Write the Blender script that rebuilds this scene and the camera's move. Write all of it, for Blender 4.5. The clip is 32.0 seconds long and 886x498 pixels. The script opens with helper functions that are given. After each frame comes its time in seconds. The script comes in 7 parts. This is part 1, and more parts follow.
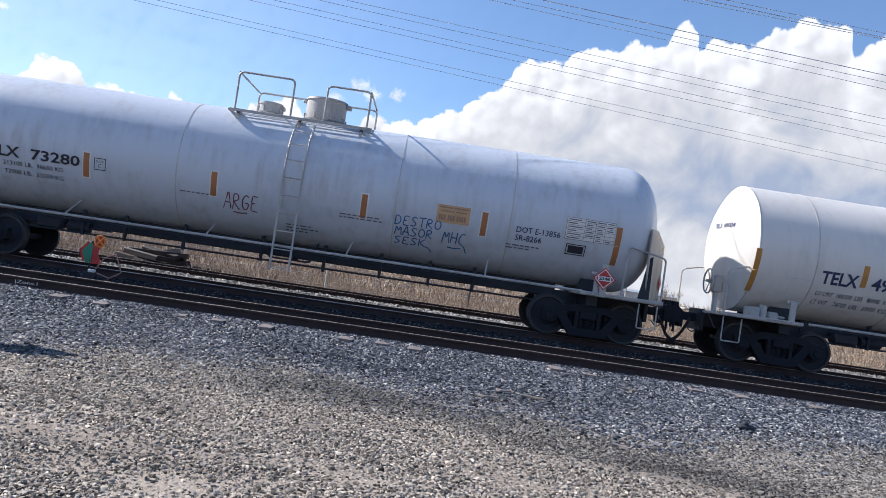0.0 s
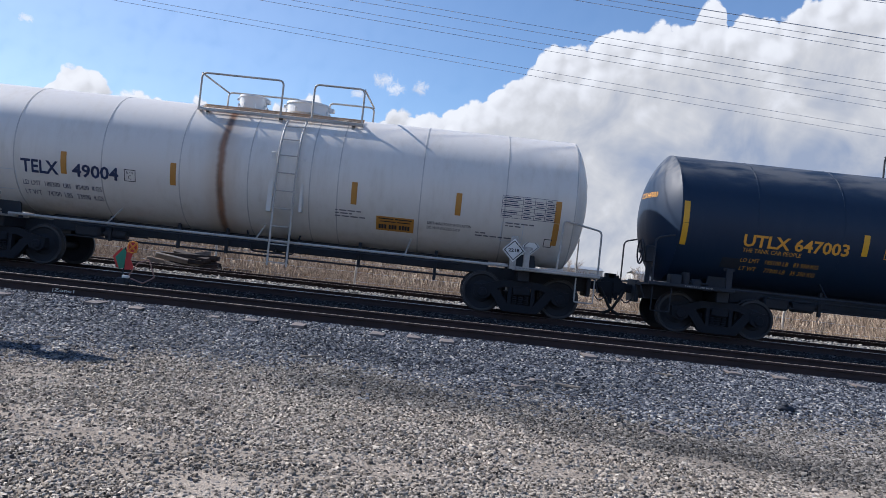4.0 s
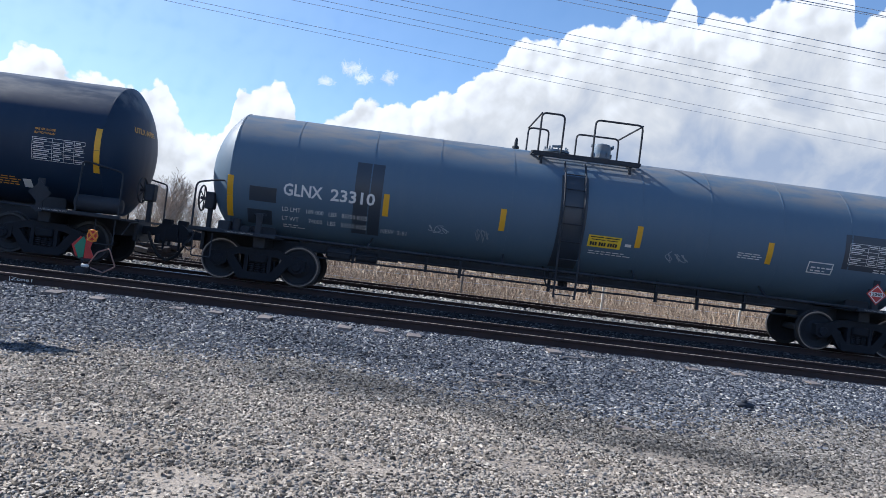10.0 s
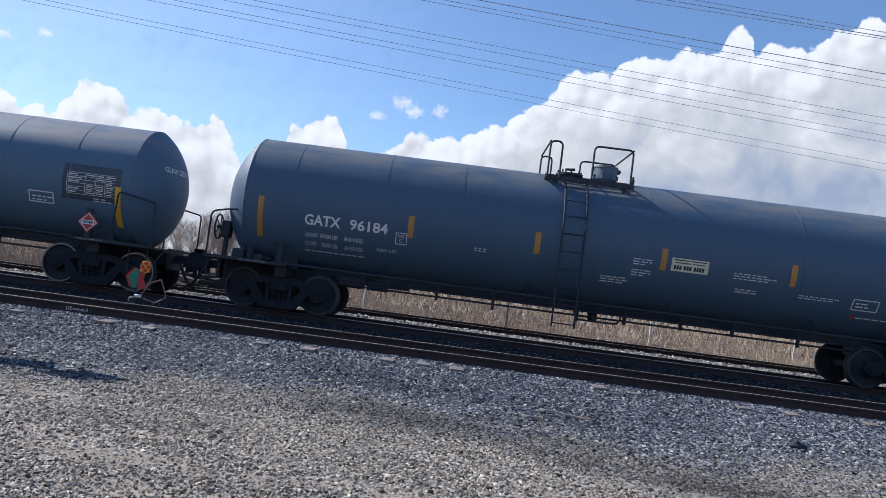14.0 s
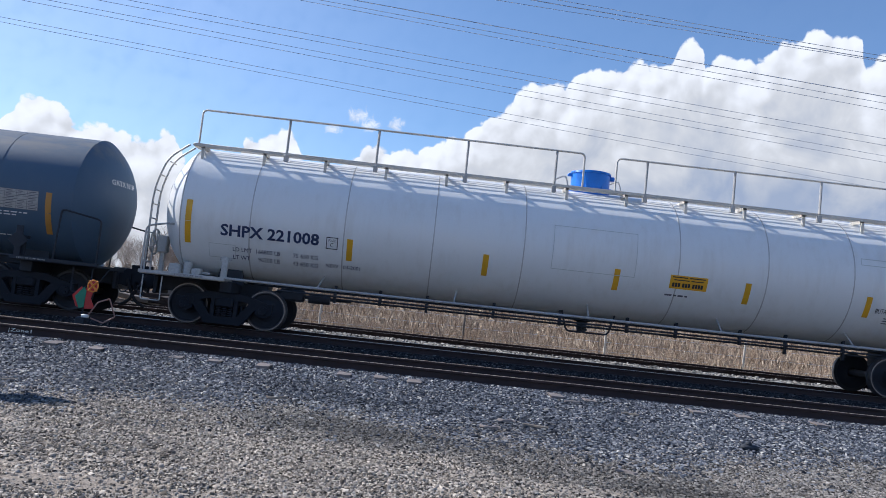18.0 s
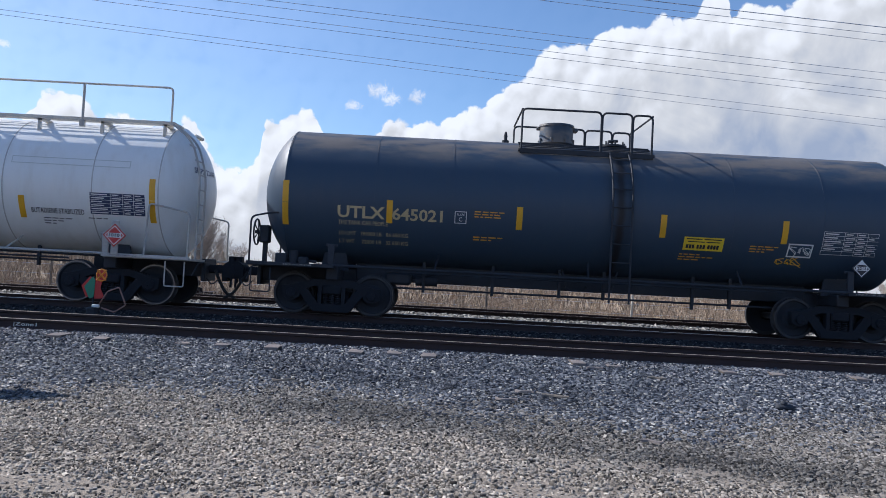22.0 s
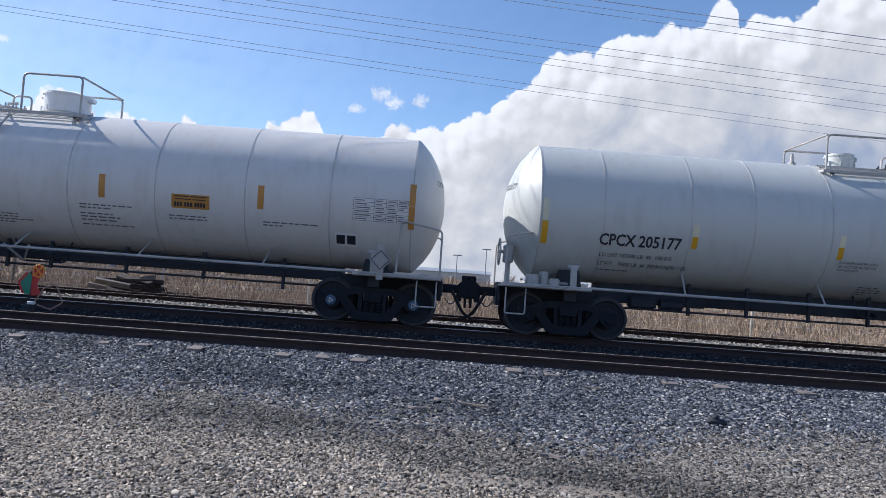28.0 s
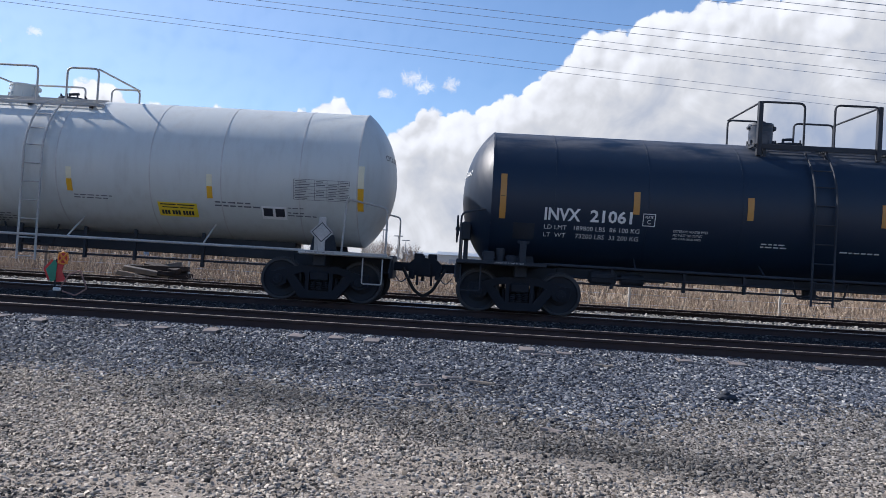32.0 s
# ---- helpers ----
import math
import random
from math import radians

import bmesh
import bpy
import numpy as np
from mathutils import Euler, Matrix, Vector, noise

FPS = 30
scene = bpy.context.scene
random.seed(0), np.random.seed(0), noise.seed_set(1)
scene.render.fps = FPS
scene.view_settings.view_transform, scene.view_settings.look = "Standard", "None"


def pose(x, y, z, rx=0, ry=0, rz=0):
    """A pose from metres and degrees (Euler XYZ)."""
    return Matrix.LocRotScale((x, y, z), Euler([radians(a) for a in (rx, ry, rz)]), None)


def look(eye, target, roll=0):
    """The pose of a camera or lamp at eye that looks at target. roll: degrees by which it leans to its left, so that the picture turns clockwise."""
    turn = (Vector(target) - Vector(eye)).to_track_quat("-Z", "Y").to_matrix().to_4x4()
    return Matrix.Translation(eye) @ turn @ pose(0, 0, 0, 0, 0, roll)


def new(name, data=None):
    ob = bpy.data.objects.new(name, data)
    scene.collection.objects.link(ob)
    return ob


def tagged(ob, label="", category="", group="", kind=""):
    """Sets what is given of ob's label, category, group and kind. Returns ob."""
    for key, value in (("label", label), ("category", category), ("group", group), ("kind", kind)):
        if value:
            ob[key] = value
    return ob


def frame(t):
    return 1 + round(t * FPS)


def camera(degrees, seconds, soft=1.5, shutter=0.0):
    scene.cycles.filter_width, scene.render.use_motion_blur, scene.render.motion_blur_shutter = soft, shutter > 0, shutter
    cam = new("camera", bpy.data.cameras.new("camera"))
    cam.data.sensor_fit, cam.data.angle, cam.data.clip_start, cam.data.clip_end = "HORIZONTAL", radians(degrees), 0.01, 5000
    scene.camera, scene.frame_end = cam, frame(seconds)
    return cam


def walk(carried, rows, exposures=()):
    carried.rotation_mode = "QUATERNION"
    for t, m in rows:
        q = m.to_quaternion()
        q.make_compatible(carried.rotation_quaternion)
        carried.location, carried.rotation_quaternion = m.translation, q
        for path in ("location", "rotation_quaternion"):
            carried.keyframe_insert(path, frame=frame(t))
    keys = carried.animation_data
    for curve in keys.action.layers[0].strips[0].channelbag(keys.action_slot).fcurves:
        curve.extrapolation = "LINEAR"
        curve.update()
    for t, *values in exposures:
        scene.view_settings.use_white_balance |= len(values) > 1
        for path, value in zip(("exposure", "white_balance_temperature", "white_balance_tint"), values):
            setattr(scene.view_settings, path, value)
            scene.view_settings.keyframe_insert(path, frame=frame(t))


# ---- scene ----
cam = camera(61.76, 32.0, soft=0.6)


def eye_row(x, y, z, yaw, pitch, roll):
    """Pose of the camera: yaw to the left of +y, pitch up, roll that turns the picture clockwise."""
    a, b = radians(yaw), radians(pitch)
    ahead = Vector((-math.sin(a) * math.cos(b), math.cos(a) * math.cos(b), math.sin(b)))
    return look((x, y, z), Vector((x, y, z)) + ahead, roll)


EXPOSURE = ((0.0, 0.60, 6080, 12), (1.0, 0.40, 6020, 12), (2.0, 0.38, 6000, 12), (3.0, 0.38, 6050, 12), (6.0, 0.26, 5850, 11), (7.0, 0.52, 6000, 10), (9.0, 0.60, 5880, 9), (12.0, 0.54, 5850, 10), (15.0, 0.42, 5850, 11), (19.0, 0.46, 5900, 11), (22.0, 0.42, 5900, 11), (25.0, 0.48, 5900, 11), (28.0, 0.42, 5950, 12), (29.0, 0.48, 6050, 12), (32.0, 0.48, 6050, 12))
walk(cam, [
    (0.0, eye_row(-0.263, -0.329, 1.077, -1.26, 1.71, 8.43)),
    (0.5, eye_row(-0.278, -0.321, 1.072, -0.16, 1.72, 8.63)),
    (1.0, eye_row(-0.285, -0.334, 1.081, -0.71, 1.67, 6.35)),
    (1.5, eye_row(-0.272, -0.349, 1.074, -0.12, 1.54, 6.11)),
    (2.0, eye_row(-0.259, -0.353, 1.076, 0.15, 1.86, 6.60)),
    (2.5, eye_row(-0.281, -0.348, 1.080, -0.06, 1.71, 6.92)),
    (3.0, eye_row(-0.277, -0.341, 1.065, -0.53, 1.60, 6.76)),
    (3.5, eye_row(-0.279, -0.320, 1.067, 0.07, 0.90, 6.26)),
    (5.5, eye_row(-0.247, -0.371, 1.090, 2.90, 0.85, 5.73)),
    (6.0, eye_row(-0.266, -0.401, 1.101, 5.01, 0.66, 3.97)),
    (6.5, eye_row(-0.246, -0.392, 1.093, 6.52, -0.18, 5.25)),
    (7.0, eye_row(-0.332, -0.357, 1.120, -0.53, -0.91, 4.39)),
    (7.5, eye_row(-0.348, -0.347, 1.120, 1.60, -0.54, 3.70)),
    (8.0, eye_row(-0.346, -0.354, 1.104, 0.67, 0.76, 3.96)),
    (8.5, eye_row(-0.355, -0.345, 1.099, 0.16, 0.11, 3.73)),
    (9.0, eye_row(-0.349, -0.348, 1.105, 2.03, 0.53, 5.39)),
    (9.5, eye_row(-0.374, -0.321, 1.092, -0.34, 0.63, 7.01)),
    (10.0, eye_row(-0.387, -0.334, 1.089, -2.27, 0.65, 7.04)),
    (10.5, eye_row(-0.356, -0.379, 1.102, -2.56, 1.05, 7.97)),
    (11.0, eye_row(-0.371, -0.325, 1.089, -1.39, 1.64, 7.51)),
    (11.5, eye_row(-0.357, -0.330, 1.092, -0.02, 1.57, 7.27)),
    (12.0, eye_row(-0.337, -0.326, 1.089, 0.01, 1.17, 6.11)),
    (12.5, eye_row(-0.346, -0.339, 1.089, -0.04, 1.70, 5.38)),
    (13.0, eye_row(-0.328, -0.347, 1.094, 0.53, 2.32, 6.03)),
    (13.5, eye_row(-0.351, -0.342, 1.085, 1.50, 2.60, 7.18)),
    (14.0, eye_row(-0.336, -0.366, 1.091, 1.61, 2.75, 7.45)),
    (14.5, eye_row(-0.352, -0.372, 1.085, -1.15, 3.25, 7.29)),
    (15.0, eye_row(-0.353, -0.342, 1.085, -2.96, 3.33, 6.44)),
    (15.5, eye_row(-0.361, -0.333, 1.080, -3.21, 3.33, 5.00)),
    (17.5, eye_row(-0.315, -0.335, 1.064, -1.31, 4.10, 5.35)),
    (18.0, eye_row(-0.325, -0.363, 1.072, -1.66, 4.18, 6.21)),
    (18.5, eye_row(-0.326, -0.365, 1.053, -2.44, 3.40, 5.50)),
    (19.0, eye_row(-0.327, -0.342, 1.055, -2.22, 2.77, 5.97)),
    (19.5, eye_row(-0.348, -0.338, 1.058, -1.43, 2.52, 4.64)),
    (20.0, eye_row(-0.304, -0.354, 1.055, -1.74, 2.57, 3.89)),
    (20.5, eye_row(-0.287, -0.320, 1.048, -1.25, 2.55, 3.97)),
    (21.0, eye_row(-0.228, -0.254, 1.043, -1.22, 1.93, 3.66)),
    (21.5, eye_row(-0.159, 0.021, 1.063, 0.85, 3.16, 3.79)),
    (22.0, eye_row(-0.062, 0.156, 1.056, 0.12, 1.88, 3.06)),
    (22.5, eye_row(0.046, 0.298, 1.024, -1.15, 3.35, 7.12)),
    (23.0, eye_row(0.121, 0.363, 1.037, -0.66, 2.21, 5.37)),
    (23.5, eye_row(0.114, 0.399, 1.038, 0.12, 2.30, 4.50)),
    (24.0, eye_row(0.091, 0.375, 1.046, -0.04, 2.36, 4.70)),
    (24.5, eye_row(0.091, 0.367, 1.053, 0.77, 2.68, 4.49)),
    (25.0, eye_row(0.075, 0.368, 1.044, -0.92, 3.10, 5.37)),
    (25.5, eye_row(0.071, 0.362, 1.057, -2.29, 3.07, 6.09)),
    (27.5, eye_row(0.690, 0.497, 1.028, 3.94, -0.60, 5.67)),
    (28.0, eye_row(0.845, 0.608, 1.046, -0.14, 2.42, 4.18)),
    (28.5, eye_row(0.982, 0.618, 1.044, -0.57, 1.27, 2.85)),
    (29.0, eye_row(1.083, 0.644, 1.042, -0.45, 0.47, 3.90)),
    (29.5, eye_row(1.092, 0.631, 1.037, -0.56, 0.23, 3.56)),
    (30.0, eye_row(1.104, 0.615, 1.017, -1.26, 0.47, 5.29)),
    (30.5, eye_row(1.129, 0.611, 1.012, 0.29, 0.98, 3.64)),
    (31.0, eye_row(1.121, 0.592, 1.011, 0.96, 1.00, 4.58)),
    (31.5, eye_row(1.127, 0.609, 0.997, 0.14, 1.41, 4.13)),
    (32.0, eye_row(1.129, 0.612, 0.985, 2.10, 1.14, 3.37)),
], EXPOSURE)

# Rail tops are at z = 0; the train runs towards -x on the far track.
Y_NEAR = 12.534
Y_TRAIN = 17.712
GROUND = -0.40
# Seconds and metres that the train has run.
RUN = [(0.0, 0.12), (0.5, 2.45), (1.0, 4.81), (1.5, 7.18), (2.0, 9.53), (2.5, 11.89), (3.0, 14.23), (3.5, 16.61), (5.5, 26.09), (6.0, 28.50), (6.5, 30.84), (7.0, 33.21), (7.5, 35.64), (8.0, 37.99), (8.5, 40.39), (9.0, 42.78), (9.5, 45.14), (10.0, 47.49), (10.5, 49.91), (11.0, 52.31), (11.5, 54.67), (12.0, 57.03), (12.5, 59.42), (13.0, 61.82), (13.5, 64.21), (14.0, 66.57), (14.5, 68.95), (15.0, 71.32), (15.5, 73.71), (17.5, 83.31), (18.0, 85.70), (18.5, 88.11), (19.0, 90.54), (19.5, 92.92), (20.0, 95.35), (20.5, 97.75), (21.0, 100.16), (21.5, 102.59), (22.0, 105.01), (22.5, 107.44), (23.0, 109.85), (23.5, 112.29), (24.0, 114.71), (24.5, 117.15), (25.0, 119.57), (25.5, 121.98), (27.5, 131.80), (28.0, 134.21), (28.5, 136.64), (29.0, 139.08), (29.5, 141.50), (30.0, 143.97), (30.5, 146.43), (31.0, 148.86), (31.5, 151.30), (32.0, 153.77)]

# ---- world, sun ----
SUN_TO = Vector((-0.944 * math.cos(radians(36)), 0.330 * math.cos(radians(36)), math.sin(radians(36))))
world = bpy.data.worlds.new("world")
scene.world = world
world.use_nodes = True
wn = world.node_tree.nodes
sky = wn.new("ShaderNodeTexSky")
sky.sky_type = "NISHITA"
sky.sun_disc = False
sky.sun_elevation = radians(36)
sky.sun_rotation = radians(-70.7)
sky.air_density, sky.dust_density, sky.ozone_density = 1.0, 0.2, 5.0
wn["Background"].inputs["Strength"].default_value = 0.111
world.node_tree.links.new(sky.outputs[0], wn["Background"].inputs["Color"])
sun_data = bpy.data.lights.new("sun", "SUN")
sun_data.energy, sun_data.angle, sun_data.color = 5.0, radians(0.55), (1.0, 0.92, 0.82)
sun = new("sun", sun_data)
sun.matrix_world = look(SUN_TO * 200, (0, 0, 0))


# ---- material helpers ----
class Nodes:
    """A short hand for building one node material."""

    def __init__(self, name):
        self.mat = bpy.data.materials.new(name)
        self.mat.use_nodes = True
        self.tree = self.mat.node_tree
        self.bsdf = self.tree.nodes["Principled BSDF"]

    def add(self, kind, **values):
        node = self.tree.nodes.new("ShaderNode" + kind)
        for key, value in values.items():
            setattr(node, key, value)
        return node

    def link(self, a, b):
        self.tree.links.new(a, b)

    def put(self, value, socket):
        if isinstance(value, bpy.types.NodeSocket):
            self.tree.links.new(value, socket)
        else:
            socket.default_value = value

    def math(self, op, a, b=0.0, c=None, clamp=False):
        n = self.add("Math", operation=op, use_clamp=clamp)
        self.put(a, n.inputs[0])
        self.put(b, n.inputs[1])
        if c is not None:
            self.put(c, n.inputs[2])
        return n.outputs[0]

    def coords(self, scale=(1, 1, 1), offset=(0, 0, 0)):
        tc = self.add("TexCoord")
        mp = self.add("Mapping")
        mp.inputs["Scale"].default_value = scale
        mp.inputs["Location"].default_value = offset
        self.link(tc.outputs["Object"], mp.inputs["Vector"])
        return mp.outputs[0]

    def noise(self, vec, scale, detail=4.0, rough=0.55, distort=0.0):
        n = self.add("TexNoise")
        self.link(vec, n.inputs["Vector"])
        n.inputs["Scale"].default_value, n.inputs["Detail"].default_value = scale, detail
        n.inputs["Roughness"].default_value, n.inputs["Distortion"].default_value = rough, distort
        return n.outputs["Fac"]

    def ramp(self, fac, stops):
        n = self.add("ValToRGB")
        self.put(fac, n.inputs[0])
        els = n.color_ramp.elements
        while len(els) < len(stops):
            els.new(0.5)
        for e, (p, c) in zip(els, stops):
            e.position = p
            e.color = (*c, 1) if len(c) == 3 else c
        return n.outputs[0]

    def mix(self, fac, a, b):
        n = self.add("Mix", data_type="RGBA")
        self.put(fac, n.inputs[0])
        for v, s in ((a, n.inputs[6]), (b, n.inputs[7])):
            self.put((*v, 1) if isinstance(v, tuple) and len(v) == 3 else v, s)
        return n.outputs[2]

    def smooth(self, x, lo, hi):
        n = self.add("MapRange", interpolation_type="SMOOTHSTEP")
        self.put(x, n.inputs[0])
        n.inputs[1].default_value, n.inputs[2].default_value = lo, hi
        return n.outputs[0]

    def bump(self, height, strength, distance):
        n = self.add("Bump")
        n.inputs["Strength"].default_value, n.inputs["Distance"].default_value = strength, distance
        self.link(height, n.inputs["Height"])
        self.link(n.outputs[0], self.bsdf.inputs["Normal"])

    def done(self, color, rough=0.6, metal=0.0, gloss=0.5):
        self.put((*color, 1) if isinstance(color, tuple) and len(color) == 3 else color, self.bsdf.inputs["Base Color"])
        self.put(rough, self.bsdf.inputs["Roughness"])
        self.bsdf.inputs["Metallic"].default_value = metal
        self.bsdf.inputs["Specular IOR Level"].default_value = gloss
        return self.mat


def times(c, k):
    return tuple(min(1.0, v * k) for v in c)


def plain(name, base, rough=0.55, metal=0.0, scale=6.0, vary=0.25, bump=0.15, dist=0.004):
    """Paint, cast steel, wood: a base colour with variation at two scales, uneven gloss and fine relief."""
    n = Nodes(name)
    v = n.coords()
    big, fine = n.noise(v, scale * 0.25, 3), n.noise(v, scale * 6, 5)
    f = n.math("ADD", n.math("MULTIPLY", big, 0.6), n.math("MULTIPLY", fine, 0.4))
    col = n.ramp(f, [(0.3, times(base, 1 - vary)), (0.7, times(base, 1 + vary))])
    n.bump(fine, bump, dist)
    return n.done(col, n.math("MULTIPLY_ADD", fine, 0.25, rough - 0.12), metal)


def paint(name, base, grime, rough=0.42, amount=0.5, stain=None, ripple=0.25, fade=None, gloss=0.5, rust=(0.30, 0.12, 0.045), crown=None, crown_from=1.05, crown_span=(-40, 40)):
    """Tank paint: thin grime in runs down the shell, dull patches, fine dents, and a rust run where stain gives its x."""
    n = Nodes(name)
    runs = n.noise(n.coords((1.6, 1.6, 0.22)), 3.0, 6, 0.62)
    cloud = n.noise(n.coords((0.5, 0.9, 0.9), (3, 1, 7)), 1.3, 5)
    fine = n.noise(n.coords(), 38, 4)
    f = n.math("ADD", n.math("MULTIPLY", runs, 0.6), n.math("MULTIPLY", cloud, 0.4))
    f = n.smooth(f, 0.44, 0.78)
    col = n.mix(n.math("MULTIPLY", f, amount), base, grime)
    col = n.mix(n.math("MULTIPLY", n.smooth(fine, 0.55, 0.75), 0.10), col, times(grime, 0.7))
    if fade:
        col = n.mix(n.math("MULTIPLY", n.smooth(cloud, 0.5, 0.7), 0.5), col, fade)
    sep = n.add("SeparateXYZ")
    n.link(n.coords(), sep.inputs[0])
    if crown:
        # Shell top above crown_from from rail: rust; dust plus painted sunlight on dark paints
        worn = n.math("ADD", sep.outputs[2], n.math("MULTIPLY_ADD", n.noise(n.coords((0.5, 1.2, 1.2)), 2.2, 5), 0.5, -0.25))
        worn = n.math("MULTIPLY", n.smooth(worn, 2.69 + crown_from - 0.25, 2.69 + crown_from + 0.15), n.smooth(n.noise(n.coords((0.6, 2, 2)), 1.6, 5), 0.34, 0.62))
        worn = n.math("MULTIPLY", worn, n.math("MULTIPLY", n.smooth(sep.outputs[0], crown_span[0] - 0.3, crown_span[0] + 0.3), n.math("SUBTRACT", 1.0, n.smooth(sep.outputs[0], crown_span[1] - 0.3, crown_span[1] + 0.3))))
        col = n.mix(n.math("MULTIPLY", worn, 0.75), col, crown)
    if stain is not None:
        wob = n.math("MULTIPLY_ADD", n.noise(n.coords((0.4, 0.4, 0.9)), 2.6, 6), 0.16, -0.08)
        d = n.math("ABSOLUTE", n.math("ADD", n.math("SUBTRACT", sep.outputs[0], stain), wob))
        line = n.math("SUBTRACT", 1.0, n.smooth(d, 0.02, 0.14))
        halo = n.math("SUBTRACT", 1.0, n.smooth(d, 0.05, 0.55))
        front = n.math("SUBTRACT", 1.0, n.smooth(sep.outputs[1], -0.6, -0.1))
        col = n.mix(n.math("MULTIPLY", n.math("MULTIPLY", halo, front), 0.40), col, tuple(0.6 * r + 0.4 * b for r, b in zip(rust, base)) if rust[0] < 0.1 else (0.42, 0.28, 0.15))
        col = n.mix(n.math("MULTIPLY", n.math("MULTIPLY", line, front), 0.85), col, n.ramp(runs, [(0.35, times(rust, 0.3)), (0.65, rust)]))
    n.bump(n.noise(n.coords((0.35, 1, 1)), 2.4, 3), ripple, 0.014)
    return n.done(col, n.math("MULTIPLY_ADD", runs, 0.30, rough - 0.15), 0.0, gloss)


# ---- materials ----
M_WHITE = paint("white_tank_paint", (0.66, 0.65, 0.62), (0.42, 0.38, 0.31), 0.42, 0.45, ripple=0.12)
M_RUSTY = paint("rust_run_white_paint", (0.71, 0.685, 0.64), (0.46, 0.41, 0.33), 0.42, 0.45, stain=-0.98, ripple=0.12, crown=(0.30, 0.17, 0.085), crown_from=1.34, crown_span=(-1.9, 0.9))
M_DIRTY = paint("weathered_white_paint", (0.575, 0.62, 0.675), (0.34, 0.33, 0.33), 0.38, 0.70, ripple=1.0)
M_CREAM = paint("clean_white_paint", (0.765, 0.775, 0.767), (0.52, 0.48, 0.40), 0.36, 0.35, ripple=0.05)
M_SEAM = plain("grimy_seam_paint", (0.47, 0.46, 0.44), 0.5)
M_GREY = paint("light_grey_paint", (0.545, 0.565, 0.54), (0.33, 0.31, 0.27), 0.42, 0.40, ripple=0.12)
# Dark paints: pale crown is dust plus sunlight painted along the top
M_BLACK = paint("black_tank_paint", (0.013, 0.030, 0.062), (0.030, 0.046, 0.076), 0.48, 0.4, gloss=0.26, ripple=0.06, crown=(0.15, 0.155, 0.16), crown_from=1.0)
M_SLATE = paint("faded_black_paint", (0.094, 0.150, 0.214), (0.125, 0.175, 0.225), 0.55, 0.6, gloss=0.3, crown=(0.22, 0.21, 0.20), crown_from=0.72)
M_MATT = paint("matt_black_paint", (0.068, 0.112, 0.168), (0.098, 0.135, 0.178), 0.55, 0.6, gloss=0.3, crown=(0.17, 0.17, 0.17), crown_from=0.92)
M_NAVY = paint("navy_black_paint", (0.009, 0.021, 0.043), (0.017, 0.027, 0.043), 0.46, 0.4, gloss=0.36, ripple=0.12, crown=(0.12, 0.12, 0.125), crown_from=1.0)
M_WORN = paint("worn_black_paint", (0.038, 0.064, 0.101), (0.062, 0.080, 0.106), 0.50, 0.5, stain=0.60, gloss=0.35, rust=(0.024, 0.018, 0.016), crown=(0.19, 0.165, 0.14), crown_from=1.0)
M_PATCH = paint("fresh_black_paint", (0.040, 0.052, 0.070), (0.055, 0.065, 0.08), 0.40, 0.3)
M_UNDER = plain("grimy_black_steel", (0.022, 0.027, 0.037), 0.72, 0.0, 5, 0.5)
M_TRUCK = plain("oily_cast_steel", (0.010, 0.013, 0.020), 0.88, 0.0, 5, 0.5, 0.3)
M_RIM = plain("worn_wheel_steel", (0.22, 0.20, 0.19), 0.42, 0.8, 9, 0.3)
M_TREAD = plain("dull_wheel_steel", (0.040, 0.042, 0.048), 0.6, 0.2, 9, 0.3)
M_WHEEL = plain("oily_wheel_steel", (0.020, 0.024, 0.033), 0.8, 0.0, 6, 0.4, 0.2)
M_GALV = plain("pale_steel_paint", (0.42, 0.405, 0.38), 0.5, 0.0, 4, 0.35)
M_DECK = plain("cream_deck_steel", (0.60, 0.56, 0.49), 0.55, 0.0, 4, 0.3)
M_RUSTDECK = plain("rust_stained_deck_steel", (0.42, 0.30, 0.20), 0.65, 0.0, 3, 0.45)
M_RAILTOP = plain("polished_rail_steel", (0.42, 0.40, 0.38), 0.34, 1.0, 10, 0.15, 0.05)
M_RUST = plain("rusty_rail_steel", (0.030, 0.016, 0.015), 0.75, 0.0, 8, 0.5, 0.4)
M_DULLRAIL = plain("dull_rusty_rail_head", (0.34, 0.28, 0.23), 0.55, 0.3, 10, 0.2, 0.05)
M_AMBER = plain("amber_reflector", (0.46, 0.22, 0.045), 0.35, 0.0, 10, 0.15, 0.05)
M_FADED = plain("faded_amber_reflector", (0.40, 0.165, 0.06), 0.5, 0.0, 10, 0.2, 0.05)
M_YELLOW = plain("yellow_reflector", (0.72, 0.38, 0.02), 0.35, 0.0, 10, 0.15, 0.05)
M_PALE = plain("pale_reflector", (0.70, 0.66, 0.48), 0.35, 0.0, 10, 0.15, 0.05)
M_LEMON = plain("yellow_sticker", (0.80, 0.58, 0.04), 0.4, 0.0, 10, 0.12, 0.03)
M_INK = plain("black_lettering", (0.025, 0.025, 0.035), 0.5, 0.0, 14, 0.3, 0.02)
M_PRINT = plain("worn_black_print", (0.13, 0.13, 0.15), 0.55, 0.0, 14, 0.4, 0.02)
M_BLUEINK = plain("blue_lettering", (0.020, 0.034, 0.095), 0.5, 0.0, 14, 0.3, 0.02)
M_LETTER = plain("white_lettering", (0.72, 0.72, 0.70), 0.5, 0.0, 14, 0.15, 0.02)
M_GOLD = plain("orange_lettering", (0.75, 0.36, 0.04), 0.5, 0.0, 14, 0.15, 0.02)
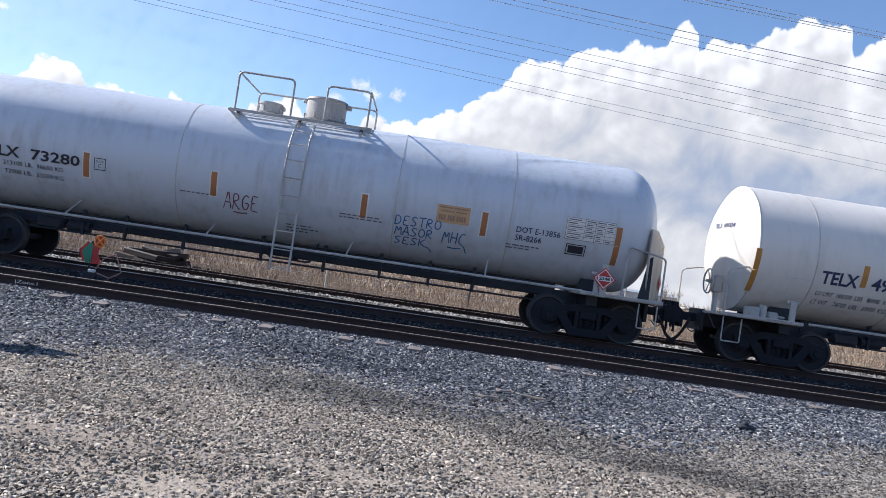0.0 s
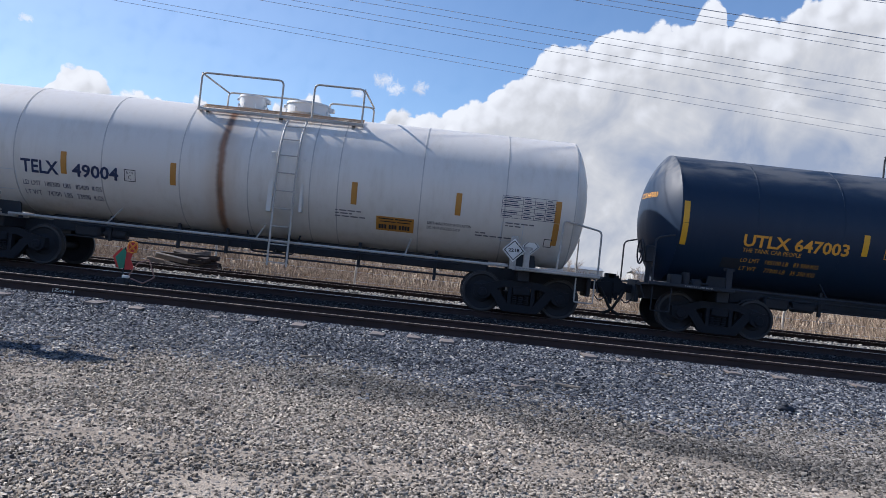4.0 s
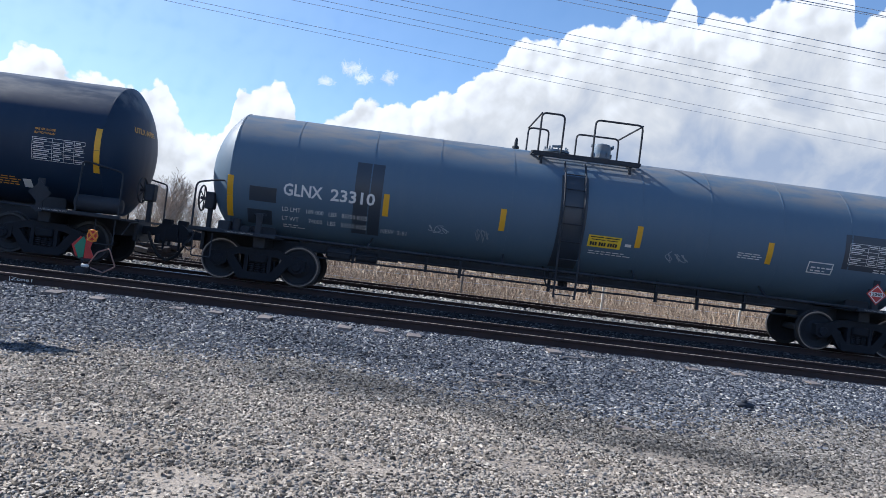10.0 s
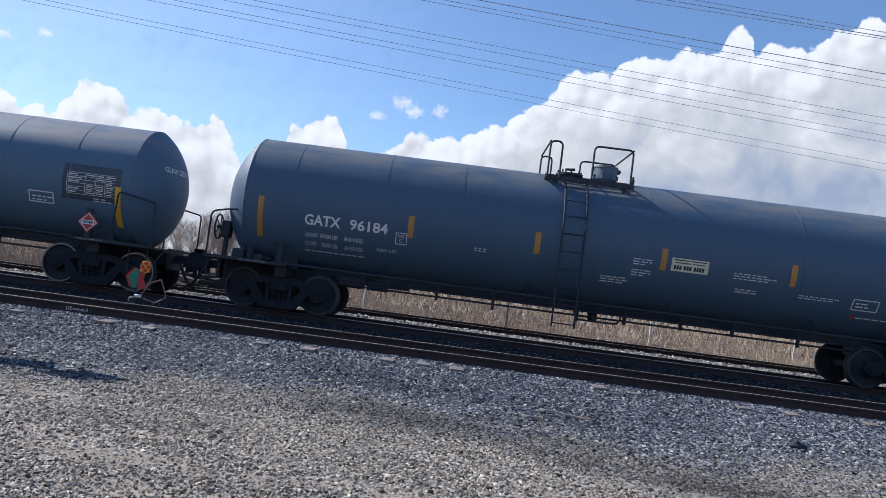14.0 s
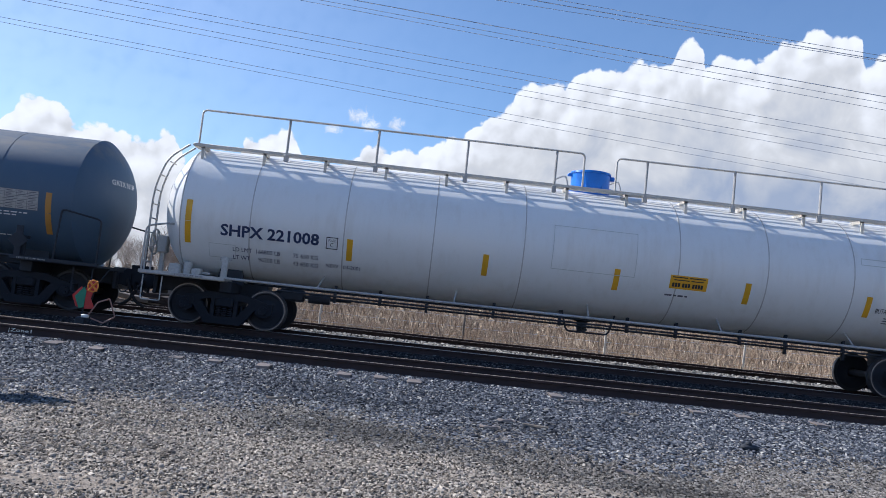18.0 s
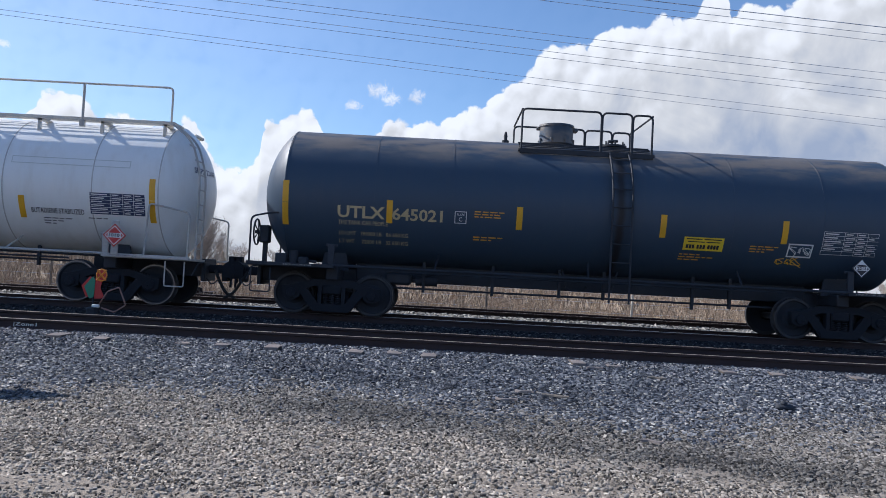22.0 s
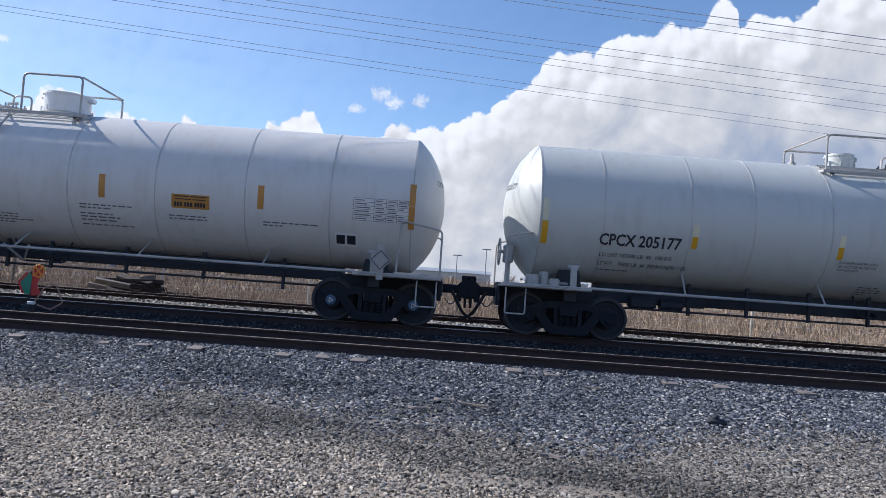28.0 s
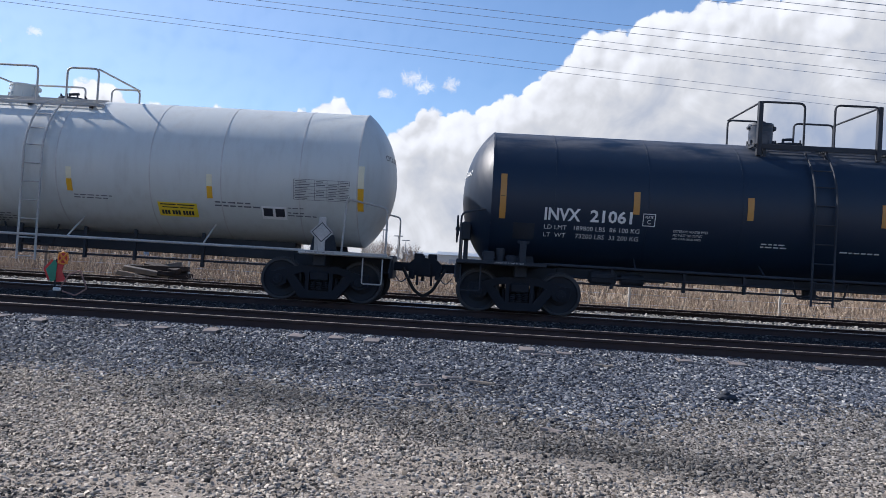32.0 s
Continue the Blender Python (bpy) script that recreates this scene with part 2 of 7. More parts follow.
M_RED = plain("red_paint", (0.50, 0.03, 0.03), 0.45, 0.0, 9, 0.25, 0.05)
M_ORANGE = plain("orange_paint", (0.72, 0.24, 0.03), 0.4, 0.0, 9, 0.2, 0.05)
M_GREEN = plain("green_paint", (0.02, 0.22, 0.13), 0.45, 0.0, 9, 0.25, 0.05)
M_BLUE = plain("bright_blue_plastic", (0.01, 0.16, 0.60), 0.35, 0.0, 5, 0.15, 0.05)
M_CAPBLUE = plain("blue_cap_paint", (0.07, 0.13, 0.21), 0.5, 0.0, 9, 0.25, 0.05)
M_RUBBER = plain("black_rubber", (0.012, 0.012, 0.013), 0.8, 0.0, 9, 0.3)
M_SIGN = plain("weathered_aluminium", (0.13, 0.18, 0.22), 0.6, 0.3, 5, 0.15, 0.1)
M_WOOD = plain("grey_weathered_wood", (0.17, 0.145, 0.12), 0.85, 0.0, 7, 0.45, 0.6, 0.01)
M_TIE = plain("creosoted_tie_wood", (0.10, 0.082, 0.066), 0.85, 0.0, 9, 0.5, 0.7, 0.012)
M_TIEEND = plain("split_tie_end_wood", (0.21, 0.18, 0.165), 0.85, 0.0, 9, 0.35, 0.7, 0.012)
M_POST = plain("pale_fence_wood", (0.50, 0.46, 0.40), 0.8, 0.0, 9, 0.3, 0.4)
M_WIRE = plain("dull_wire", (0.52, 0.56, 0.62), 0.6, 0.4, 9, 0.2, 0.05)
M_BARK = plain("grey_brown_bark", (0.34, 0.29, 0.25), 0.9, 0.0, 6, 0.35, 0.5, 0.02)
M_WALLFAR = plain("white_sheet_wall", (0.46, 0.47, 0.46), 0.6, 0.0, 0.4, 0.1, 0.1)
M_ROOFFAR = plain("grey_sheet_roof", (0.30, 0.33, 0.36), 0.5, 0.0, 0.4, 0.15, 0.1)
M_BOARD = plain("blue_poster", (0.24, 0.33, 0.55), 0.5, 0.0, 0.5, 0.3, 0.02)


def dark_bands(n, col):
    """Two long dark soft-edged bands that cross the yard at a slant to the track."""
    sep = n.add("SeparateXYZ")
    n.link(n.coords(), sep.inputs[0])
    wob = n.math("MULTIPLY_ADD", n.noise(n.coords((0.6, 1.0, 1)), 1.3, 5, 0.6), 2.2, -1.1)
    across = n.math("ADD", n.math("MULTIPLY_ADD", sep.outputs[0], 0.35, sep.outputs[1]), wob)
    for middle, wide, x0, x1, strength in ((7.30, 1.05, -2.8, 4.4, 0.50), (9.55, 0.95, -3.2, 2.8, 0.42)):
        f = n.math("SUBTRACT", 1.0, n.smooth(n.math("ABSOLUTE", n.math("SUBTRACT", across, middle)), 0.0, wide))
        f = n.math("MULTIPLY", f, n.math("MULTIPLY", n.smooth(sep.outputs[0], x0, x0 + 1.5), n.math("SUBTRACT", 1.0, n.smooth(sep.outputs[0], x1 - 1.8, x1))))
        dark = n.add("Mix", data_type="RGBA", blend_type="MULTIPLY")
        n.put(n.math("MULTIPLY", f, strength), dark.inputs[0])
        n.put(col, dark.inputs[6])
        dark.inputs[7].default_value = (0.20, 0.24, 0.30, 1)
        col = dark.outputs[2]
    return col


def stone_material(name, stops, greyer=None, darkened=False):
    """Crushed stone: each piece takes its own tone, with dust on it."""
    n = Nodes(name)
    g = n.add("NewGeometry")
    col = n.ramp(g.outputs["Random Per Island"], stops)
    fine = n.noise(n.coords(), 60, 3)
    big = n.noise(n.coords((0.35, 0.8, 1)), 1.1, 4)
    col = n.mix(n.math("MULTIPLY", n.smooth(big, 0.50, 0.66), 0.28), col, times(stops[0][1], 1.6))
    if greyer:
        sep = n.add("SeparateXYZ")
        n.link(n.coords(), sep.inputs[0])
        lie = n.math("ADD", n.math("MULTIPLY_ADD", sep.outputs[0], 0.22, n.math("MULTIPLY", sep.outputs[1], 1.0)), n.math("MULTIPLY_ADD", big, 5.0, -2.5))
        dull = n.add("HueSaturation")
        dull.inputs["Saturation"].default_value, dull.inputs["Value"].default_value = greyer
        n.link(col, dull.inputs["Color"])
        col = n.mix(n.smooth(lie, 5.6, 8.4), col, dull.outputs[0])
    n.bump(fine, 0.4, 0.004)
    return n.done(dark_bands(n, col) if darkened else col, 0.9, 0.0, 0.15)


M_BALLAST = stone_material("blue_grey_ballast", [(0.0, (0.013, 0.016, 0.022)), (0.3, (0.044, 0.051, 0.066)), (0.65, (0.118, 0.130, 0.158)), (0.9, (0.22, 0.23, 0.25)), (1.0, (0.46, 0.45, 0.42))], darkened=True)
M_GRAVEL = stone_material("tan_grey_gravel", [(0.0, (0.035, 0.031, 0.027)), (0.25, (0.130, 0.114, 0.097)), (0.6, (0.296, 0.264, 0.228)), (0.9, (0.412, 0.368, 0.316)), (1.0, (0.58, 0.52, 0.445))], (0.62, 0.70), True)
M_OILY = stone_material("oily_ballast", [(0.0, (0.022, 0.022, 0.024)), (0.5, (0.050, 0.050, 0.053)), (0.85, (0.09, 0.088, 0.085)), (1.0, (0.22, 0.21, 0.20))])
M_DULLSTONE = stone_material("dull_grey_ballast", [(0.0, (0.018, 0.019, 0.022)), (0.5, (0.038, 0.039, 0.043)), (0.85, (0.066, 0.066, 0.070)), (1.0, (0.17, 0.165, 0.16))])
M_PALESTONE = stone_material("pale_ballast", [(0.0, (0.07, 0.07, 0.072)), (0.5, (0.18, 0.175, 0.17)), (1.0, (0.40, 0.385, 0.36))])


def ground_material():
    """One sheet: packed tan gravel, grey fines, oily track bed, and dry field soil, each in its own stretch of the plan."""
    n = Nodes("ground")
    sep = n.add("SeparateXYZ")
    n.link(n.coords(), sep.inputs[0])
    y = sep.outputs[1]
    big = n.noise(n.coords((0.18, 0.5, 1)), 1.0, 5)
    mid = n.noise(n.coords(), 5, 5)
    fine = n.noise(n.coords(), 70, 6, 0.7)
    tan = n.ramp(n.math("ADD", n.math("MULTIPLY", big, 0.5), n.math("MULTIPLY", fine, 0.5)), [(0.34, (0.10, 0.083, 0.066)), (0.48, (0.32, 0.275, 0.226)), (0.64, (0.53, 0.46, 0.38))])
    grey = n.ramp(fine, [(0.3, (0.055, 0.057, 0.062)), (0.7, (0.15, 0.15, 0.15))])
    oily = n.ramp(fine, [(0.3, (0.018, 0.018, 0.019)), (0.7, (0.055, 0.053, 0.052))])
    soil = n.ramp(n.math("ADD", n.math("MULTIPLY", mid, 0.5), n.math("MULTIPLY", fine, 0.5)), [(0.35, (0.20, 0.155, 0.11)), (0.65, (0.40, 0.325, 0.235))])
    edge = n.math("MULTIPLY_ADD", big, 3.0, -1.5)
    yy = n.math("ADD", y, edge)
    col = n.mix(n.smooth(yy, 6.6, 9.4), tan, grey)
    col = dark_bands(n, col)
    col = n.mix(n.math("MULTIPLY", n.smooth(y, 11.4, 12.0), 0.75), col, oily)
    col = n.mix(n.smooth(yy, 23.9, 25.0), col, soil)
    n.bump(n.math("ADD", fine, mid), 0.6, 0.02)
    return n.done(col, 0.95, 0.0, 0.02)


M_GROUND = ground_material()


def grass_material():
    n = Nodes("dry_grass")
    g = n.add("NewGeometry")
    col = n.ramp(g.outputs["Random Per Island"], [(0.0, (0.12, 0.086, 0.062)), (0.35, (0.28, 0.208, 0.148)), (0.75, (0.44, 0.345, 0.255)), (1.0, (0.64, 0.54, 0.42))])
    big = n.noise(n.coords((0.25, 0.4, 1)), 1.2, 4)
    col = n.mix(n.math("MULTIPLY", n.smooth(big, 0.45, 0.65), 0.5), col, (0.30, 0.215, 0.15))
    return n.done(col, 0.9, 0.0, 0.1)


M_GRASS = grass_material()


# ---- mesh helpers ----
class Shape:
    """Collects vertices and faces of one mesh."""

    def __init__(self):
        self.v, self.f, self.m = [], [], []
        self.slot = 0

    def face(self, idx):
        self.f.append(idx)
        self.m.append(self.slot)

    def box(self, x0, x1, y0, y1, z0, z1, b=0.0):
        """A block, with its edges cut at b."""
        if b <= 0:
            k = len(self.v)
            self.v += [(x, y, z) for z in (z0, z1) for y in (y0, y1) for x in (x0, x1)]
            for q in ((0, 2, 3, 1), (4, 5, 7, 6), (0, 1, 5, 4), (2, 6, 7, 3), (0, 4, 6, 2), (1, 3, 7, 5)):
                self.face([k + i for i in q])
            return self
        b = min(b, (x1 - x0) * 0.4, (y1 - y0) * 0.4, (z1 - z0) * 0.4)
        bm = bmesh.new()
        bmesh.ops.create_cube(bm, size=1.0)
        for w in bm.verts:
            w.co = Vector(((x0 + x1) / 2 + w.co.x * (x1 - x0), (y0 + y1) / 2 + w.co.y * (y1 - y0), (z0 + z1) / 2 + w.co.z * (z1 - z0)))
        bmesh.ops.bevel(bm, geom=bm.edges[:], offset=b, segments=1, affect="EDGES")
        self.join(bm)
        return self

    def join(self, bm):
        k = len(self.v)
        bm.verts.index_update()
        self.v += [tuple(w.co) for w in bm.verts]
        for q in bm.faces:
            self.face([k + w.index for w in q.verts])
        bm.free()

    def tube(self, pts, r, n=8, closed=False):
        """A round bar along a path."""
        pts = [Vector(p) for p in pts]
        k, rings = len(self.v), len(pts)
        up = None
        for i, p in enumerate(pts):
            a = pts[i - 1] if (i > 0 or closed) else p
            c = pts[(i + 1) % rings] if (i < rings - 1 or closed) else p
            d = (c - a).normalized()
            if up is None:
                up = d.orthogonal().normalized()
            up = (up - d * up.dot(d))
            up = up.normalized() if up.length > 1e-6 else d.orthogonal().normalized()
            side = d.cross(up)
            for j in range(n):
                t = 2 * math.pi * j / n
                self.v.append(tuple(p + (up * math.cos(t) + side * math.sin(t)) * r))
        for i in range(rings if closed else rings - 1):
            a, c = k + i * n, k + ((i + 1) % rings) * n
            for j in range(n):
                self.face([a + j, a + (j + 1) % n, c + (j + 1) % n, c + j])
        if not closed:
            self.face([k + j for j in range(n)][::-1])
            self.face([k + (rings - 1) * n + j for j in range(n)])
        return self

    def turned(self, prof, axis="z", at=(0, 0, 0), n=24, cap=True):
        """A profile of (along, radius) turned about an axis."""
        k = len(self.v)
        for s, r in prof:
            for j in range(n):
                t = 2 * math.pi * j / n
                c, d = r * math.cos(t), r * math.sin(t)
                p = {"z": (c, d, s), "x": (s, c, d), "y": (d, s, c)}[axis]
                self.v.append((p[0] + at[0], p[1] + at[1], p[2] + at[2]))
        for i in range(len(prof) - 1):
            for j in range(n):
                a, c = k + i * n, k + (i + 1) * n
                self.face([a + j, a + (j + 1) % n, c + (j + 1) % n, c + j])
        if cap:
            self.face([k + j for j in range(n)][::-1])
            self.face([k + (len(prof) - 1) * n + j for j in range(n)])
        return self

    def prism(self, ring, y0, y1):
        """A ring of (x, z) made solid from y0 to y1."""
        k = len(self.v)
        n = len(ring)
        self.v += [(x, y, z) for y in (y0, y1) for x, z in ring]
        for i in range(n):
            self.face([k + i, k + (i + 1) % n, k + n + (i + 1) % n, k + n + i])
        self.face([k + i for i in range(n)][::-1])
        self.face([k + n + i for i in range(n)])
        return self

    def mesh(self, name, mats, smooth=40):
        me = bpy.data.meshes.new(name)
        me.from_pydata(self.v, [], self.f)
        for m in mats if isinstance(mats, (list, tuple)) else [mats]:
            me.materials.append(m)
        if any(self.m):
            me.polygons.foreach_set("material_index", self.m)
        bm = bmesh.new()
        bm.from_mesh(me)
        bmesh.ops.recalc_face_normals(bm, faces=bm.faces[:])
        bm.to_mesh(me)
        bm.free()
        me.polygons.foreach_set("use_smooth", [True] * len(me.polygons))
        me.set_sharp_from_angle(angle=radians(smooth))
        me.update()
        return me


def part(name, shape, material, parent, label="", at=None, smooth=40, kind=""):
    """One mesh object under a thing or part; shape may be a Shape or a finished mesh."""
    me = shape.mesh(name, material, smooth) if isinstance(shape, Shape) else shape
    ob = new(name, me)
    ob.parent = parent
    if at is not None:
        ob.location = at
    return tagged(ob, label, kind=kind) if kind else tagged(ob, label)


def thing(name, label, category, at=(0, 0, 0), group="", kind=""):
    ob = new(name)
    ob.location = at
    return tagged(ob, label, category, group, kind)


def rounded(pts, r, steps=4):
    """A path with its corners rounded."""
    out = [Vector(pts[0])]
    for a, b, c in zip(pts, pts[1:], pts[2:]):
        a, b, c = Vector(a), Vector(b), Vector(c)
        k = min(r, (a - b).length * 0.45, (c - b).length * 0.45)
        p, q = b + (a - b).normalized() * k, b + (c - b).normalized() * k
        for i in range(steps + 1):
            t = i / steps
            out.append(p * (1 - t) ** 2 + b * 2 * t * (1 - t) + q * t * t)
    out.append(Vector(pts[-1]))
    return out


# ---- railway ----
def rail_mesh(name, x0, x1, mats):
    """A flat-bottomed rail along x, head on z = 0: two slots, rusty sides and running face."""
    prof = [(-0.07, -0.172), (-0.07, -0.160), (-0.018, -0.142), (-0.009, -0.125), (-0.009, -0.052), (-0.036, -0.040), (-0.036, -0.010), (-0.028, -0.001), (0.028, -0.001), (0.036, -0.010), (0.036, -0.040), (0.009, -0.052), (0.009, -0.125), (0.018, -0.142), (0.07, -0.160), (0.07, -0.172)]
    s = Shape()
    n = len(prof)
    cuts = 40
    for i in range(cuts + 1):
        x = x0 + (x1 - x0) * i / cuts
        s.v += [(x, y, z) for y, z in prof]
    for i in range(cuts):
        for j in range(n):
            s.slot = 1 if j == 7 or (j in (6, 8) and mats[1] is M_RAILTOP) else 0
            s.face([i * n + j, i * n + (j + 1) % n, (i + 1) * n + (j + 1) % n, (i + 1) * n + j])
    s.slot = 0
    s.face(list(range(n)))
    return s.mesh(name, mats, 30)


def tie_mesh(k):
    rnd = random.Random(k)
    s = Shape()
    bm = bmesh.new()
    bmesh.ops.create_cube(bm, size=1.0)
    bmesh.ops.subdivide_edges(bm, edges=[e for e in bm.edges if abs((e.verts[0].co - e.verts[1].co).y) > 0.5], cuts=6)
    bmesh.ops.bevel(bm, geom=[e for e in bm.edges if e.calc_face_angle(0) > 1], offset=0.012 / 0.22, segments=1, affect="EDGES")
    for v in bm.verts:
        v.co = Vector((v.co.x * 0.225 + rnd.uniform(-0.006, 0.006), v.co.y * 2.6 + rnd.uniform(-0.02, 0.02), v.co.z * 0.17 + rnd.uniform(-0.005, 0.005)))
    s.join(bm)
    me = s.mesh("tie", [M_TIE, M_TIEEND], 25)
    for p in me.polygons:
        if p.normal.y < -0.6 or (p.center.y < -0.9 and p.normal.z > 0.6):
            p.material_index = 1
    return me


def track(name, label, yc, top):
    road = thing(name, label, "railway track", (0, yc, 0), kind="structure")
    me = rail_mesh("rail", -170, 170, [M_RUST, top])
    for side in (-1, 1):
        part("rail", me, None, road, at=(0, side * 0.7525, 0))
    return road


near_track = track("near_railway_track", "rusty steel rails on weathered wooden ties in ballast", Y_NEAR, M_DULLRAIL)
far_track = track("train_railway_track", "polished steel rails on dark oily ties in ballast", Y_TRAIN, M_RAILTOP)
third_track = track("third_railway_track", "dull rusty rails of a third track beyond the train", Y_TRAIN + 5.18, M_DULLRAIL)


def text_mesh(body, width, height, bold=0.0):
    """Lettering as a flat mesh in x and z, from the origin, of that width and height."""
    cu = bpy.data.curves.new("lettering", "FONT")
    cu.body, cu.size, cu.offset = body, 1.0, bold
    cu.resolution_u = 2
    ob = new("lettering", cu)
    me = bpy.data.meshes.new_from_object(ob.evaluated_get(bpy.context.evaluated_depsgraph_get()))
    bpy.data.objects.remove(ob)
    bpy.data.curves.remove(cu)
    co = np.empty(len(me.vertices) * 3)
    me.vertices.foreach_get("co", co)
    co = co.reshape(-1, 3)
    lo, hi = co.min(0), co.max(0)
    x = (co[:, 0] - lo[0]) / max(hi[0] - lo[0], 1e-6) * width
    z = (co[:, 1] - lo[1]) / max(hi[1] - lo[1], 1e-6) * height
    return me, x, z


def flat_text(name, body, width, height, material, parent, at, label=""):
    me, x, z = text_mesh(body, width, height, 0.004)
    me.vertices.foreach_set("co", np.column_stack([x, 0 * x, z]).ravel())
    me.materials.append(material)
    me.update()
    return part(name, me, None, parent, label, at, kind="stuff" if height < 0.06 else "")


flat_text("chalk_mark", "|Zone1", 0.36, 0.070, M_LETTER, near_track, (-6.73, -0.7525 - 0.0105, -0.128), "white hand-drawn words on the rail web")

# ---- tank cars ----
CARS = {}
# Slack in the couplings: how far each car lies from its drawn place.
SLACK = {"weathered_white_tank_car": 0.11, "rust_streaked_white_tank_car": 0.12, "glossy_black_tank_car": -0.08, "faded_black_tank_car": -0.02, "matt_black_tank_car": 0.06, "long_white_tank_car": 0.02, "worn_black_tank_car": 0.01, "white_tank_car": -0.06, "light_grey_tank_car": -0.05, "black_tank_car": 0.03}


def loose_pieces(me):
    """Each unconnected piece of a mesh as a mesh of its own."""
    root = list(range(len(me.vertices)))

    def top(i):
        while root[i] != i:
            root[i] = root[root[i]]
            i = root[i]
        return i
    for p in me.polygons:
        first = top(p.vertices[0])
        for v in p.vertices[1:]:
            root[top(v)] = first
    groups = {}
    for p in me.polygons:
        groups.setdefault(top(p.vertices[0]), []).append(tuple(p.vertices))
    out = []
    for faces in groups.values():
        ids = sorted({v for f in faces for v in f})
        at = {v: k for k, v in enumerate(ids)}
        piece = bpy.data.meshes.new("letter")
        piece.from_pydata([tuple(me.vertices[v].co) for v in ids], [], [[at[v] for v in f] for f in faces])
        piece.update()
        out.append(piece)
    return out


class Tank:
    """Places things on the curved near side of one tank."""

    def __init__(self, car, c, r, zc):
        self.car, self.c, self.r, self.zc = car, c, r, zc

    def y(self, z, out=0.0):
        return -math.sqrt(max((self.r + out) ** 2 - (z - self.zc) ** 2, 0.02))

    def patch(self, name, u0, u1, z0, z1, material, out=0.008, label="", parent=None):
        """A thin plate that follows the shell."""
        s = Shape()
        n = max(2, int(abs(z1 - z0) / 0.10) + 1)
        a0, a1 = math.asin((z0 - self.zc) / self.r), math.asin((z1 - self.zc) / self.r)
        for q in (out, out - 0.006):
            for i in range(n + 1):
                a = a0 + (a1 - a0) * i / n
                for u in (u0, u1):
                    s.v.append((u - self.c, -(self.r + q) * math.cos(a), self.zc + (self.r + q) * math.sin(a)))
        for i in range(n):
            s.face([2 * i, 2 * i + 1, 2 * i + 3, 2 * i + 2])
        h = 2 * (n + 1)
        rim = [2 * i for i in range(n + 1)] + [2 * i + 1 for i in range(n, -1, -1)]
        for a, b in zip(rim, rim[1:] + rim[:1]):
            s.face([a, b, b + h, a + h])
        return part(name, s, material, parent or self.car, label)

    def text(self, body, u0, u1, z0, z1, material, bold=0.0, name="lettering", label=""):
        me, x, z = text_mesh(body, u1 - u0, z1 - z0, bold)
        a = np.arcsin((z + z0 - self.zc) / self.r)
        rr = self.r + 0.010
        me.vertices.foreach_set("co", np.column_stack([x + u0 - self.c, -rr * np.cos(a), self.zc + rr * np.sin(a)]).ravel())
        me.materials.append(material)
        me.update()
        if z1 - z0 < 0.24:
            return part(name, me, None, self.car, label, kind="stuff")
        for letter in loose_pieces(me):
            letter.materials.append(material)
            part("letter", letter, None, self.car, label)

    def lines(self, u0, z0, rows, material, h=0.035, gap=0.062, name="small_print", parent=None):
        """Print too small to read: a bar for each word."""
        h *= 0.72
        material = M_PRINT if material is M_INK else material
        s = Shape()
        rnd = random.Random(int(u0 * 100) + rows[0])
        for i, count in enumerate(rows):
            u, z = u0, z0 - i * gap
            for _ in range(count):
                w = rnd.uniform(0.05, 0.17)
                a0, a1 = math.asin((z - self.zc) / self.r), math.asin((z + h - self.zc) / self.r)
                k = len(s.v)
                for q in (0.010,):
                    for a in (a0, a1):
                        for x in (u, u + w):
                            s.v.append((x - self.c, -(self.r + q) * math.cos(a), self.zc + (self.r + q) * math.sin(a)))
                s.face([k, k + 1, k + 3, k + 2])
                u += w + 0.035
        return part(name, s, material, parent or self.car, kind="stuff")

    def outline(self, name, u0, u1, z0, z1, w, material, label="", parent=None):
        """A square outline on the shell."""
        s = Shape()
        for a, b, c, d in ((u0, u1, z1 - w, z1), (u0, u1, z0, z0 + w), (u0, u0 + w, z0 + w, z1 - w), (u1 - w, u1, z0 + w, z1 - w)):
            n = max(1, int((d - c) / 0.12))
            k = len(s.v)
            for i in range(n + 1):
                z = c + (d - c) * i / n
                al = math.asin((z - self.zc) / self.r)
                for x in (a, b):
                    s.v.append((x - self.c, -(self.r + 0.009) * math.cos(al), self.zc + (self.r + 0.009) * math.sin(al)))
            for i in range(n):
                s.face([k + 2 * i, k + 2 * i + 1, k + 2 * i + 3, k + 2 * i + 2])
        return part(name, s, material, parent or self.car, label)

    def head_text(self, lines, d, material):
        """Marks on the dished end; d is -1 or 1."""
        z = self.zc + 0.42
        for body, width, h in lines:
            me, x, zz = text_mesh(body, width, h, 0.012)
            y = -d * width / 2 + d * x - 0.30
            zz = zz + z
            q = np.hypot(y, zz - self.zc) / self.r
            drop = (1 - np.cos(np.arcsin(q * math.sin(HEAD_ARC)))) / (1 - math.cos(HEAD_ARC))
            me.vertices.foreach_set("co", np.column_stack([d * (self.half - self.depth * drop + 0.014), y, zz]).ravel())
            me.materials.append(material)
            me.update()
            part("head_lettering", me, None, self.car)
            z -= h * 1.8

    def plate_c(self, u0, z0, material, size=0.26):
        self.outline("plate_box", u0, u0 + size, z0, z0 + size, 0.016, material)
        self.text("PLATE", u0 + 0.05, u0 + size - 0.05, z0 + size * 0.62, z0 + size * 0.82, material)
        self.text("C", u0 + size * 0.36, u0 + size * 0.64, z0 + size * 0.18, z0 + size * 0.52, material)

